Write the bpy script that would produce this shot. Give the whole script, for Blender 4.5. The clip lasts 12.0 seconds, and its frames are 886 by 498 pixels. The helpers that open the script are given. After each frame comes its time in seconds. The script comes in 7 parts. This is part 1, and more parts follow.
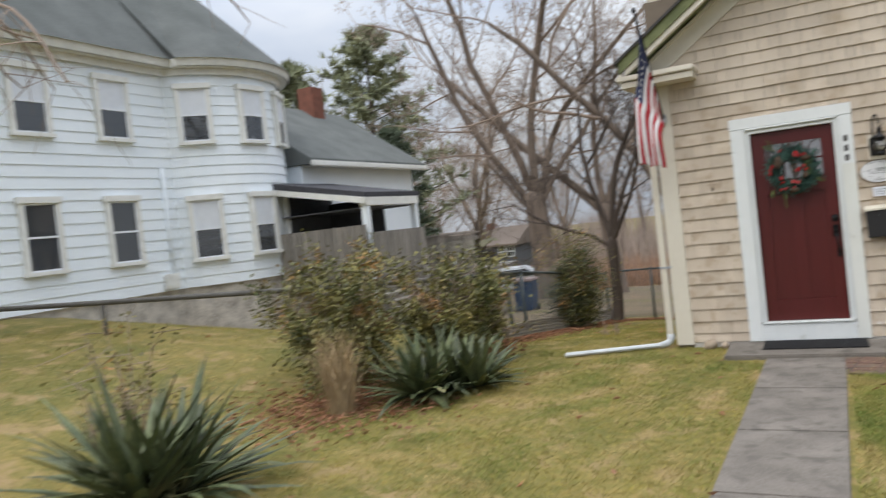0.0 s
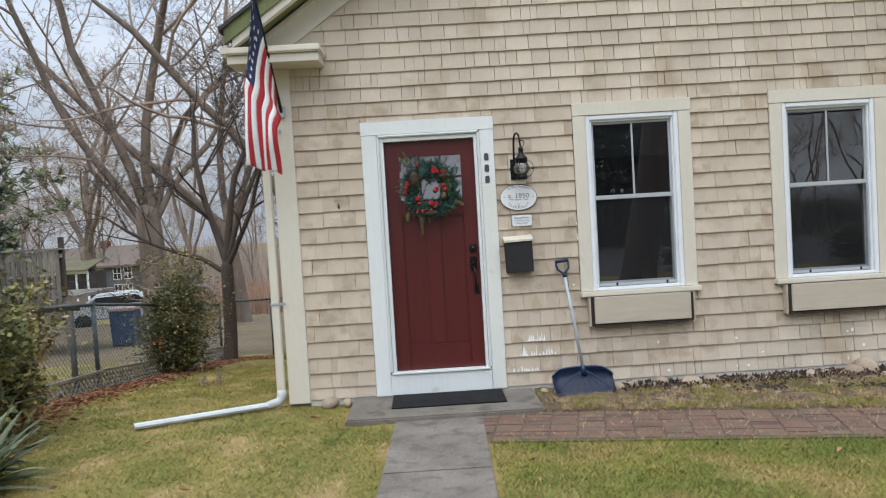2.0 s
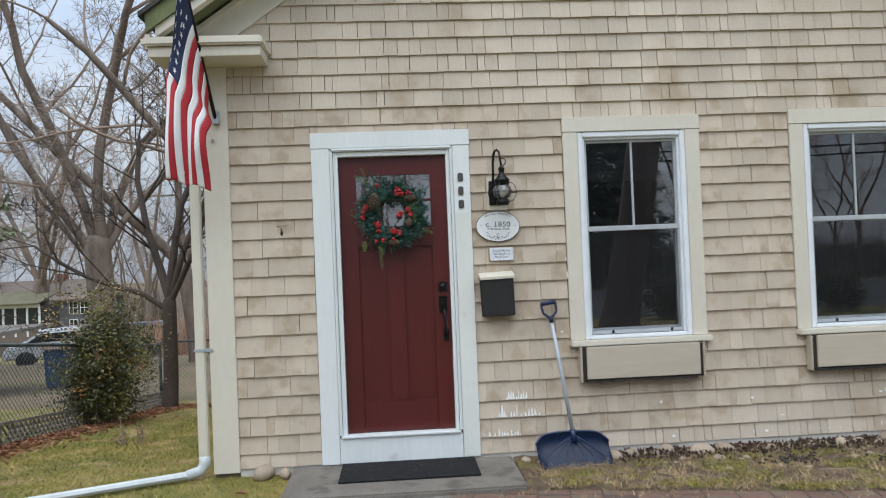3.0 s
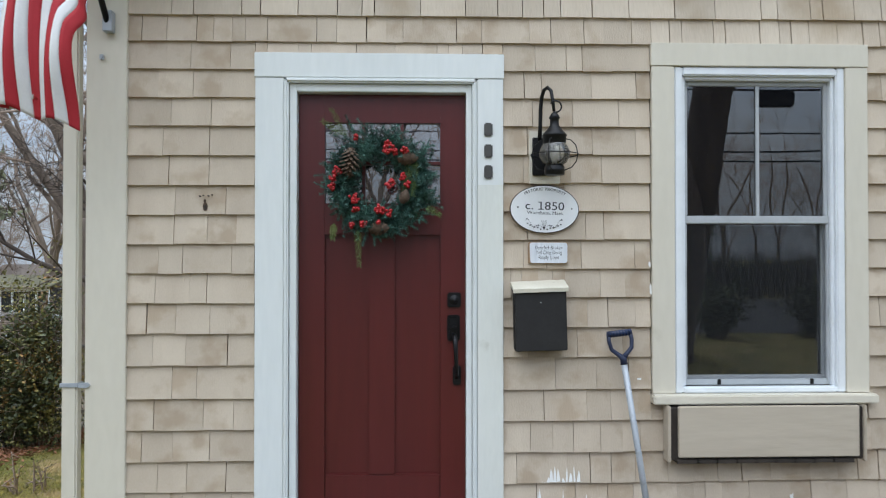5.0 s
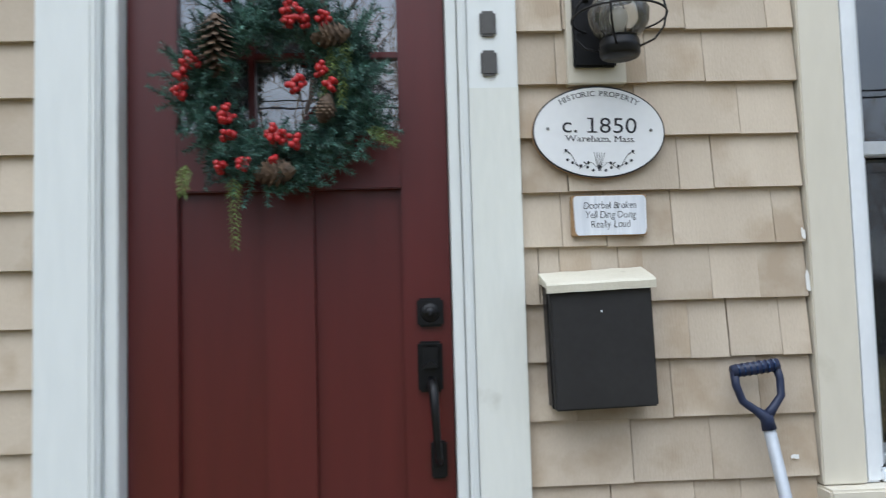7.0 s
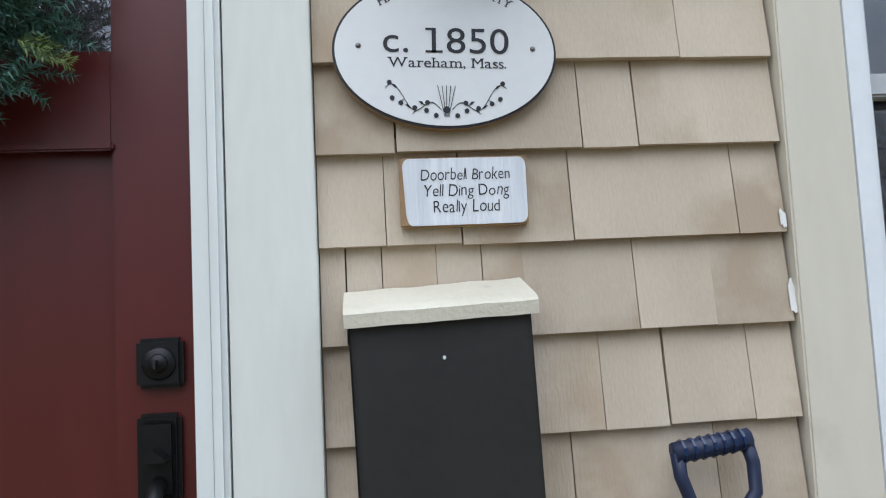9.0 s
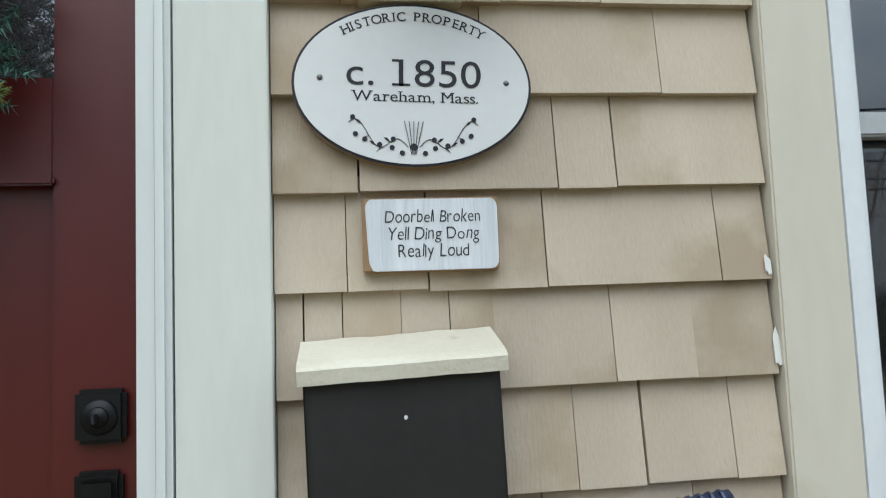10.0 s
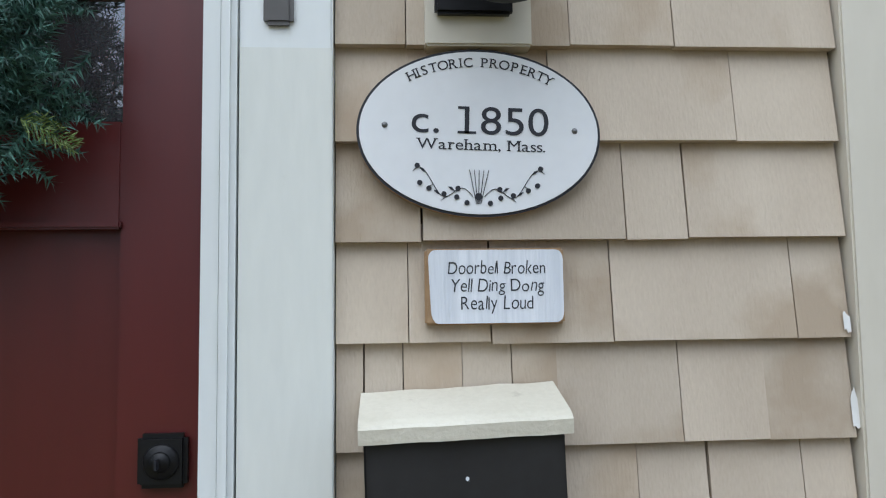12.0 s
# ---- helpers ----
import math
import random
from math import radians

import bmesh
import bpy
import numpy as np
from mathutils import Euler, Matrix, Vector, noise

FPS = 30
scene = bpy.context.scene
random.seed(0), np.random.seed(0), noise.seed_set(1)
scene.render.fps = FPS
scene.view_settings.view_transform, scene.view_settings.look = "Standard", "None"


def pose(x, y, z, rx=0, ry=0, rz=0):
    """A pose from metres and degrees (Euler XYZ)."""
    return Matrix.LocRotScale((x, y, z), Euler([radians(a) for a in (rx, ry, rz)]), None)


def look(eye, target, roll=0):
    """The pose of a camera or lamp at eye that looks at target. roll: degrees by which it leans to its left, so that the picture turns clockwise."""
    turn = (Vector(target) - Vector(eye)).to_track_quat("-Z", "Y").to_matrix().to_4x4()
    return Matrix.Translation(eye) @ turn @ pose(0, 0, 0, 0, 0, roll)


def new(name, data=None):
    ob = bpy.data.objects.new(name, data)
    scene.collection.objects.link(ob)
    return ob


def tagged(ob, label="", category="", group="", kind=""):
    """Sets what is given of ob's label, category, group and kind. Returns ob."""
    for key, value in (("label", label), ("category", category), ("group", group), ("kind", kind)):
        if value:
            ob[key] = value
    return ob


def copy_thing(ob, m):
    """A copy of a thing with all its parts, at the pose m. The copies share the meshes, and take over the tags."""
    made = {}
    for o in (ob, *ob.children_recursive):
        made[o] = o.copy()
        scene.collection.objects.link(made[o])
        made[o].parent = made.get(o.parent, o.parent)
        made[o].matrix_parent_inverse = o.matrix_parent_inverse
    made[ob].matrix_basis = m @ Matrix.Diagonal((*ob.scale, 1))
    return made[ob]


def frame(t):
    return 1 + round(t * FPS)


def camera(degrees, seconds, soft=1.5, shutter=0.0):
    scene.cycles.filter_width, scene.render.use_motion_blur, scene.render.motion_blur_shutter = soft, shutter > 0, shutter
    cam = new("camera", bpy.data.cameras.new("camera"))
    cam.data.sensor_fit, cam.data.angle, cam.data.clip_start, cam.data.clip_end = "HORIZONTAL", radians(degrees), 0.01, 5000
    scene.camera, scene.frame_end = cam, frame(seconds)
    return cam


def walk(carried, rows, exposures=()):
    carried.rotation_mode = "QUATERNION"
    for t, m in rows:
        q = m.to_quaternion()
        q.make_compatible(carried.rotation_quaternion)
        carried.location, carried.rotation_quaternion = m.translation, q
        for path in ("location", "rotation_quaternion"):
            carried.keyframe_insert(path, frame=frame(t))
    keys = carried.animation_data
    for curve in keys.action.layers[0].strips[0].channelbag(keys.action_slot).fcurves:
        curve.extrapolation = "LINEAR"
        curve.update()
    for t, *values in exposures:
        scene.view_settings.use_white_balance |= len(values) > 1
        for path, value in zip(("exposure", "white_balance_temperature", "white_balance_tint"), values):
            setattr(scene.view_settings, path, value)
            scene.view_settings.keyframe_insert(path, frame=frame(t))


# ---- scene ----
cam = camera(62.2, 12.0, soft=1.1, shutter=0.3)
PATH = [
    (0, (0.756, -8.779, 1.709), (-0.15, -6.997, 1.65), -6.5),
    (0.5, (0.573, -8.24, 1.722), (0.127, -6.29, 1.741), -5.0),
    (1, (0.469, -7.736, 1.686), (0.384, -5.738, 1.724), -3.0),
    (1.5, (0.542, -7.168, 1.65), (0.542, -5.168, 1.669), -4.2),
    (2, (0.538, -6.626, 1.615), (0.579, -4.628, 1.536), -3.4),
    (2.5, (0.607, -6.094, 1.574), (0.746, -4.099, 1.538), -2.9),
    (2.7, (0.614, -5.883, 1.565), (0.752, -3.887, 1.574), -2.7),
    (3, (0.604, -5.533, 1.553), (0.732, -3.537, 1.578), -2.3),
    (3.2, (0.571, -5.315, 1.57), (0.693, -3.319, 1.602), -1.9),
    (4.8, (0.844, -3.693, 1.572), (0.864, -1.693, 1.581), 0.3),
    (5, (0.772, -3.534, 1.542), (0.84, -1.535, 1.567), 0.0),
    (5.5, (0.789, -3.064, 1.513), (0.765, -1.065, 1.55), -0.4),
    (6, (0.732, -2.614, 1.481), (0.684, -0.614, 1.504), -1.1),
    (6.5, (0.832, -2.158, 1.454), (0.757, -0.16, 1.499), -1.6),
    (7, (0.902, -1.825, 1.386), (0.99, 0.169, 1.507), -1.6),
    (7.5, (1.012, -1.547, 1.372), (1.254, 0.433, 1.507), -1.9),
    (7.7, (1.09, -1.456, 1.353), (1.308, 0.527, 1.494), -2.3),
    (9.3, (1.256, -1.052, 1.418), (1.474, 0.93, 1.575), -2.9),
    (9.5, (1.266, -1.038, 1.429), (1.511, 0.941, 1.578), -2.7),
    (10, (1.282, -1.028, 1.463), (1.537, 0.949, 1.631), -2.2),
    (10.5, (1.259, -1.029, 1.503), (1.527, 0.945, 1.673), -1.9),
    (11, (1.269, -1.022, 1.534), (1.466, 0.962, 1.693), -1.2),
    (11.5, (1.264, -1.014, 1.537), (1.429, 0.973, 1.702), -1.0),
    (12, (1.259, -1.012, 1.54), (1.395, 0.977, 1.7), -0.8),
]
walk(cam, [(t, look(eye, target, roll)) for t, eye, target, roll in PATH],
     exposures=[(0.0, 0.0, 6850, 11), (0.5, -0.12, 6700, 11), (1.0, -0.09, 6600, 10), (1.5, -0.03, 6540, 10), (2.0, 0.07, 6460, 9), (3.0, -0.02, 6280, 8), (5.5, 0.02, 6080, 7), (6.5, 0.03, 6180, 7), (7.5, 0.20, 6110, 9), (9.5, 0.02, 6120, 9), (10.0, 0.02, 6300, 3), (10.5, 0.02, 6210, 4), (11.0, 0.0, 6180, 2), (11.5, -0.02, 6080, 8), (12.0, -0.04, 6000, 8)])

# ---- world, sun, exposure ----
world = bpy.data.worlds.new("overcast_sky")
scene.world = world
world.use_nodes = True
wn, wl = world.node_tree.nodes, world.node_tree.links
wn.clear()
w_out, w_bg = wn.new("ShaderNodeOutputWorld"), wn.new("ShaderNodeBackground")
w_sky = wn.new("ShaderNodeTexSky")
w_sky.sky_type, w_sky.sun_disc = "NISHITA", False
w_sky.sun_elevation, w_sky.sun_rotation = radians(60), radians(200)
w_co, w_map, w_noise = wn.new("ShaderNodeTexCoord"), wn.new("ShaderNodeMapping"), wn.new("ShaderNodeTexNoise")
w_map.inputs["Scale"].default_value = (1.0, 1.0, 2.6)
w_noise.inputs["Scale"].default_value, w_noise.inputs["Detail"].default_value = 2.2, 6.0
w_ramp = wn.new("ShaderNodeValToRGB")
w_ramp.color_ramp.elements[0].position, w_ramp.color_ramp.elements[0].color = 0.34, (5.2, 6.1, 7.6, 1)
w_ramp.color_ramp.elements[1].position, w_ramp.color_ramp.elements[1].color = 0.66, (8.2, 8.7, 9.4, 1)
w_mix = wn.new("ShaderNodeMixRGB")
w_mix.inputs[0].default_value = 0.86
w_bg.inputs["Strength"].default_value = 0.155
# overcast: brighter overhead than at the skyline
w_sep, w_rise, w_mul = wn.new("ShaderNodeSeparateXYZ"), wn.new("ShaderNodeMapRange"), wn.new("ShaderNodeMixRGB")
w_rise.inputs["From Min"].default_value, w_rise.inputs["From Max"].default_value = 0.10, 0.9
w_rise.inputs["To Min"].default_value, w_rise.inputs["To Max"].default_value = 0.50, 1.86
w_mul.blend_type, w_mul.inputs[0].default_value = "MULTIPLY", 1.0
wl.new(w_co.outputs["Generated"], w_sep.inputs[0])
wl.new(w_sep.outputs["Z"], w_rise.inputs["Value"])
wl.new(w_co.outputs["Generated"], w_map.inputs["Vector"])
wl.new(w_map.outputs[0], w_noise.inputs["Vector"])
wl.new(w_noise.outputs["Fac"], w_ramp.inputs[0])
wl.new(w_sky.outputs[0], w_mix.inputs[1])
wl.new(w_ramp.outputs[0], w_mix.inputs[2])
wl.new(w_mix.outputs[0], w_mul.inputs[1])
wl.new(w_rise.outputs[0], w_mul.inputs[2])
wl.new(w_mul.outputs[0], w_bg.inputs["Color"])
wl.new(w_bg.outputs[0], w_out.inputs[0])

sun = new("sun", bpy.data.lights.new("sun", "SUN"))
sun.data.energy, sun.data.angle, sun.data.color = 1.62, radians(70), (1.0, 0.97, 0.92)
sun.matrix_world = look((-2, -7, 14), (1, 0, 1))
scene.view_settings.exposure = 0.0


# ---- materials ----
def mat(name, a, b=None, rough=0.6, metal=0.0, scale=6.0, fine=60.0, stretch=(1, 1, 1), bump=0.15, vary=0.0,
        spots=None, spot_at=0.62, island=False, spec=0.5, spot_scale=3.0, detail_mix=0.35, grain=False):
    """Two tones mixed by a large and a fine noise, with relief; vary shifts the brightness piece by piece."""
    m = bpy.data.materials.new(name)
    m.use_nodes = True
    n, l = m.node_tree.nodes, m.node_tree.links
    p = n["Principled BSDF"]
    p.inputs["Roughness"].default_value, p.inputs["Metallic"].default_value = rough, metal
    p.inputs["Specular IOR Level"].default_value = spec
    b = b or tuple(c * 0.82 for c in a)
    co, mp = n.new("ShaderNodeTexCoord"), n.new("ShaderNodeMapping")
    mp.inputs["Scale"].default_value = stretch
    place = co.outputs["Object"]
    if grain:
        # each piece shows a stretch of its own
        own, far = n.new("ShaderNodeObjectInfo"), n.new("ShaderNodeVectorMath")
        far.operation = "MULTIPLY_ADD"
        l.new(own.outputs["Random"], far.inputs[0])
        far.inputs[1].default_value = (17.0, 5.0, 11.0)
        l.new(place, far.inputs[2])
        place = far.outputs[0]
    l.new(place, mp.inputs["Vector"])
    big, small = n.new("ShaderNodeTexNoise"), n.new("ShaderNodeTexNoise")
    big.inputs["Scale"].default_value, big.inputs["Detail"].default_value = scale, 4
    small.inputs["Scale"].default_value, small.inputs["Detail"].default_value = fine, 5
    for t in (big, small):
        l.new(mp.outputs[0], t.inputs["Vector"])
    both = n.new("ShaderNodeMixRGB")
    both.inputs[0].default_value = detail_mix
    l.new(big.outputs["Fac"], both.inputs[1])
    l.new(small.outputs["Fac"], both.inputs[2])
    ramp = n.new("ShaderNodeValToRGB")
    ramp.color_ramp.elements[0].position, ramp.color_ramp.elements[1].position = 0.36, 0.64
    ramp.color_ramp.elements[0].color, ramp.color_ramp.elements[1].color = (*b, 1), (*a, 1)
    l.new(both.outputs[0], ramp.inputs[0])
    colour = ramp.outputs[0]
    if spots:
        sp, sr, mx = n.new("ShaderNodeTexNoise"), n.new("ShaderNodeValToRGB"), n.new("ShaderNodeMixRGB")
        sp.inputs["Scale"].default_value, sp.inputs["Detail"].default_value = spot_scale, 7
        l.new(place, sp.inputs["Vector"])
        l.new(sp.outputs["Fac"], sr.inputs[0])
        sr.color_ramp.elements[0].position, sr.color_ramp.elements[1].position = spot_at - 0.03, spot_at + 0.10
        l.new(sr.outputs[0], mx.inputs[0])
        l.new(colour, mx.inputs[1])
        mx.inputs[2].default_value = (*spots, 1)
        colour = mx.outputs[0]
    if vary:
        if island:
            rnd = n.new("ShaderNodeNewGeometry").outputs["Random Per Island"]
        else:
            rnd = n.new("ShaderNodeObjectInfo").outputs["Random"]
        rg, hs = n.new("ShaderNodeMapRange"), n.new("ShaderNodeHueSaturation")
        rg.inputs["To Min"].default_value, rg.inputs["To Max"].default_value = 1 - vary, 1 + vary
        l.new(rnd, rg.inputs["Value"])
        l.new(rg.outputs[0], hs.inputs["Value"])
        l.new(colour, hs.inputs["Color"])
        colour = hs.outputs[0]
    l.new(colour, p.inputs["Base Color"])
    if bump:
        bp = n.new("ShaderNodeBump")
        bp.inputs["Strength"].default_value, bp.inputs["Distance"].default_value = bump, 0.01
        l.new(both.outputs[0], bp.inputs["Height"])
        l.new(bp.outputs[0], p.inputs["Normal"])
        if grain:
            # fine upright cracks and beads in old thick paint
            lines, m2, b2 = n.new("ShaderNodeTexNoise"), n.new("ShaderNodeMapping"), n.new("ShaderNodeBump")
            m2.inputs["Scale"].default_value = (1.0, 1.0, 0.05)
            l.new(place, m2.inputs["Vector"])
            lines.inputs["Scale"].default_value, lines.inputs["Detail"].default_value = 210.0, 3
            l.new(m2.outputs[0], lines.inputs["Vector"])
            b2.inputs["Strength"].default_value, b2.inputs["Distance"].default_value = 0.30, 0.004
            l.new(lines.outputs["Fac"], b2.inputs["Height"])
            l.new(bp.outputs[0], b2.inputs["Normal"])
            l.new(b2.outputs[0], p.inputs["Normal"])
    return m


def glass_mat(name, ior, tint=(1, 1, 1), clear=1.0, body=(0.02, 0.02, 0.025), wave=0.03):
    """Thin pane: a mirror by Fresnel over clear glass, with a part of body colour."""
    m = bpy.data.materials.new(name)
    m.use_nodes = True
    n, l = m.node_tree.nodes, m.node_tree.links
    n.clear()
    out, fr, mx = n.new("ShaderNodeOutputMaterial"), n.new("ShaderNodeFresnel"), n.new("ShaderNodeMixShader")
    tr, gl, df, mb = n.new("ShaderNodeBsdfTransparent"), n.new("ShaderNodeBsdfGlossy"), n.new("ShaderNodeBsdfDiffuse"), n.new("ShaderNodeMixShader")
    fr.inputs["IOR"].default_value, gl.inputs["Roughness"].default_value = ior, 0.0
    tr.inputs["Color"].default_value, df.inputs["Color"].default_value = (*tint, 1), (*body, 1)
    mb.inputs[0].default_value = clear
    wob, bp = n.new("ShaderNodeTexNoise"), n.new("ShaderNodeBump")
    wob.inputs["Scale"].default_value = 3.0
    bp.inputs["Strength"].default_value, bp.inputs["Distance"].default_value = wave, 0.01
    l.new(wob.outputs["Fac"], bp.inputs["Height"])
    l.new(bp.outputs[0], gl.inputs["Normal"])
    l.new(df.outputs[0], mb.inputs[1])
    l.new(tr.outputs[0], mb.inputs[2])
    l.new(fr.outputs[0], mx.inputs[0])
    l.new(mb.outputs[0], mx.inputs[1])
    l.new(gl.outputs[0], mx.inputs[2])
    l.new(mx.outputs[0], out.inputs[0])
    return m


M_SHINGLE = mat("tan_painted_cedar", (0.570, 0.486, 0.386), (0.480, 0.400, 0.312), 0.72, scale=5.5, fine=300, stretch=(1, 1, 0.30), bump=0.30, vary=0.08, spec=0.3, detail_mix=0.30, spots=(0.430, 0.342, 0.250), spot_at=0.55, spot_scale=6.0, grain=True)
M_SHINGLES = mat("tan_painted_cedar_field", (0.590, 0.510, 0.412), (0.500, 0.426, 0.340), 0.75, scale=2.5, fine=90, stretch=(1, 1, 0.15), bump=0.5, vary=0.095, island=True, spec=0.25, spots=(0.42, 0.335, 0.24), spot_at=0.59, spot_scale=2.0)
M_GAP = mat("brown_underlay", (0.20, 0.16, 0.12), rough=0.9)
M_CREAM = mat("cream_trim_paint", (0.69, 0.645, 0.545), (0.63, 0.585, 0.49), 0.5, scale=2, fine=30, stretch=(1, 1, 0.3), bump=0.08, spots=(0.42, 0.38, 0.28), spot_at=0.72)
M_WHITE = mat("white_trim_paint", (0.77, 0.795, 0.785), (0.69, 0.72, 0.715), 0.45, scale=2, fine=40, stretch=(1, 1, 0.15), bump=0.10, spots=(0.50, 0.50, 0.46), spot_at=0.73)
M_PRIMED = mat("yellowed_white_paint", (0.745, 0.755, 0.705), (0.675, 0.69, 0.645), 0.5, scale=3, fine=60, stretch=(1, 1, 0.2), bump=0.15, spots=(0.56, 0.56, 0.50), spot_at=0.70, spot_scale=8)
M_VINYL = mat("white_vinyl", (0.80, 0.83, 0.86), (0.74, 0.77, 0.80), 0.35, bump=0.02)
M_MOSS = mat("mossy_green_and_soffit_shade", (0.20, 0.22, 0.10), (0.12, 0.14, 0.06), 0.8, scale=4, fine=50, bump=0.3)
M_ROOF = mat("dark_roof_shingle", (0.07, 0.065, 0.06), (0.035, 0.035, 0.035), 0.9, scale=5, fine=80, bump=0.4)
M_DOOR = mat("oxblood_door_paint", (0.100, 0.0155, 0.0145), (0.074, 0.0115, 0.0110), 0.32, scale=1.5, fine=30, stretch=(1, 1, 0.1), bump=0.06)
M_BLACK = mat("black_metal", (0.018, 0.018, 0.02), (0.012, 0.012, 0.013), 0.42, metal=0.6, bump=0.08)
M_MAILBOX = mat("charcoal_metal", (0.028, 0.027, 0.028), (0.020, 0.019, 0.020), 0.5, metal=0.2, scale=8, bump=0.06)
M_SIGN = mat("white_sign_face", (0.80, 0.81, 0.82), (0.76, 0.77, 0.78), 0.3, bump=0.0)
M_INK = mat("dark_ink", (0.012, 0.013, 0.02), rough=0.5, bump=0.0)
M_SIGNWOOD = mat("whitewashed_board", (0.80, 0.82, 0.86), (0.62, 0.65, 0.70), 0.6, scale=60, fine=260, stretch=(1, 1, 0.04), bump=0.5)
M_RAWWOOD = mat("raw_board_edge", (0.42, 0.27, 0.14), (0.30, 0.19, 0.10), 0.7, bump=0.2)
M_BRUSH = mat("faded_black_brushwork", (0.030, 0.036, 0.045), (0.016, 0.019, 0.025), 0.6, scale=90, bump=0.0)
M_LETTER = mat("grey_house_number", (0.10, 0.095, 0.09), rough=0.45, metal=0.4, bump=0.0)
M_CONCRETE = mat("worn_concrete", (0.250, 0.222, 0.192), (0.105, 0.092, 0.078), 0.9, scale=2.4, fine=130, bump=1.0, detail_mix=0.58, spots=(0.120, 0.106, 0.090), spot_at=0.54, spot_scale=7.0)
M_SPOUT = mat("grey_white_plastic", (0.56, 0.59, 0.60), (0.46, 0.49, 0.50), 0.5, bump=0.05)
M_SLAB = mat("concrete_slab", (0.225, 0.200, 0.170), (0.120, 0.106, 0.090), 0.9, scale=3, fine=110, bump=0.8, detail_mix=0.5, spots=(0.105, 0.092, 0.076), spot_at=0.55, spot_scale=6)
M_MAT = mat("black_rubber_mat", (0.016, 0.016, 0.017), (0.009, 0.009, 0.010), 0.9, scale=20, fine=220, bump=1.0, spots=(0.075, 0.068, 0.056), spot_at=0.66, spot_scale=26, spec=0.25)
M_BRICK = mat("worn_red_brick", (0.185, 0.104, 0.074), (0.115, 0.072, 0.054), 0.9, scale=5, fine=80, bump=0.5, vary=0.09, spots=(0.135, 0.105, 0.076), spot_at=0.54, spot_scale=7, grain=True)
M_SAND = mat("joint_soil", (0.115, 0.076, 0.06), (0.075, 0.052, 0.042), 0.95, scale=8, fine=90, bump=0.6)
M_STONE = mat("tan_field_stone", (0.42, 0.34, 0.25), (0.28, 0.22, 0.165), 0.85, scale=9, fine=70, bump=0.4, vary=0.2)
M_FOUND = mat("whitewashed_foundation", (0.66, 0.64, 0.60), (0.48, 0.45, 0.41), 0.85, scale=4, fine=40, bump=0.5)
M_GRASS = mat("winter_lawn", (0.250, 0.188, 0.054), (0.096, 0.100, 0.018), 0.95, scale=1.3, fine=14, bump=0.8, spots=(0.29, 0.205, 0.095), spot_at=0.57, spot_scale=2.6, detail_mix=0.5)
M_STRAWGRASS = mat("bleached_grass", (0.52, 0.40, 0.21), (0.36, 0.26, 0.125), 0.85, scale=3, bump=0.0, vary=0.35, island=True)
M_MOSSGREEN = mat("yellow_green_moss", (0.31, 0.29, 0.035), (0.17, 0.18, 0.025), 0.9, scale=5, bump=0.0, vary=0.35, island=True)
M_MULCH = mat("wet_mulch", (0.105, 0.062, 0.042), (0.045, 0.030, 0.022), 0.9, scale=9, bump=0.0, vary=0.6, island=True)
M_YARD = mat("leaf_strewn_yard", (0.215, 0.150, 0.095), (0.115, 0.095, 0.050), 0.95, scale=0.7, fine=18, bump=0.6, spots=(0.15, 0.145, 0.045), spot_at=0.58, spot_scale=0.5, detail_mix=0.5)
M_BLADE = mat("grass_blades", (0.350, 0.270, 0.066), (0.135, 0.158, 0.022), 0.8, scale=1.2, fine=10, bump=0.0, vary=0.42, island=True, spots=(0.48, 0.350, 0.155), spot_at=0.555, spot_scale=2.8, detail_mix=0.5)
M_DIRT = mat("mossy_soil", (0.170, 0.112, 0.066), (0.038, 0.027, 0.018), 0.95, scale=11, fine=120, bump=1.0, detail_mix=0.55, spots=(0.135, 0.108, 0.040), spot_at=0.57, spot_scale=6)
M_LUSH = mat("green_grass_blades", (0.245, 0.255, 0.054), (0.090, 0.140, 0.018), 0.8, scale=1.3, fine=9, bump=0.0, vary=0.28, island=True, spots=(0.34, 0.26, 0.095), spot_at=0.55, spot_scale=1.4, detail_mix=0.3)
M_LEAFLIT = mat("dead_leaves", (0.38, 0.19, 0.105), (0.24, 0.115, 0.065), 0.8, bump=0.0, vary=0.4, island=True)
M_BARK = mat("grey_brown_bark", (0.235, 0.182, 0.145), (0.12, 0.093, 0.074), 0.95, scale=4, fine=40, stretch=(1, 1, 0.25), bump=0.6)
M_TWIG = mat("twig_bark", (0.36, 0.275, 0.215), (0.235, 0.178, 0.140), 0.95, scale=2, bump=0.0)
M_DARKBARK = mat("dark_bark", (0.088, 0.066, 0.053), (0.046, 0.035, 0.029), 0.95, scale=6, fine=50, stretch=(1, 1, 0.2), bump=0.6)
M_PINE = mat("pine_needles", (0.30, 0.31, 0.17), (0.15, 0.175, 0.105), 0.8, scale=0.8, bump=0.0, vary=0.35, island=True)
M_SPRUCE = mat("dark_spruce_needles", (0.11, 0.14, 0.085), (0.06, 0.085, 0.052), 0.8, scale=0.8, bump=0.0, vary=0.3, island=True)
M_SHRUB = mat("olive_shrub_leaf", (0.235, 0.20, 0.052), (0.052, 0.070, 0.020), 0.6, scale=2.6, fine=9, bump=0.0, vary=0.5, island=True, spots=(0.40, 0.185, 0.06), spot_at=0.60, spot_scale=1.9)
M_BOX = mat("dark_green_shrub_leaf", (0.115, 0.130, 0.052), (0.032, 0.045, 0.020), 0.5, scale=3, bump=0.0, vary=0.4, island=True)
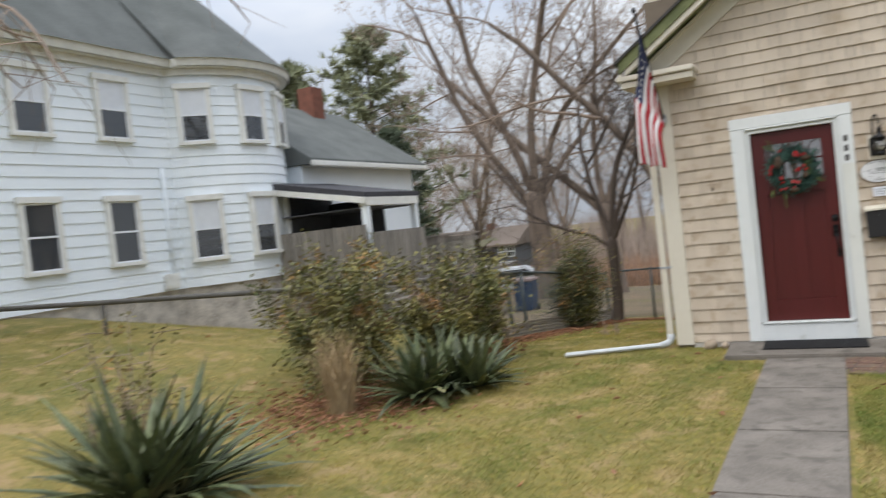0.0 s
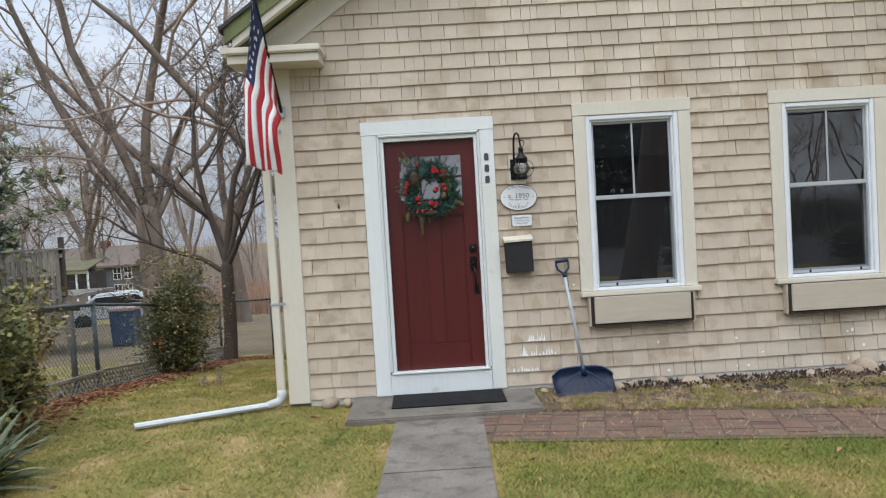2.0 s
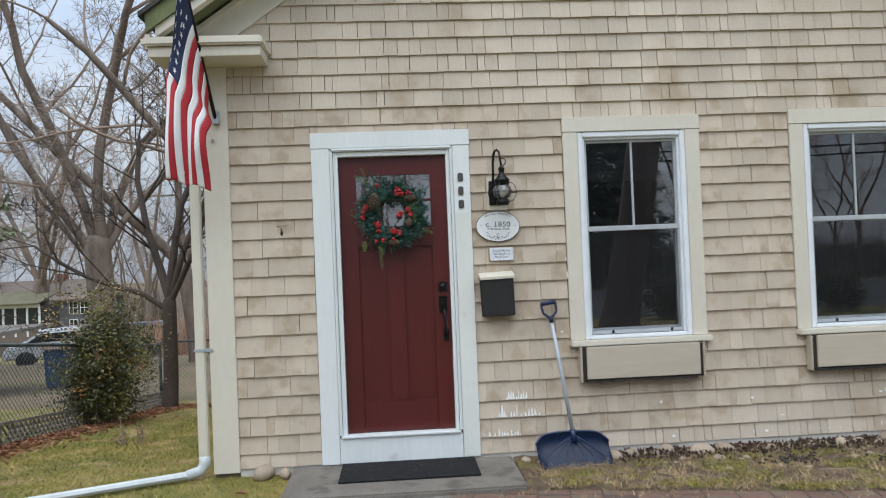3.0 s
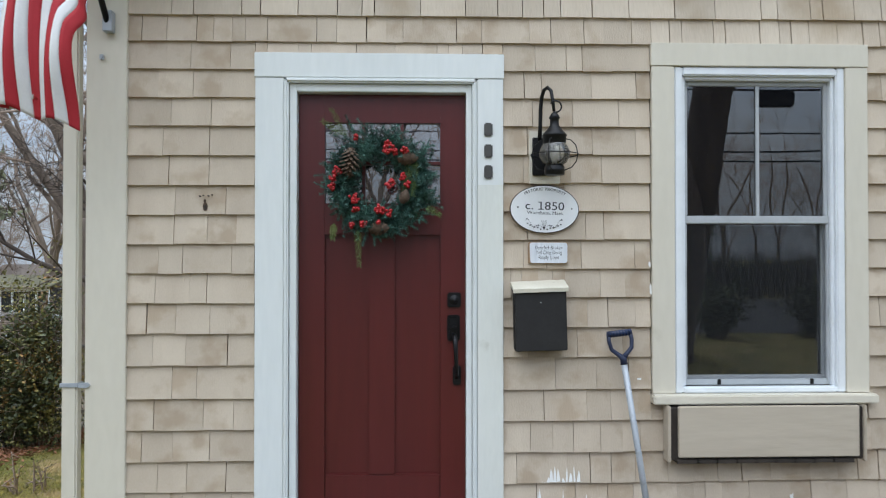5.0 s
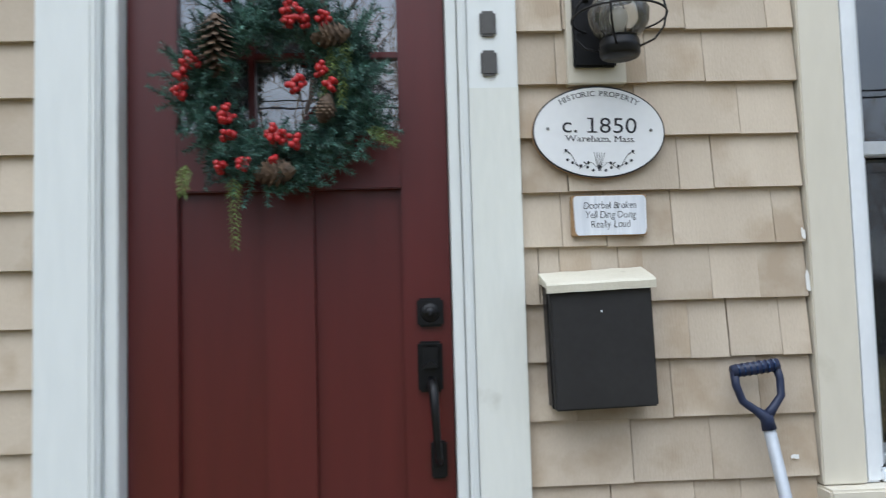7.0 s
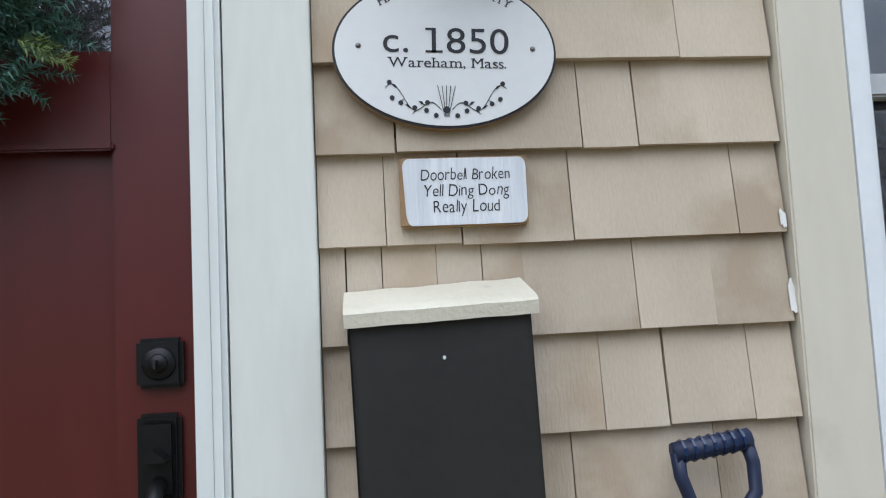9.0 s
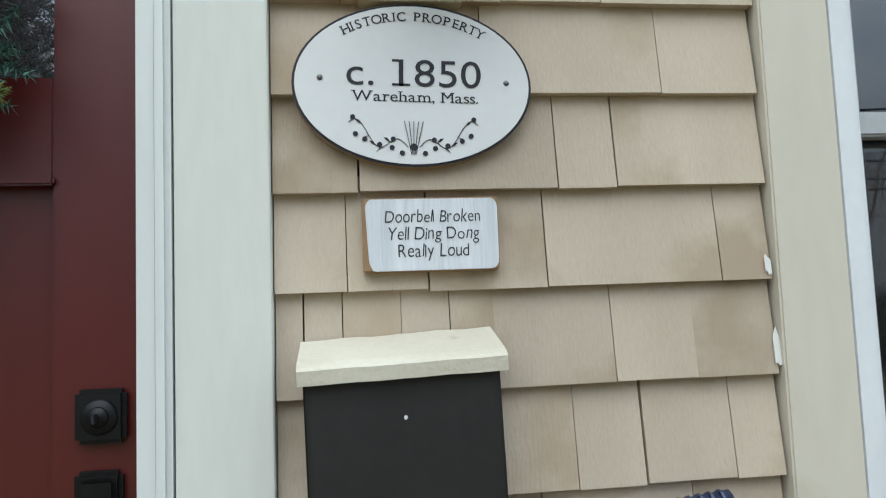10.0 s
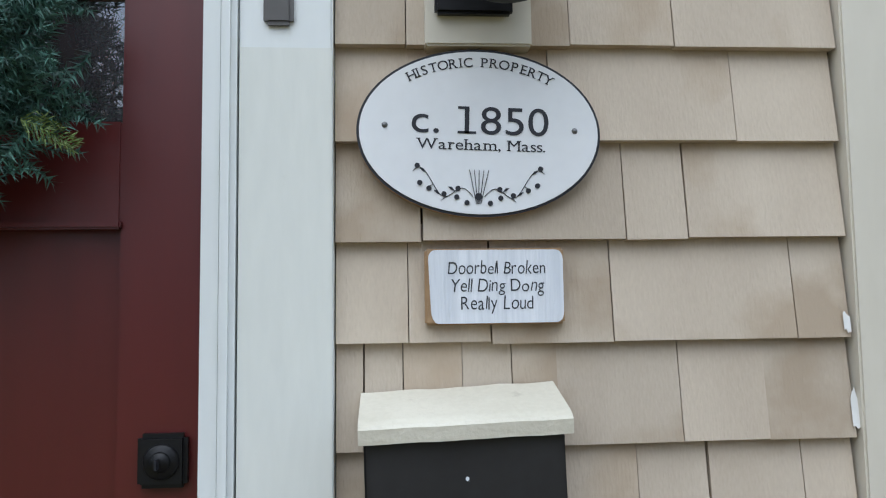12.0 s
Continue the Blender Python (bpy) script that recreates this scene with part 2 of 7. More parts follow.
M_YUCCA = mat("yucca_leaf", (0.145, 0.168, 0.075), (0.046, 0.066, 0.030), 0.5, scale=2.5, fine=20, bump=0.05, vary=0.38, spots=(0.30, 0.27, 0.13), spot_at=0.63)
M_STRAW = mat("dry_grass_stalk", (0.46, 0.34, 0.19), (0.30, 0.215, 0.12), 0.9, bump=0.0, vary=0.3, island=True)
M_GALV = mat("galvanised_wire", (0.10, 0.125, 0.135), (0.055, 0.07, 0.076), 0.6, metal=0.4, bump=0.0)
M_RAIL = mat("weathered_rail", (0.115, 0.11, 0.10), (0.075, 0.07, 0.062), 0.8, bump=0.2)
M_GREYWOOD = mat("weathered_grey_wood", (0.29, 0.265, 0.235), (0.17, 0.155, 0.135), 0.9, scale=3, fine=40, stretch=(1, 1, 0.2), bump=0.4, vary=0.2)
M_SIDING = mat("white_siding", (0.84, 0.89, 0.92), (0.78, 0.84, 0.88), 0.5, scale=1.2, fine=20, bump=0.05)
M_OFFTRIM = mat("aged_white_trim", (0.80, 0.80, 0.76), (0.69, 0.69, 0.65), 0.6, bump=0.1)
M_GREYROOF = mat("grey_asphalt_roof", (0.135, 0.145, 0.14), (0.09, 0.10, 0.095), 0.95, scale=1.5, fine=25, bump=0.4)
M_STONEWALL = mat("rubble_foundation", (0.62, 0.57, 0.50), (0.30, 0.27, 0.235), 0.9, scale=3, fine=20, bump=0.8)
M_CHIM = mat("chimney_brick", (0.23, 0.085, 0.055), (0.15, 0.06, 0.04), 0.9, bump=0.4)
M_DARKSIDE = mat("dark_grey_siding_and_porch_shade", (0.12, 0.125, 0.135), (0.085, 0.09, 0.10), 0.8, bump=0.1)
M_BROWNROOF = mat("brown_roof", (0.21, 0.17, 0.14), (0.15, 0.12, 0.10), 0.95, bump=0.3)
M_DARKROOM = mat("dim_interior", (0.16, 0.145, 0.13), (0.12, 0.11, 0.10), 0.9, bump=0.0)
M_CURTAIN = mat("sheer_curtain", (0.74, 0.68, 0.54), rough=0.9, bump=0.0)
M_BLUEBIN = mat("blue_plastic", (0.022, 0.055, 0.135), (0.018, 0.045, 0.11), 0.5, bump=0.05)
M_NAVY = mat("navy_shovel_plastic", (0.010, 0.028, 0.082), (0.006, 0.017, 0.052), 0.26, scale=6, bump=0.05)
M_GRIP = mat("dark_navy_grip", (0.013, 0.022, 0.062), (0.009, 0.015, 0.044), 0.5, bump=0.05)
M_SILVER = mat("brushed_aluminium", (0.44, 0.47, 0.51), (0.37, 0.40, 0.44), 0.5, metal=0.25, bump=0.03)
M_CARWHITE = mat("silver_car_paint", (0.62, 0.65, 0.68), (0.56, 0.59, 0.62), 0.25, bump=0.0)
M_CARGLASS = mat("dark_car_glass", (0.03, 0.035, 0.04), rough=0.1, bump=0.0)
M_TYRE = mat("tyre_rubber", (0.02, 0.02, 0.02), rough=0.9, bump=0.1)
M_FLAGRED = mat("flag_red", (0.42, 0.018, 0.028), (0.36, 0.014, 0.022), 0.75, fine=120, bump=0.1)
M_FLAGWHITE = mat("flag_white", (0.76, 0.75, 0.74), (0.68, 0.67, 0.67), 0.75, fine=120, bump=0.1)
M_FLAGBLUE = mat("flag_blue", (0.018, 0.028, 0.085), (0.014, 0.02, 0.065), 0.75, fine=120, bump=0.1)
M_WREATH = mat("wreath_needles", (0.088, 0.205, 0.162), (0.013, 0.043, 0.034), 0.6, scale=11, bump=0.0, vary=0.6, island=True)
M_CEDAR = mat("cedar_sprig_green", (0.17, 0.235, 0.055), (0.085, 0.135, 0.032), 0.6, bump=0.0, vary=0.3, island=True)
M_BERRY = mat("red_berry", (0.46, 0.020, 0.024), (0.34, 0.012, 0.016), 0.28, bump=0.0)
M_CONE = mat("pine_cone_scale", (0.185, 0.120, 0.075), (0.018, 0.012, 0.009), 0.7, bump=0.1, vary=0.3, island=True)
M_ASPHALT = mat("asphalt_road", (0.06, 0.06, 0.062), (0.045, 0.045, 0.047), 0.9, bump=0.3)
M_GLASS = glass_mat("window_glass", 2.7, tint=(0.72, 0.73, 0.76), clear=0.95, body=(0.10, 0.10, 0.12), wave=0.012)
M_DOORGLASS = glass_mat("door_glass", 4.2, clear=0.15, body=(0.10, 0.09, 0.10), wave=0.006)
M_SCREEN = bpy.data.materials.new("grey_insect_screen")
M_SCREEN.use_nodes = True
sn, sl = M_SCREEN.node_tree.nodes, M_SCREEN.node_tree.links
s_clear, s_mix = sn.new("ShaderNodeBsdfTransparent"), sn.new("ShaderNodeMixShader")
sn["Principled BSDF"].inputs["Base Color"].default_value, sn["Principled BSDF"].inputs["Roughness"].default_value = (0.022, 0.023, 0.026, 1), 0.7
s_mix.inputs[0].default_value = 0.13
sl.new(s_clear.outputs[0], s_mix.inputs[1])
sl.new(sn["Principled BSDF"].outputs[0], s_mix.inputs[2])
sl.new(s_mix.outputs[0], sn["Material Output"].inputs[0])
# sashes and screen frames: darker grey than the white vinyl frame
M_SASH = mat("grey_vinyl_sash", (0.46, 0.48, 0.50), (0.38, 0.40, 0.42), 0.5, bump=0.03)
M_GLOBE = glass_mat("lantern_globe_glass", 1.6, tint=(0.93, 0.93, 0.92), clear=0.86, body=(0.6, 0.58, 0.54))
M_FARGLASS = glass_mat("far_window_glass", 1.9, clear=0.2, body=(0.055, 0.062, 0.07))
M_BLIND = mat("pale_window_shade", (0.72, 0.75, 0.79), (0.66, 0.69, 0.73), 0.8, bump=0.0)


# ---- mesh helpers ----
def mesh_of(name, bm, material, smooth=False):
    me = bpy.data.meshes.new(name)
    bm.to_mesh(me)
    bm.free()
    me.materials.append(material)
    if smooth:
        for f in me.polygons:
            f.use_smooth = True
    return me


def thing(name, label, category, group="", kind="", at=(0, 0, 0)):
    ob = new(name)
    ob.location = at
    ob.empty_display_size = 0.1
    return tagged(ob, label, category, group, kind)


def part(name, bm, material, parent=None, label="", smooth=False):
    """One mesh, linked under a thing or a part; its coordinates are those of the world less the parents' places."""
    ob = new(name, mesh_of(name, bm, material, smooth))
    if parent:
        ob.parent = parent
    return tagged(ob, label)


def raw(name, verts, faces, material, parent=None, label="", smooth=False):
    me = bpy.data.meshes.new(name)
    me.from_pydata(verts, [], faces)
    me.materials.append(material)
    if smooth:
        for f in me.polygons:
            f.use_smooth = True
    ob = new(name, me)
    if parent:
        ob.parent = parent
    return tagged(ob, label)


def box(bm, x0, x1, y0, y1, z0, z1, bevel=0.0):
    r = bmesh.ops.create_cube(bm, size=1)
    for v in r["verts"]:
        v.co = Vector(((x0 + x1) / 2 + v.co.x * (x1 - x0), (y0 + y1) / 2 + v.co.y * (y1 - y0), (z0 + z1) / 2 + v.co.z * (z1 - z0)))
    if bevel:
        bmesh.ops.bevel(bm, geom=list({e for v in r["verts"] for e in v.link_edges}), offset=bevel, segments=2, affect="EDGES")
    return bm


def boxed(*a, bevel=0.003):
    return box(bmesh.new(), *a, bevel=bevel)


def tube(bm, points, radii, sides=8, cap=True):
    """A round tube along points."""
    pts = [Vector(p) for p in points]
    if not hasattr(radii, "__len__"):
        radii = [radii] * len(pts)
    rings, side = [], None
    for i, p in enumerate(pts):
        d = (pts[min(i + 1, len(pts) - 1)] - pts[max(i - 1, 0)]).normalized()
        if side is None:
            side = d.orthogonal().normalized()
        side = (side - d * side.dot(d)).normalized()
        up = d.cross(side)
        rings.append([bm.verts.new(p + (side * math.cos(a) + up * math.sin(a)) * radii[i]) for a in (2 * math.pi * k / sides for k in range(sides))])
    for a, b in zip(rings, rings[1:]):
        for k in range(sides):
            bm.faces.new((a[k], a[(k + 1) % sides], b[(k + 1) % sides], b[k]))
    if cap:
        bm.faces.new(rings[0][::-1])
        bm.faces.new(rings[-1])
    return bm


def lathe(bm, profile, centre=(0, 0, 0), sides=20):
    """Turns (radius, z) pairs round the vertical axis."""
    c = Vector(centre)
    rings = [[bm.verts.new(c + Vector((r * math.cos(2 * math.pi * k / sides), r * math.sin(2 * math.pi * k / sides), z))) for k in range(sides)] for r, z in profile]
    for a, b in zip(rings, rings[1:]):
        for k in range(sides):
            bm.faces.new((a[k], a[(k + 1) % sides], b[(k + 1) % sides], b[k]))
    return bm


def prism(bm, outline, axis, a, b):
    """Extrudes a 2D outline along an axis from a to b. axis y: outline is (x, z); x: (y, z); z: (x, y)."""
    def at(u, v, w):
        return {"y": (u, w, v), "x": (w, u, v), "z": (u, v, w)}[axis]
    lo = [bm.verts.new(at(u, v, a)) for u, v in outline]
    hi = [bm.verts.new(at(u, v, b)) for u, v in outline]
    n = len(outline)
    bm.faces.new(lo)
    bm.faces.new(hi[::-1])
    for i in range(n):
        bm.faces.new((lo[i], hi[i], hi[(i + 1) % n], lo[(i + 1) % n]))
    bmesh.ops.recalc_face_normals(bm, faces=bm.faces)
    return bm


GLYPHS = {}
# where slab serifs sit on a letter: b foot, t head; l, c, r its stems
SERIFS = {"H": "bl br tl tr", "I": "bc tc", "T": "bc", "R": "bl br tl", "P": "bl tl", "E": "bl tl", "Y": "bc tl tr", "W": "tl tr", "M": "bl br tl tr",
          "a": "br", "r": "bl tl", "h": "bl br tl", "m": "bl bc br tl", "1": "br tr"}


def glyph(ch, bold, slab):
    """Outline of one letter, one unit high in size: points, faces, left and right edge."""
    key = (ch, bold, slab)
    if key not in GLYPHS:
        cu = bpy.data.curves.new("glyph", "FONT")
        cu.body, cu.size, cu.offset = ch, 1.0, bold
        tmp = bpy.data.objects.new("tmp", cu)
        scene.collection.objects.link(tmp)
        me = bpy.data.meshes.new_from_object(tmp.evaluated_get(bpy.context.evaluated_depsgraph_get()))
        bpy.data.objects.remove(tmp)
        v, f = [(p.co.x, p.co.y) for p in me.vertices], [tuple(p.vertices) for p in me.polygons]
        bpy.data.meshes.remove(me)
        lo, hi = min(p[0] for p in v), max(p[0] for p in v)
        foot, head = min(p[1] for p in v), max(p[1] for p in v)
        if slab:
            stem, thick = 0.095, 0.062
            for spot in SERIFS.get(ch, "").split():
                x = {"l": lo + stem / 2, "c": (lo + hi) / 2, "r": hi - stem / 2}[spot[1]]
                wide = 0.115 if ch != "1" else (0.20 if spot[0] == "b" else 0.05)
                a, b = (x - wide, x + wide) if not (ch == "1" and spot[0] == "t") else (x - 0.20, x)
                if ch == "a":
                    a, b = x, x + 0.11
                z = foot if spot[0] == "b" else head - thick
                k = len(v)
                v += [(a, z), (b, z), (b, z + thick), (a, z + thick)]
                f.append((k, k + 1, k + 2, k + 3))
            lo, hi = min(p[0] for p in v), max(p[0] for p in v)
        GLYPHS[key] = (v, f, lo, hi)
    return GLYPHS[key]


def letter(ch, material, parent, x, y, z, wide, tall, turn=0.0, bold=0.0, slab=False, lean=0.0, label=""):
    """One flat letter on a wall that faces -y; x, z is the middle of its foot line."""
    v, f, lo, hi = glyph(ch, bold, slab)
    mid = (lo + hi) / 2
    c, s = math.cos(turn), math.sin(turn)
    pts = []
    for i, (a, b) in enumerate(v):
        u, w = (a - mid + lean * b) * wide, b * tall
        pts.append((x + u * c - w * s, y - 0.00001 * (i > len(v) - 5), z + u * s + w * c))
    return raw("letter", pts, f, material, parent, label)


def line_of(words, material, parent, cx, y, z, width, cap, bold=0.0, slab=False, gap=0.10, jitter=None, label=""):
    """A line of separate letters, width wide over all, capitals cap high, on the foot line z."""
    spans, x = [], 0.0
    for ch in words:
        if ch == " ":
            x += 0.30
            continue
        _, _, lo, hi = glyph(ch, bold, slab)
        spans.append((ch, x + (hi - lo) / 2))
        x += hi - lo + gap
    k = width / (x - gap)
    tall = cap / 0.73
    for ch, at in spans:
        turn, dz, lean, size = (jitter.uniform(-0.07, 0.07), jitter.uniform(-0.03, 0.03) * cap, jitter.uniform(0.02, 0.16), jitter.uniform(0.92, 1.1)) if jitter else (0, 0, 0, 1)
        letter(ch, material, parent, cx - width / 2 + at * k, y, z + dz, k, tall * size, turn, bold, slab, lean, label)


def gz(x, y):
    """Height of the ground."""
    z = -0.116 * min(6.4, max(0.0, y - 0.6)) - 0.07 * min(15.0, max(0.0, y - 7.0)) - 0.09 * min(38.0, max(0.0, y - 22.0))
    z += 0.13 * min(7.5, max(0.0, -5 - x)) * min(1.0, max(0.0, (6 - y) / 6.5))
    return z


# ---- ground ----
def ground_sheet():
    xs = sorted(set([-400, -150, -70, -45] + [-34 + 2 * i for i in range(8)] + [round(-18 + 0.5 * i, 2) for i in range(57)] + [12, 18, 30, 60, 150, 400]))
    ys = sorted(set([-400, -120, -60, -40, -30, -20] + [round(-12 + 0.5 * i, 2) for i in range(49)] + [14 + 2 * i for i in range(14)] + [50, 80, 150, 400]))
    verts = [(x, y, gz(x, y) + (0.03 * noise.noise((x * 0.6, y * 0.6, 0)) if x < -3 or y > 1 else 0.008 * noise.noise((x * 2, y * 2, 0)))) for y in ys for x in xs]
    w = len(xs)
    faces = [(j * w + i, j * w + i + 1, (j + 1) * w + i + 1, (j + 1) * w + i) for j in range(len(ys) - 1) for i in range(w - 1)]
    ob = raw("ground", verts, faces, M_GRASS, smooth=True)
    return tagged(ob, "mown winter lawn of mixed green and straw-yellow grass", "lawn", kind="structure")


ground_sheet()


def grass_patch(name, label, count, area, height, material, keep, lift=0.0):
    """Short single-triangle blades, thick on the ground."""
    rng = np.random.default_rng(7)
    verts, faces = [], []
    x0, x1, y0, y1 = area
    n = 0
    while n < count:
        x, y = rng.uniform(x0, x1), rng.uniform(y0, y1)
        if not keep(x, y):
            n += 1
            continue
        a, h, lean = rng.uniform(0, 2 * math.pi), height * rng.uniform(0.5, 1.3), rng.uniform(0, 2 * math.pi)
        w = 0.0028
        z = gz(x, y) + lift
        k = len(verts)
        verts += [(x - w * math.cos(a), y - w * math.sin(a), z), (x + w * math.cos(a), y + w * math.sin(a), z),
                  (x + h * 0.9 * math.cos(lean), y + h * 0.9 * math.sin(lean), z + h * 0.75)]
        faces.append((k, k + 1, k + 2))
        n += 1
    return tagged(raw(name, verts, faces, material), label, "grass", kind="stuff")


def back_yard():
    """Leaf-strewn ground behind the fences, a hand's breadth over the lawn sheet."""
    bm = bmesh.new()
    nx, ny = 46, 34
    def at(i, j):
        x, y = -24.0 + 0.66 * i, 7.45 + 0.6 * j
        edge = i in (0, nx) or j in (0, ny)
        return (x, y, gz(x, y) + (-0.06 if edge else 0.035 + 0.03 * noise.noise((x * 0.6, y * 0.6, 0))))
    grid = [[bm.verts.new(at(i, j)) for j in range(ny + 1)] for i in range(nx + 1)]
    for i in range(nx):
        for j in range(ny):
            bm.faces.new((grid[i][j], grid[i + 1][j], grid[i + 1][j + 1], grid[i][j + 1]))
    ob = part("back_yard_ground", bm, M_YARD, smooth=True)
    return tagged(ob, "thin brown grass and fallen leaves of the back yards", "ground", kind="structure")


back_yard()


def path_y(x):
    """Far edge of the brick path."""
    return -0.65 - 0.205 * (x - 0.96)


def on_lawn(x, y):
    wx = 0.21 + 0.03 * (y + 0.3)
    if wx - 0.02 < x < wx + 0.74 and y < -0.5:
        return False
    if -0.22 < x < 1.42 and y > -0.78:
        return False
    if x > 0.9 and path_y(x) - 0.78 + 0.037 * (x - 0.96) < y:
        return False
    return True


grass_patch("lawn_grass", "short winter grass, green with dry straw tips", 190000, (-3.4, 5.2, -8.5, 0.05), 0.035, M_BLADE, on_lawn)
grass_patch("green_lawn_grass", "greener short grass along the brick path", 95000, (0.9, 5.4, -4.5, -1.3), 0.042, M_LUSH, lambda x, y: on_lawn(x, y) and noise.noise((x * 1.1, y * 1.3, 7)) > -0.35 + 0.30 * (-1.8 - y) / 2.5)
grass_patch("lawn_tufts", "scattered brighter green tufts in the winter lawn", 70000, (-3.4, 1.6, -8.5, 0.0), 0.050, M_LUSH, lambda x, y: on_lawn(x, y) and noise.noise((x * 1.7, y * 2.1, 11)) > 0.12)
grass_patch("straw_tufts", "matted pale straw in the winter lawn", 45000, (-3.4, 5.2, -8.5, 0.0), 0.040, M_STRAWGRASS, lambda x, y: on_lawn(x, y) and noise.noise((x * 2.3, y * 2.9, 23)) > 0.26)
grass_patch("side_yard_grass", "short winter grass beside the house", 60000, (-3.45, -0.8, 0.0, 7.3), 0.035, M_BLADE, lambda x, y: True)
grass_patch("neighbour_lawn_grass", "longer dull winter grass of the next yard", 60000, (-11.0, -3.4, -5.5, 5.5), 0.06, M_BLADE, lambda x, y: True)


def concrete_walk():
    y0, y1 = -10.5, -0.76
    ob = thing("concrete_walkway", "worn grey concrete path crossing the lawn to the door", "path", kind="structure")
    n = 8
    for i in range(n):
        a, b = y0 + (y1 - y0) * i / n, y0 + (y1 - y0) * (i + 1) / n - 0.008
        bm = bmesh.new()
        xa, xb = 0.21 + 0.03 * (a + 0.3), 0.21 + 0.03 * (b + 0.3)
        prism(bm, [(xa, a), (xa + 0.71, a), (xb + 0.71, b), (xb, b)], "z", -0.10, 0.018)
        bmesh.ops.bevel(bm, geom=[e for e in bm.edges if all(v.co.z > 0 for v in e.verts)], offset=0.006, segments=2, affect="EDGES")
        part("concrete_panel", bm, M_CONCRETE, ob)


concrete_walk()
step = part("doorstep_slab", boxed(-0.21, 1.41, -0.765, -0.03, -0.1, 0.05, bevel=0.012), M_SLAB)
tagged(step, "low weathered concrete slab before the door", "doorstep", kind="structure")
bm = bmesh.new()
box(bm, 0.15, 1.13, -0.50, -0.035, 0.051, 0.062, bevel=0.004)
doormat = part("doormat", bm, M_MAT)
tagged(doormat, "thin black rubber mat lying on the doorstep", "doormat")

bed = thing("planting_strip", "bare mossy soil strip along the foundation", "soil", kind="structure")
bm = bmesh.new()
nx, ny = 60, 10
grid = [[bm.verts.new((1.42 + 4.6 * i / nx, -0.03 + (path_y(1.42 + 4.6 * i / nx) + 0.02) * j / ny,
                      (0.018 + 0.03 * noise.noise((i * 0.55, j * 0.9, 3)) + 0.02 * (1 - j / ny)) if j < ny else 0.004)) for j in range(ny + 1)] for i in range(nx + 1)]
for i in range(nx):
    for j in range(ny):
        bm.faces.new((grid[i][j], grid[i][j + 1], grid[i + 1][j + 1], grid[i + 1][j]))
part("soil", bm, M_DIRT, bed, smooth=True)
grass_patch("strip_grass", "sparse dry grass and moss in the planting strip", 24000, (1.42, 5.6, -1.7, -0.05), 0.028, M_BLADE,
            lambda x, y: y > path_y(x) - 0.02 and noise.noise((x * 2.2, y * 3, 1)) > -0.05, 0.022)


grass_patch("strip_moss", "low yellow-green moss cushions in the planting strip", 42000, (1.42, 5.6, -1.7, -0.15), 0.016, M_MOSSGREEN,
            lambda x, y: y > path_y(x) - 0.01 and noise.noise((x * 2.6, y * 4.2, 31)) > 0.10, 0.034)


# ---- our house: shell ----
X0, X1 = -0.785, 5.66          # outer corners of the front
shell = thing("cottage", "tan cedar-shingled cottage with cream trim and mossy roof edges", "house", kind="structure")


def wall_front():
    """The front wall as plain boards round its openings, with thickness."""
    holes = [(0.16, 1.03, 0.06, 2.38), (2.0, 2.87, 0.92, 2.49), (3.78, 4.66, 0.93, 2.505), (1.57, 2.32, 4.0, 5.2), (2.50, 3.27, 4.0, 5.2)]
    xs = sorted({X0, X1, *[h[0] for h in holes], *[h[1] for h in holes]})
    zs = sorted({-0.1, 5.6, *[h[2] for h in holes], *[h[3] for h in holes]})
    bm = bmesh.new()
    for i in range(len(xs) - 1):
        run = None
        for j in range(len(zs) - 1):
            cx, cz = (xs[i] + xs[i + 1]) / 2, (zs[j] + zs[j + 1]) / 2
            solid = not any(h[0] < cx < h[1] and h[2] < cz < h[3] for h in holes)
            if cz > 4.2 and not 0.8 < cx < 4.1:
                solid = False
            if solid:
                box(bm, xs[i], xs[i + 1], 0.004, 0.14, zs[j], zs[j + 1])
    return part("wall_front", bm, M_GAP, shell)


wall_front()
part("wall_side", boxed(X0 + 0.03, X0 + 0.15, 0.14, 9.0, -1.3, 3.1, bevel=0), M_SHINGLES, shell)
part("wall_side", boxed(X1 - 0.15, X1 - 0.03, 0.14, 9.0, -1.3, 3.1, bevel=0), M_SHINGLES, shell)
part("wall_back", boxed(X0 + 0.15, X1 - 0.15, 8.9, 9.0, -1.3, 5.2, bevel=0), M_SHINGLES, shell)
# plain unseen rooms, added and coloured dark to make the inside look unlit
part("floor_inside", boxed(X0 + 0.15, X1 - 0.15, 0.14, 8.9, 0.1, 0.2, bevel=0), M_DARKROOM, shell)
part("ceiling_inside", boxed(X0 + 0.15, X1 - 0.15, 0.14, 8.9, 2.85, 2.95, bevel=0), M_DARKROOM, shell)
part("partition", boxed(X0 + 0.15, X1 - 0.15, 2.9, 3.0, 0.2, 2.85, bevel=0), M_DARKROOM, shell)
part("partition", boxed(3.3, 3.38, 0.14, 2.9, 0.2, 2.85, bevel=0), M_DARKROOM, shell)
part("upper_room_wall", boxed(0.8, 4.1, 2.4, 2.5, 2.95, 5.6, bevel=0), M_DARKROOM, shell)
part("upper_room_roof", boxed(0.7, 4.2, 0.0, 9.0, 5.6, 5.75, bevel=0), M_ROOF, shell)
part("upper_cheek", boxed(0.8, 0.9, 0.14, 8.9, 4.2, 5.6, bevel=0), M_SHINGLES, shell)
part("upper_cheek", boxed(4.0, 4.1, 0.14, 8.9, 4.2, 5.6, bevel=0), M_SHINGLES, shell)
bm = bmesh.new()
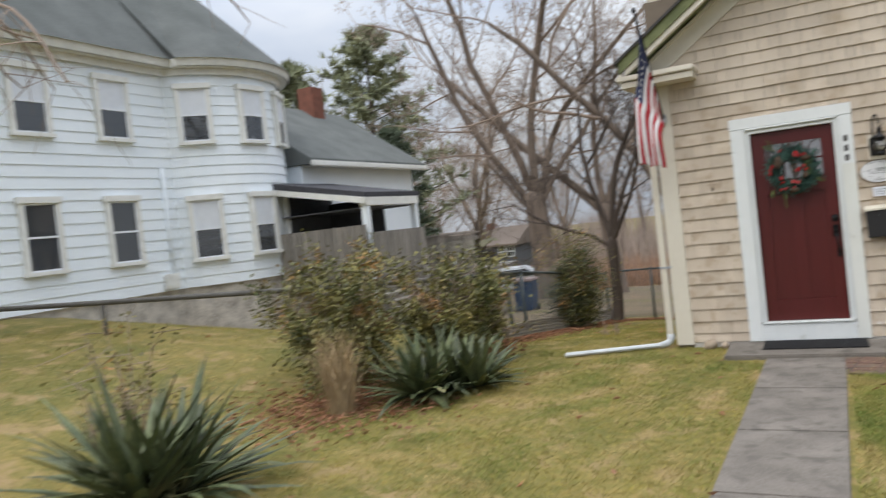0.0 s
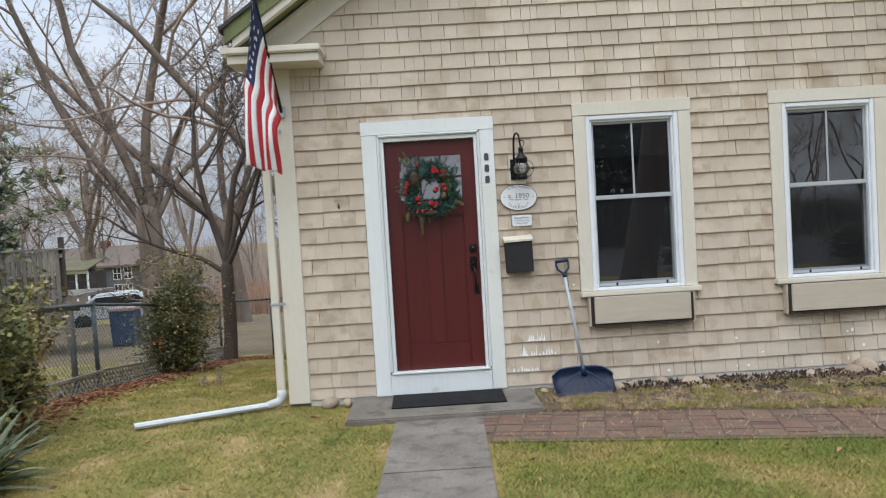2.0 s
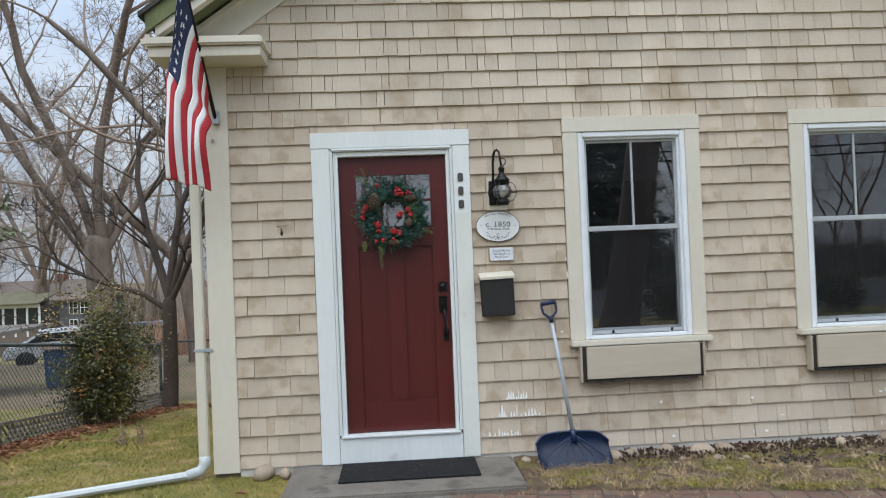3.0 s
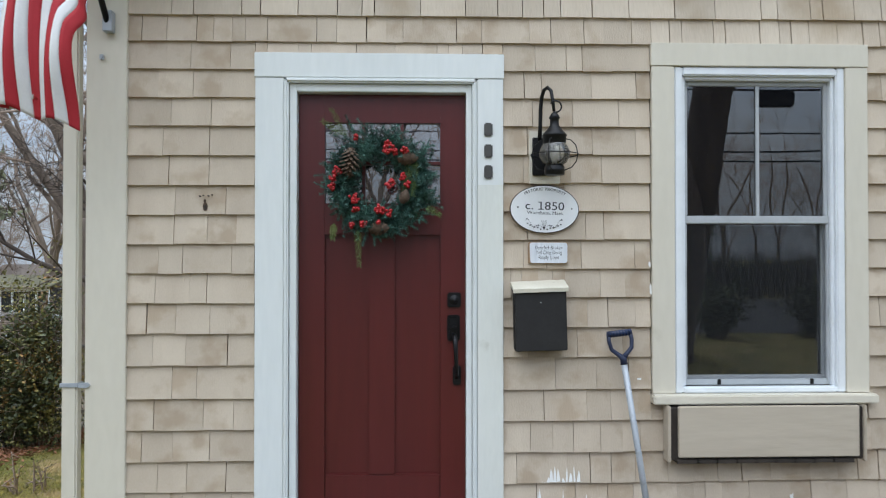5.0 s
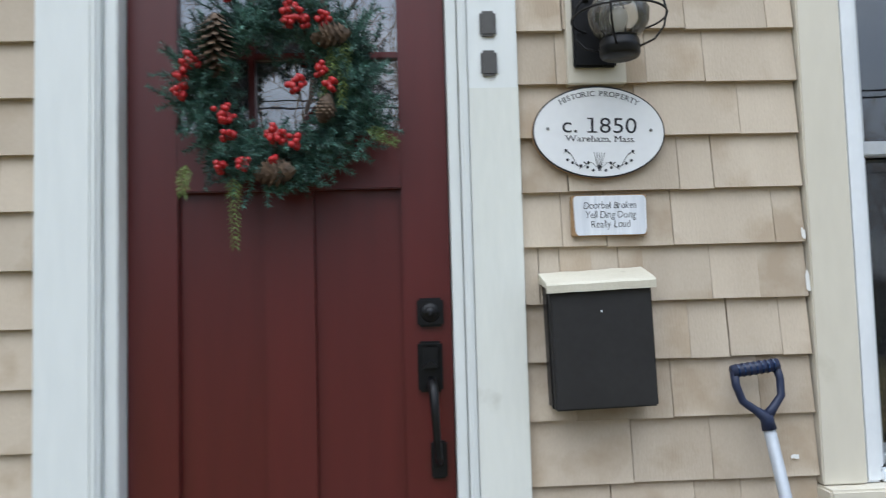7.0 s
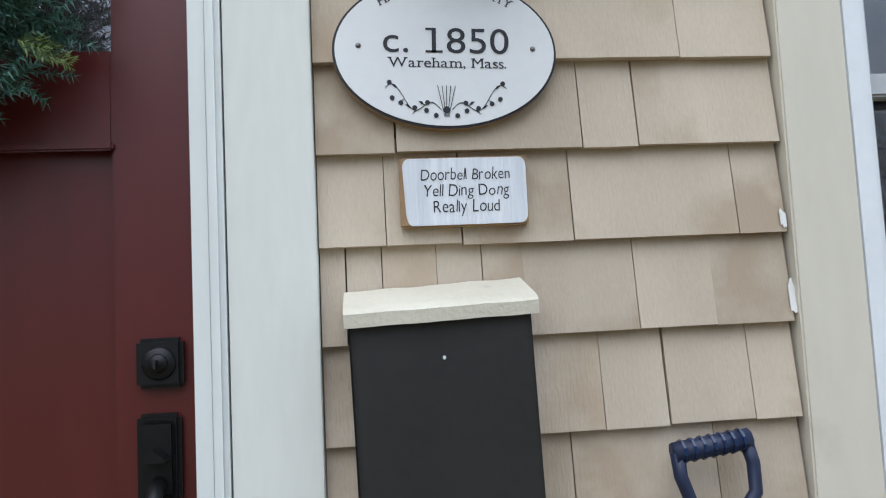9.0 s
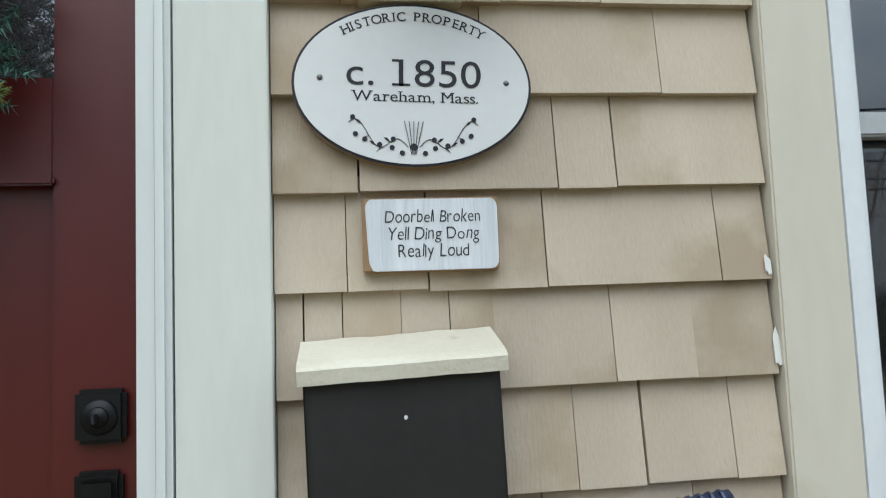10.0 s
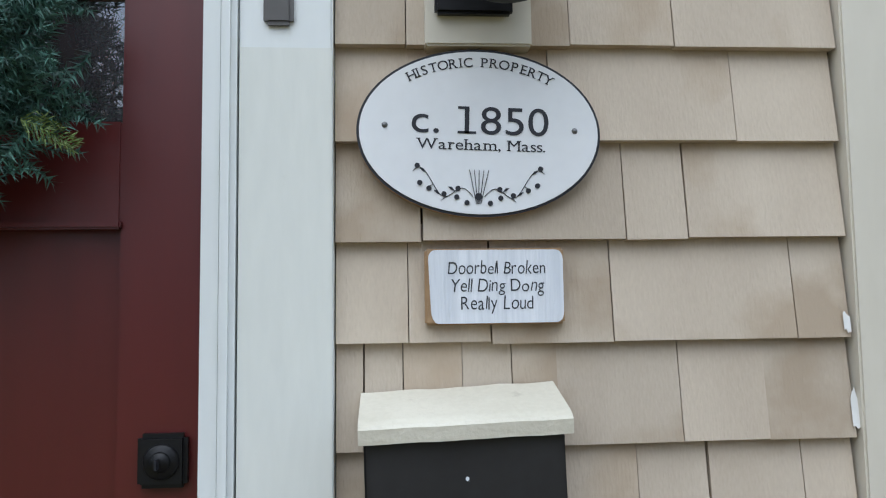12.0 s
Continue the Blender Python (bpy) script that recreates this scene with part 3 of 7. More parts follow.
box(bm, -0.60, 5.48, -0.012, 0.0, -0.08, 0.075, bevel=0.004)
part("foundation", bm, M_FOUND, shell, "whitewashed stone foundation strip")

# corner boards
part("corner_board", boxed(X0 + 0.001, -0.60, -0.032, 0.004, 0.035, 3.03), M_CREAM, shell)
part("corner_board", boxed(X0 - 0.004, X0 + 0.028, -0.0315, 0.16, 0.035, 3.03), M_CREAM, shell)
part("corner_board", boxed(5.48, X1, -0.032, 0.004, 0.035, 3.03), M_CREAM, shell)

# rakes: mossy fascia, crown and flat frieze following the slope
SL = 0.70


def rake(sign, name):
    def bx(x):
        return x if sign > 0 else 4.88 - x
    def strip(xa, xb, low, high, y0, y1, material, nm):
        za, zb = 3.22 + SL * (xa + 1.06), 3.22 + SL * (xb + 1.06)
        bm = bmesh.new()
        prism(bm, [(bx(xa), za + low), (bx(xb), zb + low), (bx(xb), zb + high), (bx(xa), za + high)], "y", y0, y1)
        part(nm, bm, material, shell)
    strip(-1.10, 0.36, 0.10, 0.135, -0.40, 6.0, M_ROOF, "roof_slope")
    strip(-1.06, 0.36, -0.03, 0.10, -0.375, -0.33, M_MOSS, "fascia")
    strip(-1.00, 0.40, -0.10, -0.03, -0.355, -0.28, M_CREAM, "crown_moulding")
    # soffit takes the fascia's dark green, its shade put into the colour
    strip(-0.98, 0.42, -0.06, -0.03, -0.28, 0.0, M_MOSS, "soffit")
    strip(-0.80, 0.60, -0.34, -0.11, -0.036, 0.002, M_CREAM, "frieze_board")
    strip(-0.80, 0.60, -0.13, -0.09, -0.075, -0.036, M_CREAM, "bed_moulding")
    # level return at the head of the rake
    bm = bmesh.new()
    prism(bm, [(bx(-0.2), 3.50), (bx(0.44), 3.935), (bx(0.72), 3.935), (bx(0.72), 4.2), (bx(0.30), 4.2), (bx(-0.2), 3.80)], "y", -0.0345, -0.002)
    part("frieze_corner", bm, M_CREAM, shell)
    x = sorted((bx(0.30), bx(0.96)))
    part("cornice_return", boxed(x[0], x[1], -0.37, 0.0, 4.11, 4.24), M_CREAM, shell)
    part("fascia", boxed(x[0], x[1], -0.385, 0.0, 4.245, 4.36), M_MOSS, shell)
    x = sorted((bx(0.55), bx(0.97)))
    part("bed_moulding", boxed(x[0], x[1], -0.11, -0.04, 4.06, 4.109), M_CREAM, shell)
    # foot of the rake
    x = sorted((bx(-1.08), bx(-0.27)))
    part("cornice_return", boxed(x[0] + 0.02, x[1] - 0.02, -0.33, 0.0, 3.03, 3.10), M_CREAM, shell)
    part("crown_moulding", boxed(x[0], x[1], -0.365, 0.0, 3.104, 3.165, bevel=0.012), M_CREAM, shell)
    x = sorted((bx(-1.12), bx(-1.02)))
    part("gutter", boxed(x[0], x[1], -0.33, 8.9, 3.10, 3.20, bevel=0.03), M_CREAM, shell)
    x = sorted((bx(-1.02), bx(-0.79)))
    part("eave_soffit", boxed(x[0], x[1], 0.0, 8.9, 3.02, 3.06), M_CREAM, shell)


rake(1, "west")
rake(-1, "east")

# shed dormer on the roof slope
bm = bmesh.new()
prism(bm, [(-0.95, 4.42), (1.0, 4.95), (1.0, 5.03), (-0.95, 4.50)], "y", 1.15, 6.0)
part("dormer_roof", bm, M_ROOF, shell)
bm = bmesh.new()
prism(bm, [(-0.93, 4.26), (1.0, 4.79), (1.0, 4.95), (-0.93, 4.42)], "y", 1.2, 1.26)
part("dormer_fascia", bm, M_CREAM, shell)
bm = bmesh.new()
prism(bm, [(-0.62, 3.6), (1.0, 4.0), (1.0, 4.8), (-0.62, 4.36)], "y", 1.45, 5.9)
part("dormer_wall", bm, M_CREAM, shell)


# ---- door ----
def front_door():
    dr = thing("front_door", "oxblood-red craftsman front door in a white casing, closed", "door", kind="structure")
    cas = part("casing", boxed(0.0, 0.135, -0.034, 0.004, 0.055, 2.40), M_WHITE, dr, "white painted flat casing")
    part("casing", boxed(1.055, 1.18, -0.034, 0.004, 0.06, 2.40), M_WHITE, dr)
    part("casing", boxed(-0.004, 1.184, -0.036, 0.004, 2.402, 2.52), M_WHITE, dr)
    part("paint_patch", boxed(1.0562, 1.1788, -0.0352, -0.0338, 0.065, 1.893, bevel=0.0004), M_PRIMED, dr, "yellowed older paint below the number")
    for x0, x1 in ((0.137, 0.158), (1.032, 1.053)):
        part("bead", boxed(x0, x1, -0.045, 0.004, 0.26, 2.398, bevel=0.008), M_WHITE, dr)
    for x0, x1 in ((0.160, 0.194), (1.003, 1.030)):
        part("jamb", boxed(x0, x1, -0.020, 0.10, 0.26, 2.375), M_WHITE, dr)
    part("bead", boxed(0.137, 1.053, -0.045, 0.004, 2.377, 2.400, bevel=0.008), M_WHITE, dr)
    part("jamb", boxed(0.1945, 1.0025, -0.019, 0.10, 2.338, 2.375), M_WHITE, dr)
    part("kick_board", boxed(0.137, 1.053, -0.032, 0.06, 0.058, 0.245), M_WHITE, dr, "scuffed white board under the door")
    part("threshold", boxed(0.15, 1.04, -0.05, 0.08, 0.246, 0.262), M_WHITE, dr)
    # leaf: stiles, rails and the middle stile stand proud of the panels
    leaf = part("door_leaf", boxed(0.197, 1.001, 0.050, 0.078, 0.264, 1.80), M_DOOR, dr, "oxblood painted door leaf")
    F0, F1 = 0.032, 0.050
    for x0, x1, z0, z1 in ((0.197, 0.322, 0.264, 2.335), (0.880, 1.001, 0.264, 2.335), (0.322, 0.880, 0.264, 0.50), (0.322, 0.880, 1.662, 1.808),
                           (0.322, 0.880, 2.198, 2.335), (0.535, 0.660, 0.50, 1.662)):
        part("stile" if z1 - z0 > 1 else "rail", boxed(x0, x1, F0, F1 if z1 < 1.9 and z0 < 1.6 else 0.07, z0, z1, bevel=0.007 if z1 == 0.50 else 0.002), M_DOOR, leaf)
    for x in (0.500, 0.686):
        part("muntin", boxed(x, x + 0.016, F0 + 0.004, 0.06, 1.808, 2.198, bevel=0.002), M_DOOR, leaf)
    part("muntin", boxed(0.322, 0.880, F0 + 0.005, 0.058, 1.995, 2.012, bevel=0.002), M_DOOR, leaf)
    part("drip_moulding", boxed(0.318, 0.884, 0.022, 0.034, 1.655, 1.668, bevel=0.003), M_DOOR, leaf)
    for x0, x1 in ((0.322, 0.500), (0.516, 0.686), (0.702, 0.880)):
        for z0, z1 in ((1.808, 1.995), (2.012, 2.198)):
            part("pane", boxed(x0, x1, 0.052, 0.056, z0, z1, bevel=0), M_DOORGLASS, leaf, "glass pane mirroring sky and bare branches")
    # unseen backing in the same darkened room colour
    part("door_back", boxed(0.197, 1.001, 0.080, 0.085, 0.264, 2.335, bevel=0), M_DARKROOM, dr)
    # deadbolt
    bolt = part("deadbolt", boxed(0.914, 0.980, 0.014, 0.034, 1.304, 1.376, bevel=0.006), M_BLACK, dr, "square black deadbolt plate")
    for r, y in ((0.024, 0.006), (0.014, 0.002)):
        bm = lathe(bmesh.new(), [(0.0001, 0.012), (r * 0.9, 0.012), (r, 0.008), (r, 0)], sides=20)
        ring = part("key_cylinder", bm, M_BLACK, bolt, smooth=True)
        ring.matrix_basis = pose(0.947, y + 0.014, 1.340, 90)
    part("keyhole", boxed(0.9455, 0.9485, -0.012, 0.001, 1.334, 1.346, bevel=0), M_INK, bolt)
    # handle set
    hs = part("handle_plate", boxed(0.913, 0.975, 0.016, 0.034, 1.142, 1.268, bevel=0.006), M_BLACK, dr, "black handle set with curved grip")
    part("plate_edge", boxed(0.921, 0.967, 0.010, 0.018, 1.152, 1.258, bevel=0.004), M_BLACK, hs)
    bm = bmesh.new()
    prism(bm, [(0.926, 1.205), (0.962, 1.205), (0.958, 1.212), (0.944, 1.222), (0.930, 1.212)], "y", -0.018, 0.016)
    part("thumb_latch", bm, M_BLACK, hs)
    pts = [(0.945, 0.012, 1.172), (0.947, -0.02, 1.165), (0.949, -0.038, 1.145), (0.951, -0.044, 1.10), (0.954, -0.040, 1.04), (0.957, -0.026, 0.995), (0.959, 0.0, 0.975), (0.960, 0.02, 0.97)]
    part("grip", tube(bmesh.new(), pts, [0.011, 0.012, 0.012, 0.0105, 0.0095, 0.0095, 0.010, 0.011], 10), M_BLACK, hs, smooth=True)
    part("lower_plate", boxed(0.940, 0.980, 0.016, 0.034, 0.930, 1.022, bevel=0.005), M_BLACK, hs)
    part("screw", boxed(0.957, 0.963, 0.012, 0.018, 0.966, 0.972, bevel=0.001), M_SILVER, hs)
    # house number on the casing, as plain bars
    for z in (2.125, 2.022, 1.922):
        part("number_bar", boxed(1.088, 1.128, -0.042, -0.034, z, z + 0.064, bevel=0.006), M_LETTER, dr, "dark bar in place of a digit")


front_door()


# ---- windows ----
def window(name, x0, x1, z0, z1, muntin, label, blind=False):
    """Casing x0..x1, z0..z1 outside; double-hung white vinyl sashes inside it."""
    w = thing(name, label, "window", kind="structure")
    cw = 0.112
    fr = part("window_frame", boxed(x0, x0 + cw, -0.032, 0.004, z0, z1 - cw - 0.002), M_CREAM, w, "cream painted casing")
    part("window_frame", boxed(x1 - cw, x1, -0.032, 0.004, z0, z1 - cw - 0.002), M_CREAM, w)
    part("window_frame", boxed(x0 - 0.003, x1 + 0.003, -0.034, 0.004, z1 - cw, z1), M_CREAM, w)
    part("window_sill", boxed(x0 - 0.006, x1 + 0.022, -0.075, 0.004, z0 - 0.046, z0 - 0.002, bevel=0.006), M_CREAM, w)
    a, b, c, d = x0 + cw, x1 - cw, z0, z1 - cw - 0.002
    for p in ((a, a + 0.042, c, d), (b - 0.042, b, c, d), (a + 0.042, b - 0.042, d - 0.042, d), (a + 0.042, b - 0.042, c, c + 0.03)):
        part("vinyl_frame", boxed(p[0], p[1], -0.026, 0.10, p[2], p[3], bevel=0.006), M_VINYL, w, "white vinyl frame")
    for p in ((a + 0.042, a + 0.060, c + 0.03, d - 0.042), (b - 0.060, b - 0.042, c + 0.03, d - 0.042), (a + 0.060, b - 0.060, d - 0.060, d - 0.042)):
        part("stop", boxed(p[0], p[1], -0.006, 0.09, p[2], p[3], bevel=0.004), M_VINYL, w)
    e, f, g, h = a + 0.060, b - 0.060, c + 0.03, d - 0.060
    mid = z0 + (z1 - z0) * 0.487
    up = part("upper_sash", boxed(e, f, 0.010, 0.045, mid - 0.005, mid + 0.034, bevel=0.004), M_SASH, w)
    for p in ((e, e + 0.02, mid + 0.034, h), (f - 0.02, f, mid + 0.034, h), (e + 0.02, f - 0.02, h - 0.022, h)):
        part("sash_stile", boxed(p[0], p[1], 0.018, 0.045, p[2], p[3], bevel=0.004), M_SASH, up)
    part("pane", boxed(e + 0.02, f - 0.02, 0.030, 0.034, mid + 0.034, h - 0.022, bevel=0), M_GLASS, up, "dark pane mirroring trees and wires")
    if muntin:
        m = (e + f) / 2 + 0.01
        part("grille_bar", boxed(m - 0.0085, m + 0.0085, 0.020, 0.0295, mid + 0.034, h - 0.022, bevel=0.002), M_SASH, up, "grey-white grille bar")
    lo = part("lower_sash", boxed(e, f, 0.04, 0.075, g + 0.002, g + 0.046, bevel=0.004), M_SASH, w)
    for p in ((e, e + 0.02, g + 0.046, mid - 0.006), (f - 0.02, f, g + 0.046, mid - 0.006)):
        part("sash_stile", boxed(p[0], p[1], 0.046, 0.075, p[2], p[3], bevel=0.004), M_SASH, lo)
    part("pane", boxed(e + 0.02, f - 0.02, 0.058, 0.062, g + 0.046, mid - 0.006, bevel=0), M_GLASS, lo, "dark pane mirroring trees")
    # half screen before the lower sash, with its two pull tabs
    scr = part("insect_screen", boxed(e + 0.012, f - 0.012, 0.0220, 0.0226, g + 0.028, mid - 0.012, bevel=0), M_SCREEN, w, "fine grey insect screen")
    for p in ((e, e + 0.014, g + 0.002, mid - 0.006), (f - 0.014, f, g + 0.002, mid - 0.006), (e + 0.014, f - 0.014, g + 0.002, g + 0.030)):
        part("screen_frame", boxed(p[0], p[1], 0.012, 0.032, p[2], p[3], bevel=0.003), M_SASH, scr)
    for x in (e + 0.16, f - 0.10):
        part("pull_tab", boxed(x, x + 0.018, 0.006, 0.0118, g + 0.006, g + 0.032, bevel=0.002), M_BLACK, scr)
    return w


window("window_1", 1.90, 2.965, 0.89, 2.585, True, "double-hung white vinyl window in cream casing, dark inside")
window("window_2", 3.682, 4.757, 0.90, 2.60, True, "double-hung white vinyl window in cream casing, half-drawn blind inside")

blind = thing("slatted_blind", "half-lowered pale slatted blind behind the window", "blind")
for i in range(40):
    part("slat", boxed(3.85, 4.60, 0.10, 0.125, 1.555 + i * 0.022, 1.558 + i * 0.022, bevel=0), M_BLIND, blind)
part("bottom_rail", boxed(3.85, 4.60, 0.10, 0.13, 1.515, 1.54), M_BLIND, blind)
shade = part("roller_blind", boxed(2.06, 2.80, 0.115, 0.12, 2.10, 2.44, bevel=0), M_BLIND)
tagged(shade, "short pale roller shade pulled part way down", "shade")
cush = part("window_bench_cushion", boxed(3.85, 4.6, 0.30, 0.7, 0.9, 1.06, bevel=0.04), M_CURTAIN)
tagged(cush, "pale cushion on a bench behind the window", "cushion")
part("bench", boxed(3.85, 4.6, 0.30, 0.75, 0.2, 0.899), M_RAWWOOD)
tagged(bpy.data.objects["bench"], "plain wooden bench standing behind the window", "bench")


def upper_window():
    w = thing("window_3", "paired upper window in cream casing under the gable", "window", kind="structure")
    part("window_frame", boxed(1.45, 3.42, -0.036, 0.004, 3.94, 4.005), M_CREAM, w)
    part("window_sill", boxed(1.43, 3.44, -0.06, 0.004, 3.925, 3.942), M_CREAM, w)
    for x0, x1 in ((1.45, 1.585), (2.325, 2.50), (3.262, 3.42)):
        part("window_frame", boxed(x0, x1, -0.034, 0.004, 4.007, 5.3), M_CREAM, w)
    for x0, x1 in ((1.585, 2.325), (2.50, 3.262)):
        s = part("sash", boxed(x0, x1, -0.01, 0.05, 4.007, 4.04), M_VINYL, w)
        for a, b in ((x0, x0 + 0.03), (x1 - 0.03, x1)):
            part("sash_stile", boxed(a, b, -0.01, 0.05, 4.04, 5.2), M_VINYL, s)
        part("pane", boxed(x0 + 0.03, x1 - 0.03, 0.015, 0.019, 4.04, 5.2, bevel=0), M_DOORGLASS, s, "pane mirroring pale sky")


upper_window()


def window_box(x0, x1, z0, z1):
    """Boarded window box: a cream board in a dark gap, worn side boards."""
    w = thing("window_box", "weathered tan window box fixed under the sill", "planter box", group="window boxes")
    part("front_board", boxed(x0 + 0.035, x1 - 0.035, -0.105, -0.085, z0 + 0.016, z1, bevel=0.004), M_BOARD, w)
    part("back", boxed(x0, x1, -0.083, -0.02, z0, z1 - 0.01), M_SEAM, w, "dark open joint round the board")
    for a in (x0 - 0.012, x1 - 0.008):
        part("side_board", boxed(a, a + 0.014, -0.098, -0.02, z0 - 0.01, z1 + 0.0, bevel=0.004), M_BOARD, w)
    for i in range(9):
        a = x0 + 0.03 + (x1 - x0 - 0.10) * i / 9
        bm = box(bmesh.new(), a, a + (x1 - x0) / 9.2, -0.102, -0.03, z0 - 0.012 - 0.006 * noise.noise((i * 3.3, x0, 0)), z0 + 0.004)
        part("worn_bottom", bm, M_SEAM, w)


M_BOARD = mat("faded_tan_board", (0.52, 0.455, 0.365), (0.44, 0.38, 0.30), 0.8, scale=3, fine=30, stretch=(0.15, 1, 1), bump=0.4, spots=(0.52, 0.47, 0.39), spot_at=0.68)
M_SEAM = mat("dark_rotten_wood", (0.045, 0.035, 0.028), (0.022, 0.018, 0.015), 0.9, bump=0.4)
window_box(1.965, 2.905, 0.585, 0.842)
window_box(3.755, 4.70, 0.590, 0.85)


# ---- fixtures on the wall ----
def lantern():
    l = thing("wall_lantern", "black onion wall lantern with caged glass globe, unlit", "wall lamp")
    part("mounting_board", boxed(1.305, 1.452, -0.040, 0.0, 1.897, 2.150), M_CREAM, l, "cream mounting board")
    part("back_plate", boxed(1.318, 1.424, -0.056, -0.040, 1.936, 2.118, bevel=0.004), M_BLACK, l)
    cx, cy = 1.405, -0.150
    part("base", lathe(bmesh.new(), [(0.001, 1.928), (0.043, 1.928), (0.047, 1.934), (0.047, 1.946), (0.049, 1.950), (0.047, 1.954), (0.046, 1.966), (0.040, 1.975), (0.001, 1.975)], (cx, cy, 0)), M_BLACK, l, smooth=True)
    part("globe", lathe(bmesh.new(), [(0.036, 1.972), (0.056, 1.986), (0.070, 2.012), (0.072, 2.036), (0.060, 2.062), (0.048, 2.078)], (cx, cy, 0), 28), M_GLOBE, l, "clear seeded glass globe", smooth=True)
    part("cap", lathe(bmesh.new(), [(0.050, 2.070), (0.054, 2.078), (0.054, 2.104), (0.058, 2.108), (0.056, 2.116), (0.034, 2.140), (0.022, 2.158), (0.020, 2.185), (0.026, 2.192), (0.018, 2.210), (0.006, 2.222), (0.001, 2.224)], (cx, cy, 0), 24), M_BLACK, l, smooth=True)
    pts = [(cx + 0.110 * math.cos(a), cy + 0.110 * math.sin(a), 2.022) for a in (2 * math.pi * k / 32 for k in range(33))]
    part("cage_ring", tube(bmesh.new(), pts, 0.0026, 6, False), M_BLACK, l, smooth=True)
    for k in range(4):
        a = math.pi / 4 + k * math.pi / 2 + 0.35
        prof = [(0.050, 2.094), (0.078, 2.086), (0.100, 2.062), (0.1095, 2.022), (0.102, 1.986), (0.080, 1.960), (0.046, 1.948)]
        part("cage_wire", tube(bmesh.new(), [(cx + r * math.cos(a), cy + r * math.sin(a), z) for r, z in prof], 0.0026, 6), M_BLACK, l, smooth=True)
    part("bulb", lathe(bmesh.new(), [(0.001, 1.975), (0.012, 1.976), (0.012, 1.995), (0.022, 2.018), (0.020, 2.036), (0.001, 2.05)], (cx, cy, 0)), M_BULB, l, smooth=True)
    hook = [(1.352, -0.05, 2.10), (1.353, -0.066, 2.16), (1.354, -0.070, 2.25), (1.358, -0.078, 2.305), (1.366, -0.095, 2.335), (1.380, -0.115, 2.343),
            (1.393, -0.130, 2.325), (1.399, -0.138, 2.28), (1.404, -0.147, 2.225)]
    part("hook_arm", tube(bmesh.new(), hook, [0.010, 0.0095, 0.0095, 0.0095, 0.009, 0.009, 0.0085, 0.008, 0.007], 8), M_BLACK, l, smooth=True)
    curl = [(1.412 + 0.027 * math.cos(a), -0.145, 2.248 + 0.027 * math.sin(a)) for a in (-1.6 + 0.42 * k for k in range(11))]
    part("curl", tube(bmesh.new(), curl, 0.004, 6), M_BLACK, l, smooth=True)


M_BULB = mat("frosted_bulb", (0.42, 0.40, 0.36), rough=0.4, bump=0.0)
lantern()


def ellipse_plate(bm, cx, cz, a, b, y0, y1, n=64):
    prism(bm, [(cx + a * math.cos(2 * math.pi * k / n), cz + b * math.sin(2 * math.pi * k / n)) for k in range(n)], "y", y0, y1)
    return bm


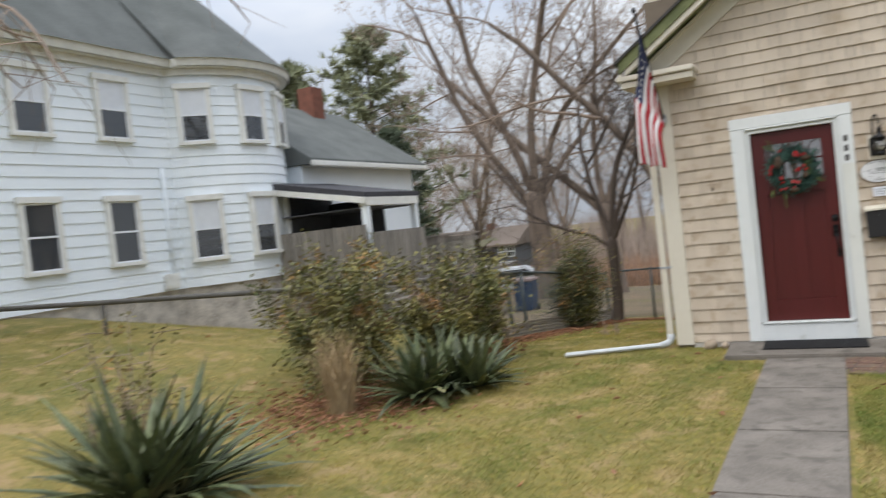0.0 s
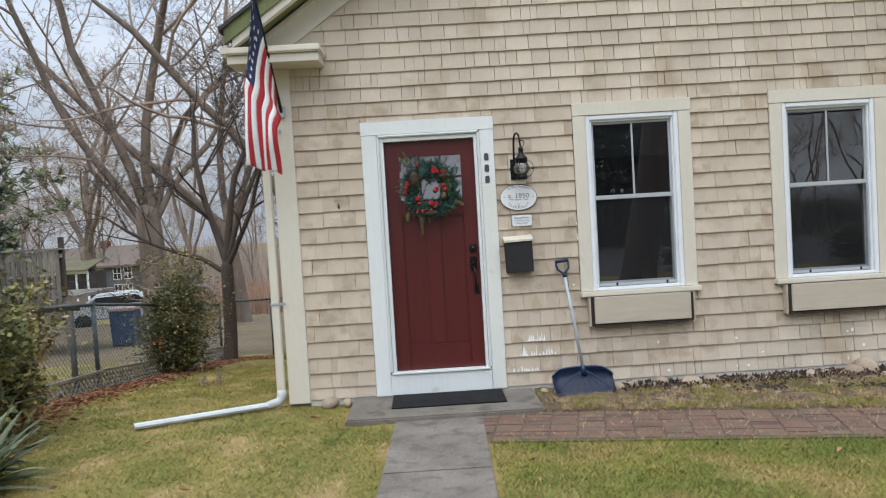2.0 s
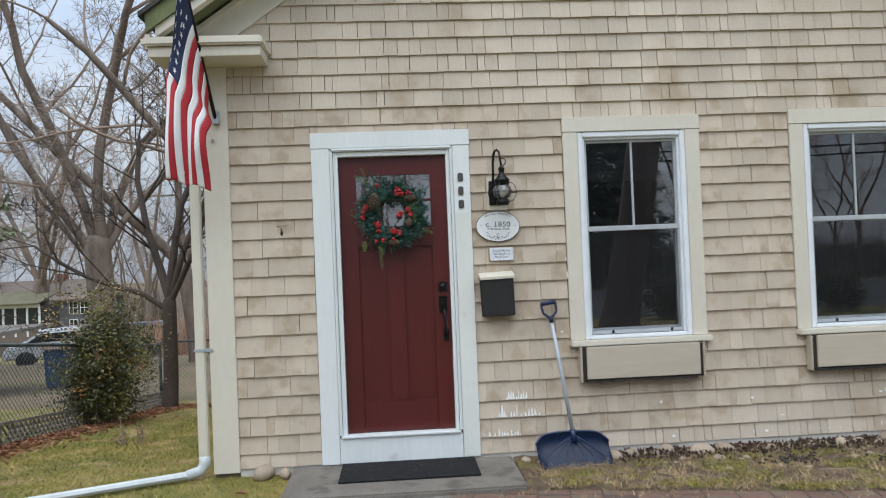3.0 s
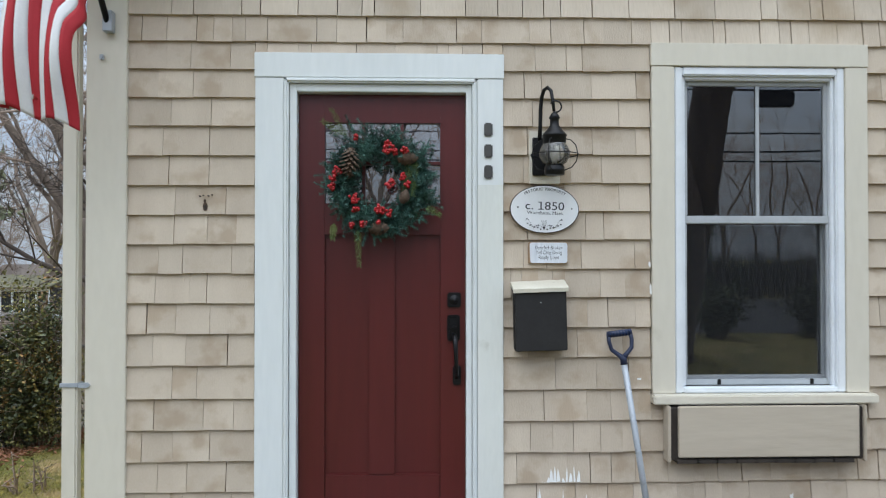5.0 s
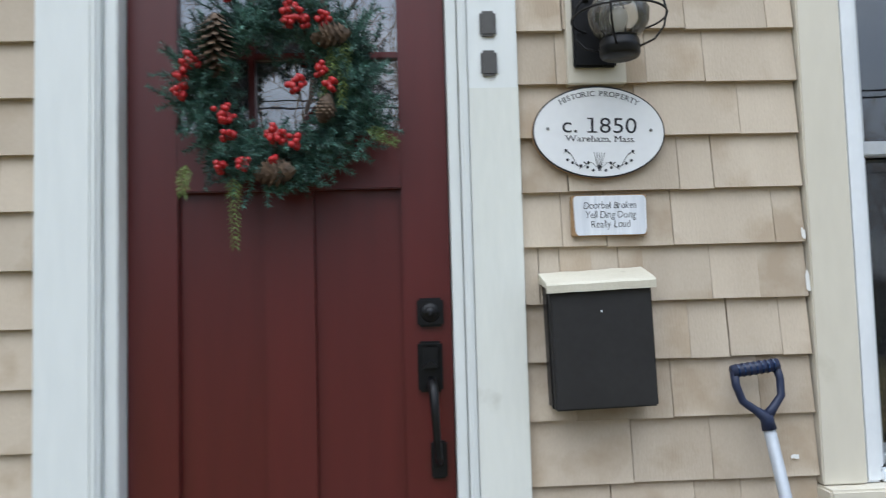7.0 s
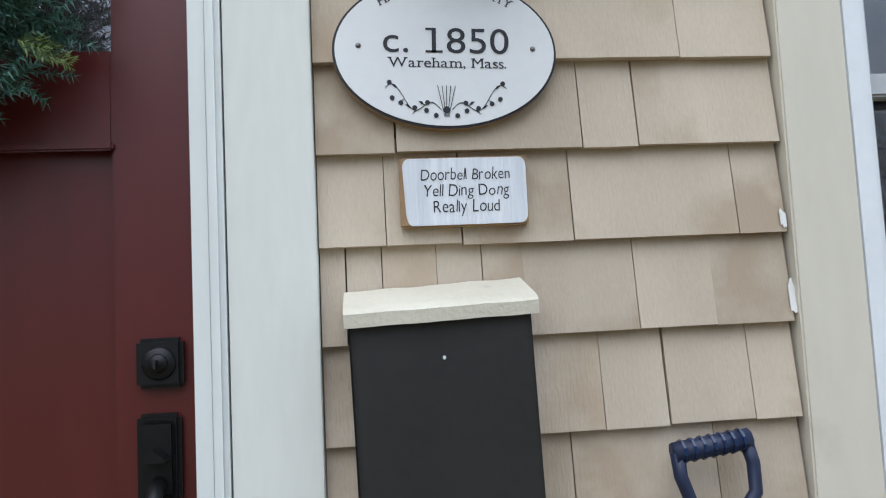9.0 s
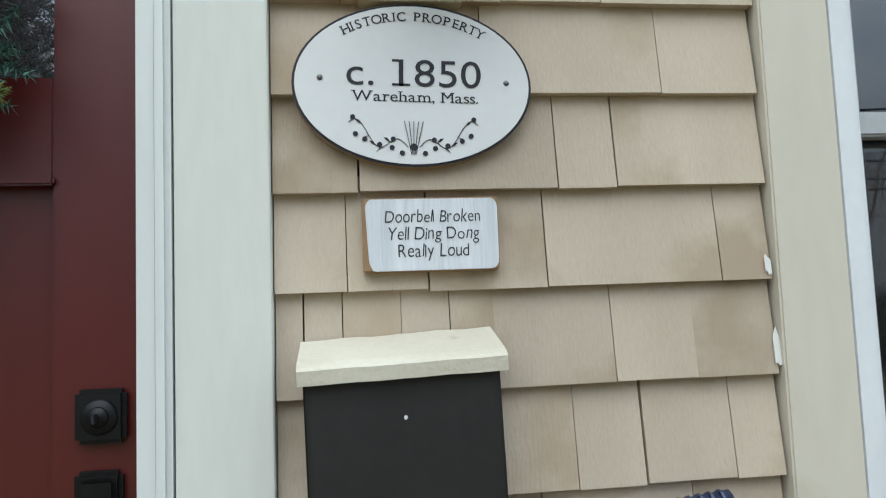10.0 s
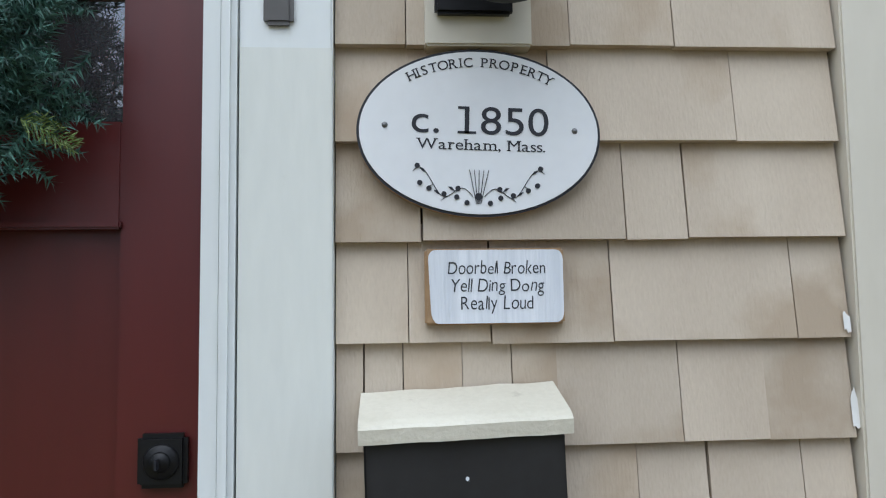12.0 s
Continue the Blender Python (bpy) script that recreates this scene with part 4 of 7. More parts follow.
def oval_sign():
    s = thing("oval_sign", "white oval house plaque with black lettering and berry sprig", "sign")
    cx, cz = 1.3775, 1.7765
    b = part("board", ellipse_plate(bmesh.new(), cx, cz, 0.1665, 0.1155, -0.034, -0.020), M_RAWWOOD, s, "thin board edge")
    part("rim", ellipse_plate(bmesh.new(), cx, cz, 0.1665, 0.1155, -0.0365, -0.0342), M_INK, s, "black painted rim")
    part("face", ellipse_plate(bmesh.new(), cx, cz, 0.1628, 0.1118, -0.0385, -0.0367), M_SIGN, s)
    y = -0.0392
    words = "HISTORIC PROPERTY"
    steps = [{"I": 0.55, " ": 0.62, "O": 1.12}.get(ch, 1.0) for ch in words]
    for i, ch in enumerate(words):
        if ch == " ":
            continue
        u = (sum(steps[:i]) + steps[i] / 2) / sum(steps) * 2 - 1
        a = math.pi / 2 - u * 0.735
        x, z = cx + 0.148 * math.cos(a), cz + 0.0035 + 0.0935 * math.sin(a)
        slope = math.atan2(0.0935 * math.cos(a), -0.148 * math.sin(a)) - math.pi
        letter(ch, M_INK, s, x + 0.0067 * math.sin(slope), y, z - 0.0067 * math.cos(slope), 0.0196, 0.0186, slope, 0.004, True, label="small black capital")
    line_of("c. 1850", M_INK, s, cx + 0.001, y, cz - 0.0025, 0.1865, 0.0400, 0.0, True, 0.10, label="large black figure")
    line_of("Wareham, Mass.", M_INK, s, cx + 0.002, y, cz - 0.0248, 0.176, 0.0156, 0.0, True, 0.035, label="small black letter")
    # ornament: fan of stalks with a garland of leaves and berries
    orn = bmesh.new()
    for k in range(-2, 3):
        tube(orn, [(cx + k * 0.0015, y, cz - 0.098), (cx + k * 0.0065, y, cz - 0.052)], 0.0006, 4)
    for sgn in (-1, 1):
        pts = [(cx + sgn * (0.008 + 0.078 * t), y, cz - 0.088 + 0.010 * math.sin(t * 9.0) + 0.034 * t * t) for t in [k / 16 for k in range(17)]]
        tube(orn, pts, 0.0006, 4)
        for k in range(3, 17, 2):
            p = pts[k]
            d = 0.006 * (1 if k % 4 == 1 else -1)
            prism(orn, [(p[0], p[2]), (p[0] + sgn * 0.004, p[2] + d * 0.7 + 0.0015), (p[0] + sgn * 0.009, p[2] + d), (p[0] + sgn * 0.005, p[2] + d * 0.3)], "y", y - 0.0004, y + 0.0006)
        for t, dz in ((0.10, -0.009), (0.26, 0.008), (0.28, -0.004), (0.50, -0.006), (0.76, -0.010), (0.92, -0.012), (0.97, 0.008)):
            ellipse_plate(orn, cx + sgn * (0.008 + 0.078 * t), cz - 0.088 + 0.034 * t * t + dz, 0.0036, 0.0036, y - 0.0006, y + 0.0006, 10)
    ellipse_plate(orn, cx, cz - 0.088, 0.005, 0.005, y - 0.0006, y + 0.0006, 12)
    part("ornament", orn, M_INK, s, "black drawing of a sprig and stalks")
    for x in (cx - 0.1285, cx + 0.1305):
        sc = part("screw", lathe(bmesh.new(), [(0.0001, 0.0022), (0.003, 0.002), (0.0042, 0.0)], sides=12), M_STEEL, s, smooth=True)
        sc.matrix_basis = pose(x, -0.0386, cz + 0.006, 90)
    s.matrix_basis = Matrix.Translation((cx, 0, cz)) @ Matrix.Rotation(radians(1.8), 4, "Y") @ Matrix.Translation((-cx, 0, -cz))


M_STEEL = mat("dull_steel", (0.20, 0.20, 0.20), rough=0.45, metal=0.9, bump=0.0)
oval_sign()


def ding_sign():
    s = thing("doorbell_sign", "small whitewashed wooden sign with hand-drawn lettering", "sign")
    x0, x1, z0, z1 = 1.301, 1.489, 1.517, 1.619
    part("board", boxed(x0, x1, -0.036, -0.018, z0, z1, bevel=0.003), M_RAWWOOD, s)
    n = []
    for a, (cx, cz) in enumerate(((x1 - 0.0115, z1 - 0.016), (x0 + 0.0135, z1 - 0.014), (x0 + 0.0165, z0 + 0.022), (x1 - 0.0120, z0 + 0.016))):
        rx, rz = ((0.0095, 0.0135), (0.0090, 0.0120), (0.0090, 0.0200), (0.0100, 0.0140))[a]
        for k in range(5):
            t = math.pi / 2 * (a + k / 4)
            n.append((cx + rx * math.cos(t), cz + rz * math.sin(t)))
    part("painted_face", prism(bmesh.new(), n, "y", -0.0385, -0.0362), M_SIGNWOOD, s, "rubbed white paint")
    hand = random.Random(12)
    for i, line in enumerate(("Doorbell Broken", "Yell Ding Dong", "Really Loud")):
        line_of(line, M_BRUSH, s, (x0 + x1) / 2 + 0.002, -0.039, 1.5845 - i * 0.0236, (0.131, 0.1265, 0.0966)[i], 0.0182, -0.005, False, 0.09, hand, "thin hand-drawn black letter")


ding_sign()


def mailbox():
    m = thing("wall_mailbox", "charcoal metal wall mailbox with cream painted lid", "mailbox")
    bm = bmesh.new()
    prism(bm, [(-0.018, 1.107), (-0.112, 1.107), (-0.112, 1.388), (-0.018, 1.405)], "x", 1.227, 1.470)
    bmesh.ops.bevel(bm, geom=list(bm.edges), offset=0.004, segments=2, affect="EDGES")
    part("body", bm, M_MAILBOX, m)
    part("side_seam", boxed(1.2235, 1.2265, -0.088, -0.083, 1.11, 1.39, bevel=0), M_BLACK, m)
    bm = bmesh.new()
    section = [(-0.018, 1.412), (-0.116, 1.396), (-0.119, 1.384), (-0.125, 1.384), (-0.1265, 1.402), (-0.123, 1.406), (-0.112, 1.411), (-0.018, 1.436)]
    cuts = []
    for i in range(15):
        x = 1.219 + (1.478 - 1.219) * i / 14
        sag = 0.0018 * noise.noise((i * 0.45, 2.0, 0)) - 0.003 * (1 - i / 14)
        cuts.append([bm.verts.new((x, u, v + sag * (1.4 if u > -0.08 else 0.7))) for u, v in section])
    for p, q in zip(cuts, cuts[1:]):
        for k in range(8):
            bm.faces.new((p[k], p[(k + 1) % 8], q[(k + 1) % 8], q[k]))
    bm.faces.new(cuts[0])
    bm.faces.new(cuts[-1][::-1])
    bmesh.ops.recalc_face_normals(bm, faces=bm.faces)
    part("lid", bm, M_LID, m, "cream painted sloping lid")
    part("rivet", boxed(1.346, 1.350, -0.115, -0.111, 1.332, 1.337, bevel=0.001), M_VINYL, m)
    m.matrix_basis = Matrix.Translation((1.345, 0, 1.26)) @ Matrix.Rotation(radians(-1.4), 4, "Y") @ Matrix.Translation((-1.345, 0, -1.26))


M_LID = mat("cream_lid_paint", (0.68, 0.64, 0.53), (0.60, 0.56, 0.455), 0.55, scale=9, fine=120, bump=0.45, spots=(0.40, 0.36, 0.28), spot_at=0.68, spot_scale=28)
mailbox()


def shovel():
    s = thing("snow_shovel", "navy plastic snow shovel with silver shaft leaning on the wall", "shovel")
    top, low = Vector((1.745, -0.075, 1.068)), Vector((1.845, -0.212, 0.222))
    part("shaft", tube(bmesh.new(), [low.lerp(top, -0.02), low.lerp(top, 0.5), top], 0.0145, 12), M_SILVER, s, "silver aluminium shaft", smooth=True)
    up = (top - low).normalized()
    sx = Vector((1, 0, 0.12)).normalized()
    pts = [top + up * a + sx * b for a, b in ((-0.03, 0), (0.0, 0), (0.018, -0.02), (0.045, -0.048), (0.085, -0.055), (0.118, -0.052))]
    pts2 = [top + up * a - sx * (b) for a, b in ((0.0, 0), (0.018, -0.02), (0.045, -0.048), (0.085, -0.055), (0.118, -0.052))]
    g = part("d_grip", tube(bmesh.new(), pts, [0.018, 0.017, 0.011, 0.010, 0.010, 0.011], 8), M_GRIP, s, "navy D-shaped grip", smooth=True)
    part("grip_arm", tube(bmesh.new(), pts2, [0.015, 0.011, 0.010, 0.010, 0.011], 8), M_GRIP, g, smooth=True)
    part("grip_bar", tube(bmesh.new(), [pts[-1] - sx * 0.006, pts2[-1] + sx * 0.006], 0.0155, 8), M_GRIP, g, "dark ribbed grip bar", smooth=True)
    for k in range(7):
        c = pts[-1].lerp(pts2[-1], (k + 0.5) / 7)
        part("grip_rib", tube(bmesh.new(), [c - sx * 0.002, c + sx * 0.002], 0.0172, 10), M_NAVY, g)
    part("socket", tube(bmesh.new(), [low.lerp(top, -0.06), low, low.lerp(top, 0.05)], [0.026, 0.024, 0.02], 10), M_NAVY, s, smooth=True)
    # scoop: a dished blade standing on its lip, with an arched top, curled sides and a fan of ridges
    def skin(u, v, out=0.0):
        edge = max(0.0, abs(u) - 0.80) / 0.20
        z = 0.012 + (0.236 - 0.018 * u * u - 0.055 * abs(u) ** 6) * (1 - v) ** 0.92
        y = -0.205 - 0.165 * v + 0.050 * math.sin(math.pi * v) - 0.045 * edge ** 1.5 * (1 - 0.4 * v)
        return Vector((1.828 + u * (0.268 - 0.006 * v) + 0.012 * v, y - out, z + out * 0.4))
    bm = bmesh.new()
    n, k = 28, 12
    rows = [[bm.verts.new(skin(i / n * 2 - 1, j / k)) for i in range(n + 1)] for j in range(k + 1)]
    for a, b in zip(rows, rows[1:]):
        for i in range(n):
            bm.faces.new((a[i], a[i + 1], b[i + 1], b[i]))
    bmesh.ops.solidify(bm, geom=list(bm.faces), thickness=0.006)
    part("scoop", bm, M_NAVY, s, "navy plastic scoop with arched rim", smooth=True)
    part("scoop_lip", tube(bmesh.new(), [skin(-1 + i / 10, 0.0) for i in range(21)], 0.009, 8), M_NAVY, s, smooth=True)
    part("wear_strip", tube(bmesh.new(), [skin(-0.97 + 1.94 * i / 8, 0.985, 0.004) for i in range(9)], 0.006, 6), M_NAVY, s, smooth=True)
    for u in (-0.80, -0.50, -0.24, 0.0, 0.24, 0.50, 0.80):
        part("rib", tube(bmesh.new(), [skin(0.06 + (u - 0.06) * t, 0.10 + 0.62 * t, 0.001) for t in (0.08, 0.3, 0.55, 0.8, 1.0)], [0.008, 0.007, 0.006, 0.005, 0.002], 6), M_NAVY, s, smooth=True)

shovel()


def downspout():
    d = thing("downspout", "cream downspout strapped to the corner with a white ground extension", "downspout")
    x, y = -0.858, -0.010
    bm = bmesh.new()
    box(bm, x - 0.036, x + 0.036, y - 0.028, y + 0.028, 0.16, 2.98, bevel=0.008)
    part("pipe", bm, M_CREAM, d)
    bm = bmesh.new()
    tube(bm, [(x, y, 0.17), (x, y, 0.115), (x - 0.03, y - 0.015, 0.065), (x - 0.12, y - 0.05, 0.045)], [0.042, 0.042, 0.040, 0.038], 10)
    part("elbow", bm, M_SPOUT, d, "white plastic elbow", smooth=True)
    bm = bmesh.new()
    tube(bm, [(x - 0.11, y - 0.045, 0.050), (-2.01, -0.47, 0.036)], 0.036, 8)
    for v in bm.verts:
        v.co.z = 0.046 + (v.co.z - 0.046) * 0.75
    part("extension", bm, M_SPOUT, d, "white ribbed ground extension")
    strap = part("strap", boxed(x - 0.042, x + 0.042, y - 0.034, y + 0.030, 0.938, 0.958, bevel=0.002), M_SILVER, d, "metal strap")
    part("strap_end", prism(bmesh.new(), [(x + 0.04, 0.936), (x + 0.085, 0.936), (x + 0.098, 0.948), (x + 0.085, 0.960), (x + 0.04, 0.960)], "y", -0.040, -0.033), M_SILVER, strap)


downspout()


# ---- flag ----
def flag():
    f = thing("house_flag", "striped cloth flag hanging limp from a short dark pole", "flag")
    part("bracket", boxed(-0.70, -0.655, -0.075, -0.032, 2.60, 2.70, bevel=0.004), M_SILVER, f, "white metal bracket")
    part("spare_eye", boxed(-0.722, -0.705, -0.05, -0.032, 2.475, 2.50, bevel=0.003), M_SILVER, f)
    foot, tip = Vector((-0.68, -0.06, 2.64)), Vector((-0.76, -0.74, 3.76))
    part("pole", tube(bmesh.new(), [foot, foot.lerp(tip, 0.5), tip], 0.014, 10), M_BLACK, f, "dark flag pole", smooth=True)
    part("finial", lathe(bmesh.new(), [(0.001, -0.03), (0.022, -0.02), (0.026, 0.0), (0.018, 0.025), (0.001, 0.035)], tip, 12), M_BLACK, f, smooth=True)
    # cloth hangs from the pole in folds; u runs along the hoist, v down the fly
    n, k = 39, 60
    def at(u, v):
        h = tip.lerp(foot, 0.05 + 0.80 * u)
        low = min(1.0, v * 2.2) ** 0.8
        if u > 0.36:
            bx, by = -0.900 + 0.250 * ((u - 0.36) / 0.64), -0.56 + 0.10 * ((u - 0.36) / 0.64)
        else:
            bx, by = -0.900 + 0.15 * ((0.36 - u) / 0.36), -0.54 + 0.10 * ((0.36 - u) / 0.36)
        fold = 0.022 * math.sin(u * 17 + 3.5 * v) * min(1, 0.3 + v)
        crease = 0.05 * math.exp(-((v - 0.36) / 0.09) ** 2) * (u - 0.3)
        x = h.x * (1 - low) + bx * low + fold * 0.3 + crease
        y = h.y * (1 - low) + by * low + fold - 0.025 * math.sin(v * 8 + u * 3)
        z = h.z + (2.085 + 0.10 * (1 - u) + 0.012 * math.sin(u * 17) - h.z) * v
        return (x, y, z)
    bms = {"red": bmesh.new(), "white": bmesh.new(), "blue": bmesh.new()}
    for i in range(n):
        for j in range(k):
            u, v = (i + 0.5) / n, (j + 0.5) / k
            stripe = int(u * 13)
            key = "blue" if u < 0.54 and v < 0.40 else ("red" if stripe % 2 == 0 else "white")
            b = bms[key]
            b.faces.new([b.verts.new(at(a / n, c / k)) for a, c in ((i, j), (i + 1, j), (i + 1, j + 1), (i, j + 1))])
    for key, m in (("red", M_FLAGRED), ("white", M_FLAGWHITE), ("blue", M_FLAGBLUE)):
        bmesh.ops.remove_doubles(bms[key], verts=bms[key].verts, dist=0.0002)
        bmesh.ops.solidify(bms[key], geom=list(bms[key].faces), thickness=0.002)
        cloth = part("stripes" if key != "blue" else "canton", bms[key], m, f, {"red": "red stripes", "white": "white stripes", "blue": "navy corner field"}[key], smooth=True)
    stars = bmesh.new()
    for i in range(4):
        for j in range(7):
            u, v = 0.07 + 0.125 * i, 0.05 + 0.052 * j
            c = Vector(at(u, v))
            du = (Vector(at(u + 0.02, v)) - c).normalized()
            dv = (Vector(at(u, v + 0.02)) - c).normalized()
            for side in (-1, 1):
                nrm = du.cross(dv).normalized() * 0.0042 * side
                vs = [stars.verts.new(c + nrm + (du * math.cos(a) + dv * math.sin(a)) * (0.021 if q % 2 == 0 else 0.009)) for q, a in ((q, math.pi * q / 5 - 1.57) for q in range(10))]
                stars.faces.new(vs if side > 0 else vs[::-1])
    part("stars", stars, M_FLAGWHITE, f, "small white stars")


flag()


# ---- wreath ----
def wreath():
    w = thing("door_wreath", "evergreen door wreath with pine cones and red berries", "wreath")
    rng = random.Random(5)
    cx, cz, y0, R = 0.586, 1.903, -0.012, 0.179
    verts, faces = [], []
    def needle(p, d, ln, wd):
        d = d.normalized()
        s = d.cross(Vector((rng.uniform(-1, 1), rng.uniform(-1, 1), rng.uniform(-1, 1)))).normalized() * wd
        k = len(verts)
        verts.extend([tuple(p - s), tuple(p + s), tuple(p + d * ln)])
        faces.append((k, k + 1, k + 2))
    for i in range(820):
        a = rng.uniform(0, 2 * math.pi)
        q = rng.uniform(0, 2 * math.pi)
        r = R + rng.gauss(0.0, 0.031)
        p = Vector((cx + r * math.cos(a), y0 - 0.030 + 0.028 * math.sin(q), cz + r * math.sin(a)))
        tang = Vector((-math.sin(a), 0, math.cos(a)))
        rad = Vector((math.cos(a), 0, math.sin(a)))
        d = (tang * rng.uniform(-0.7, 1.1) + rad * rng.gauss(0.15, 0.5) + Vector((0, -rng.uniform(0.0, 0.7), -0.15))).normalized()
        ln = rng.uniform(0.055, 0.090)
        side = d.orthogonal().normalized()
        for k in range(50):
            t = k / 49
            around = side.copy()
            around.rotate(Matrix.Rotation(k * 2.4, 3, d))
            needle(p + d * ln * t, d * 0.62 + around, 0.0215 * (1.1 - 0.45 * t), 0.0017)
        needle(p, d, ln, 0.0022)
    raw("foliage", verts, faces, M_WREATH, w, "dark blue-green needles")
    ring = [(cx + R * math.cos(a), y0 - 0.010, cz + R * math.sin(a)) for a in (2 * math.pi * k / 36 for k in range(37))]
    part("ring", tube(bmesh.new(), ring, 0.022, 8, False), M_DARKBARK, w)
    # berries
    bm = bmesh.new()
    bmesh.ops.create_icosphere(bm, subdivisions=2, radius=1)
    berry = mesh_of("berry", bm, M_BERRY, True)
    for bx, bz, count, spread in ((0.042, 0.158, 26, 0.032), (0.075, 0.135, 8, 0.014), (0.122, 0.140, 9, 0.018), (-0.195, 0.045, 13, 0.024), (-0.206, 0.018, 12, 0.022), (-0.212, -0.028, 10, 0.018), (0.112, 0.022, 12, 0.020), (0.055, -0.010, 14, 0.024),
                                  (0.140, -0.018, 8, 0.016), (-0.110, -0.082, 16, 0.026), (-0.105, -0.135, 9, 0.016), (0.010, -0.132, 20, 0.026), (-0.070, -0.200, 11, 0.018), (0.052, -0.150, 10, 0.018), (0.004, -0.188, 9, 0.017),
                                  (-0.100, 0.205, 6, 0.016), (-0.118, -0.206, 8, 0.017)):
        root, bm = (cx + bx, y0 - 0.060, cz + bz - 0.02), bmesh.new()
        places = []
        for i in range(round(count * 1.3)):
            a, q = rng.uniform(0, 6.283), spread * 0.92 * rng.random() ** 0.6
            places.append((cx + bx + q * math.cos(a), y0 - 0.096 + rng.uniform(-0.016, 0.016), cz + bz + q * math.sin(a)))
            tube(bm, [root, places[-1]], 0.0009, 3, False)
        cluster = part("berry_cluster", bm, M_DARKBARK, w, "cluster of glossy red berries on thin stems")
        for p in places:
            ob = new("berry", berry)
            ob.parent = cluster
            ob.matrix_basis = Matrix.Translation(p) @ Matrix.Scale(rng.uniform(0.0066, 0.0084), 4)
    # cones
    for px, pz, ang, ln, wd in ((-0.132, 0.080, 0.08, 0.140, 0.043), (0.136, 0.104, 1.5, 0.092, 0.027), (0.000, -0.222, 1.5, 0.098, 0.028), (0.122, -0.075, 0.3, 0.06, 0.022)):
        cv, cf = [], []
        for i in range(84):
            t = i / 84
            a = i * 2.4
            rr = wd * (0.35 + 1.5 * t * (1 - t) * 1.9) * (1 - 0.25 * t)
            z = ln * (0.5 - t)
            c, s = math.cos(a), math.sin(a)
            k = len(cv)
            for du, dr, dz in ((-0.005, 0.25, 0.010), (0.005, 0.25, 0.010), (0.0085, 1.05, 0.0), (0.0, 1.45, -0.003), (-0.0085, 1.05, 0.0)):
                cv.append((rr * dr * c - du * s, rr * dr * s + du * c, z + dz))
            cf.append((k, k + 1, k + 2, k + 3, k + 4))
        ob = raw("pine_cone", cv, cf, M_CONE, w, "open brown pine cone")
        ob.matrix_basis = Matrix.Translation((cx + px, y0 - 0.088, cz + pz)) @ Matrix.Rotation(ang, 4, "Y") @ Matrix.Rotation(0.35, 4, "X")
    # cedar sprays
    for px, pz, dx, dz, ln in ((-0.15, 0.205, -0.42, 0.85, 0.15), (-0.17, 0.215, -0.75, 0.6, 0.11), (-0.095, -0.235, 0.05, -1.0, 0.15), (0.175, 0.095, -0.08, -1.0, 0.15), (0.155, 0.085, -0.3, -1.0, 0.12), (0.22, -0.125, 0.9, -0.35, 0.07), (-0.205, -0.20, -0.1, -1.0, 0.06)):
        verts.clear(), faces.clear()
        d = Vector((dx, -0.12, dz)).normalized()
        p = Vector((cx + px, y0 - 0.085, cz + pz))
        s = d.cross(Vector((0, 1, 0))).normalized()
        for i in range(16):
            t = i / 15
            base = p + d * ln * t + Vector((0, 0, -0.01 * t * t))
            for sg in (-1, 1):
                bd = (d * 0.8 + s * sg * 0.75 + Vector((0, rng.uniform(-0.3, 0.2), 0))).normalized()
                bl = 0.023 * (1 - 0.55 * t)
                for q in range(6):
                    b = base + bd * bl * q / 5
                    needle(b, bd + s * rng.uniform(-1, 1) + d * rng.uniform(-0.2, 0.6), 0.010, 0.0011)
                needle(base, bd, bl, 0.0012)
        raw("cedar_sprig", list(verts), list(faces), M_CEDAR, w, "yellow-green cedar sprig")


wreath()


# ---- trees and plants ----
def seg_mesh(name, paths, material, parent, sides=5, label=""):
    """Tapered limbs: one continuous tube for each (points, radii)."""
    verts, faces = [], []
    for pts, rad in paths:
        n = sides if rad[0] > 0.02 else 3
        side, first = None, len(verts)
        for i, p in enumerate(pts):
            d = pts[min(i + 1, len(pts) - 1)] - pts[max(i - 1, 0)]
            if d.length < 1e-6:
                d = Vector((0, 0, 1))
            d.normalize()
            if side is None:
                side = d.orthogonal()
            side = side - d * side.dot(d)
            if side.length < 1e-6:
                side = d.orthogonal()
            side.normalize()
            b = d.cross(side)
            for k in range(n):
                t = 2 * math.pi * k / n
                verts.append(tuple(p + (side * math.cos(t) + b * math.sin(t)) * rad[i]))
        for i in range(len(pts) - 1):
            for k in range(n):
                j = (k + 1) % n
                u, v = first + i * n, first + (i + 1) * n
                faces.append((u + k, u + j, v + j, v + k))
    return raw(name, verts, faces, material, parent, label, smooth=True)


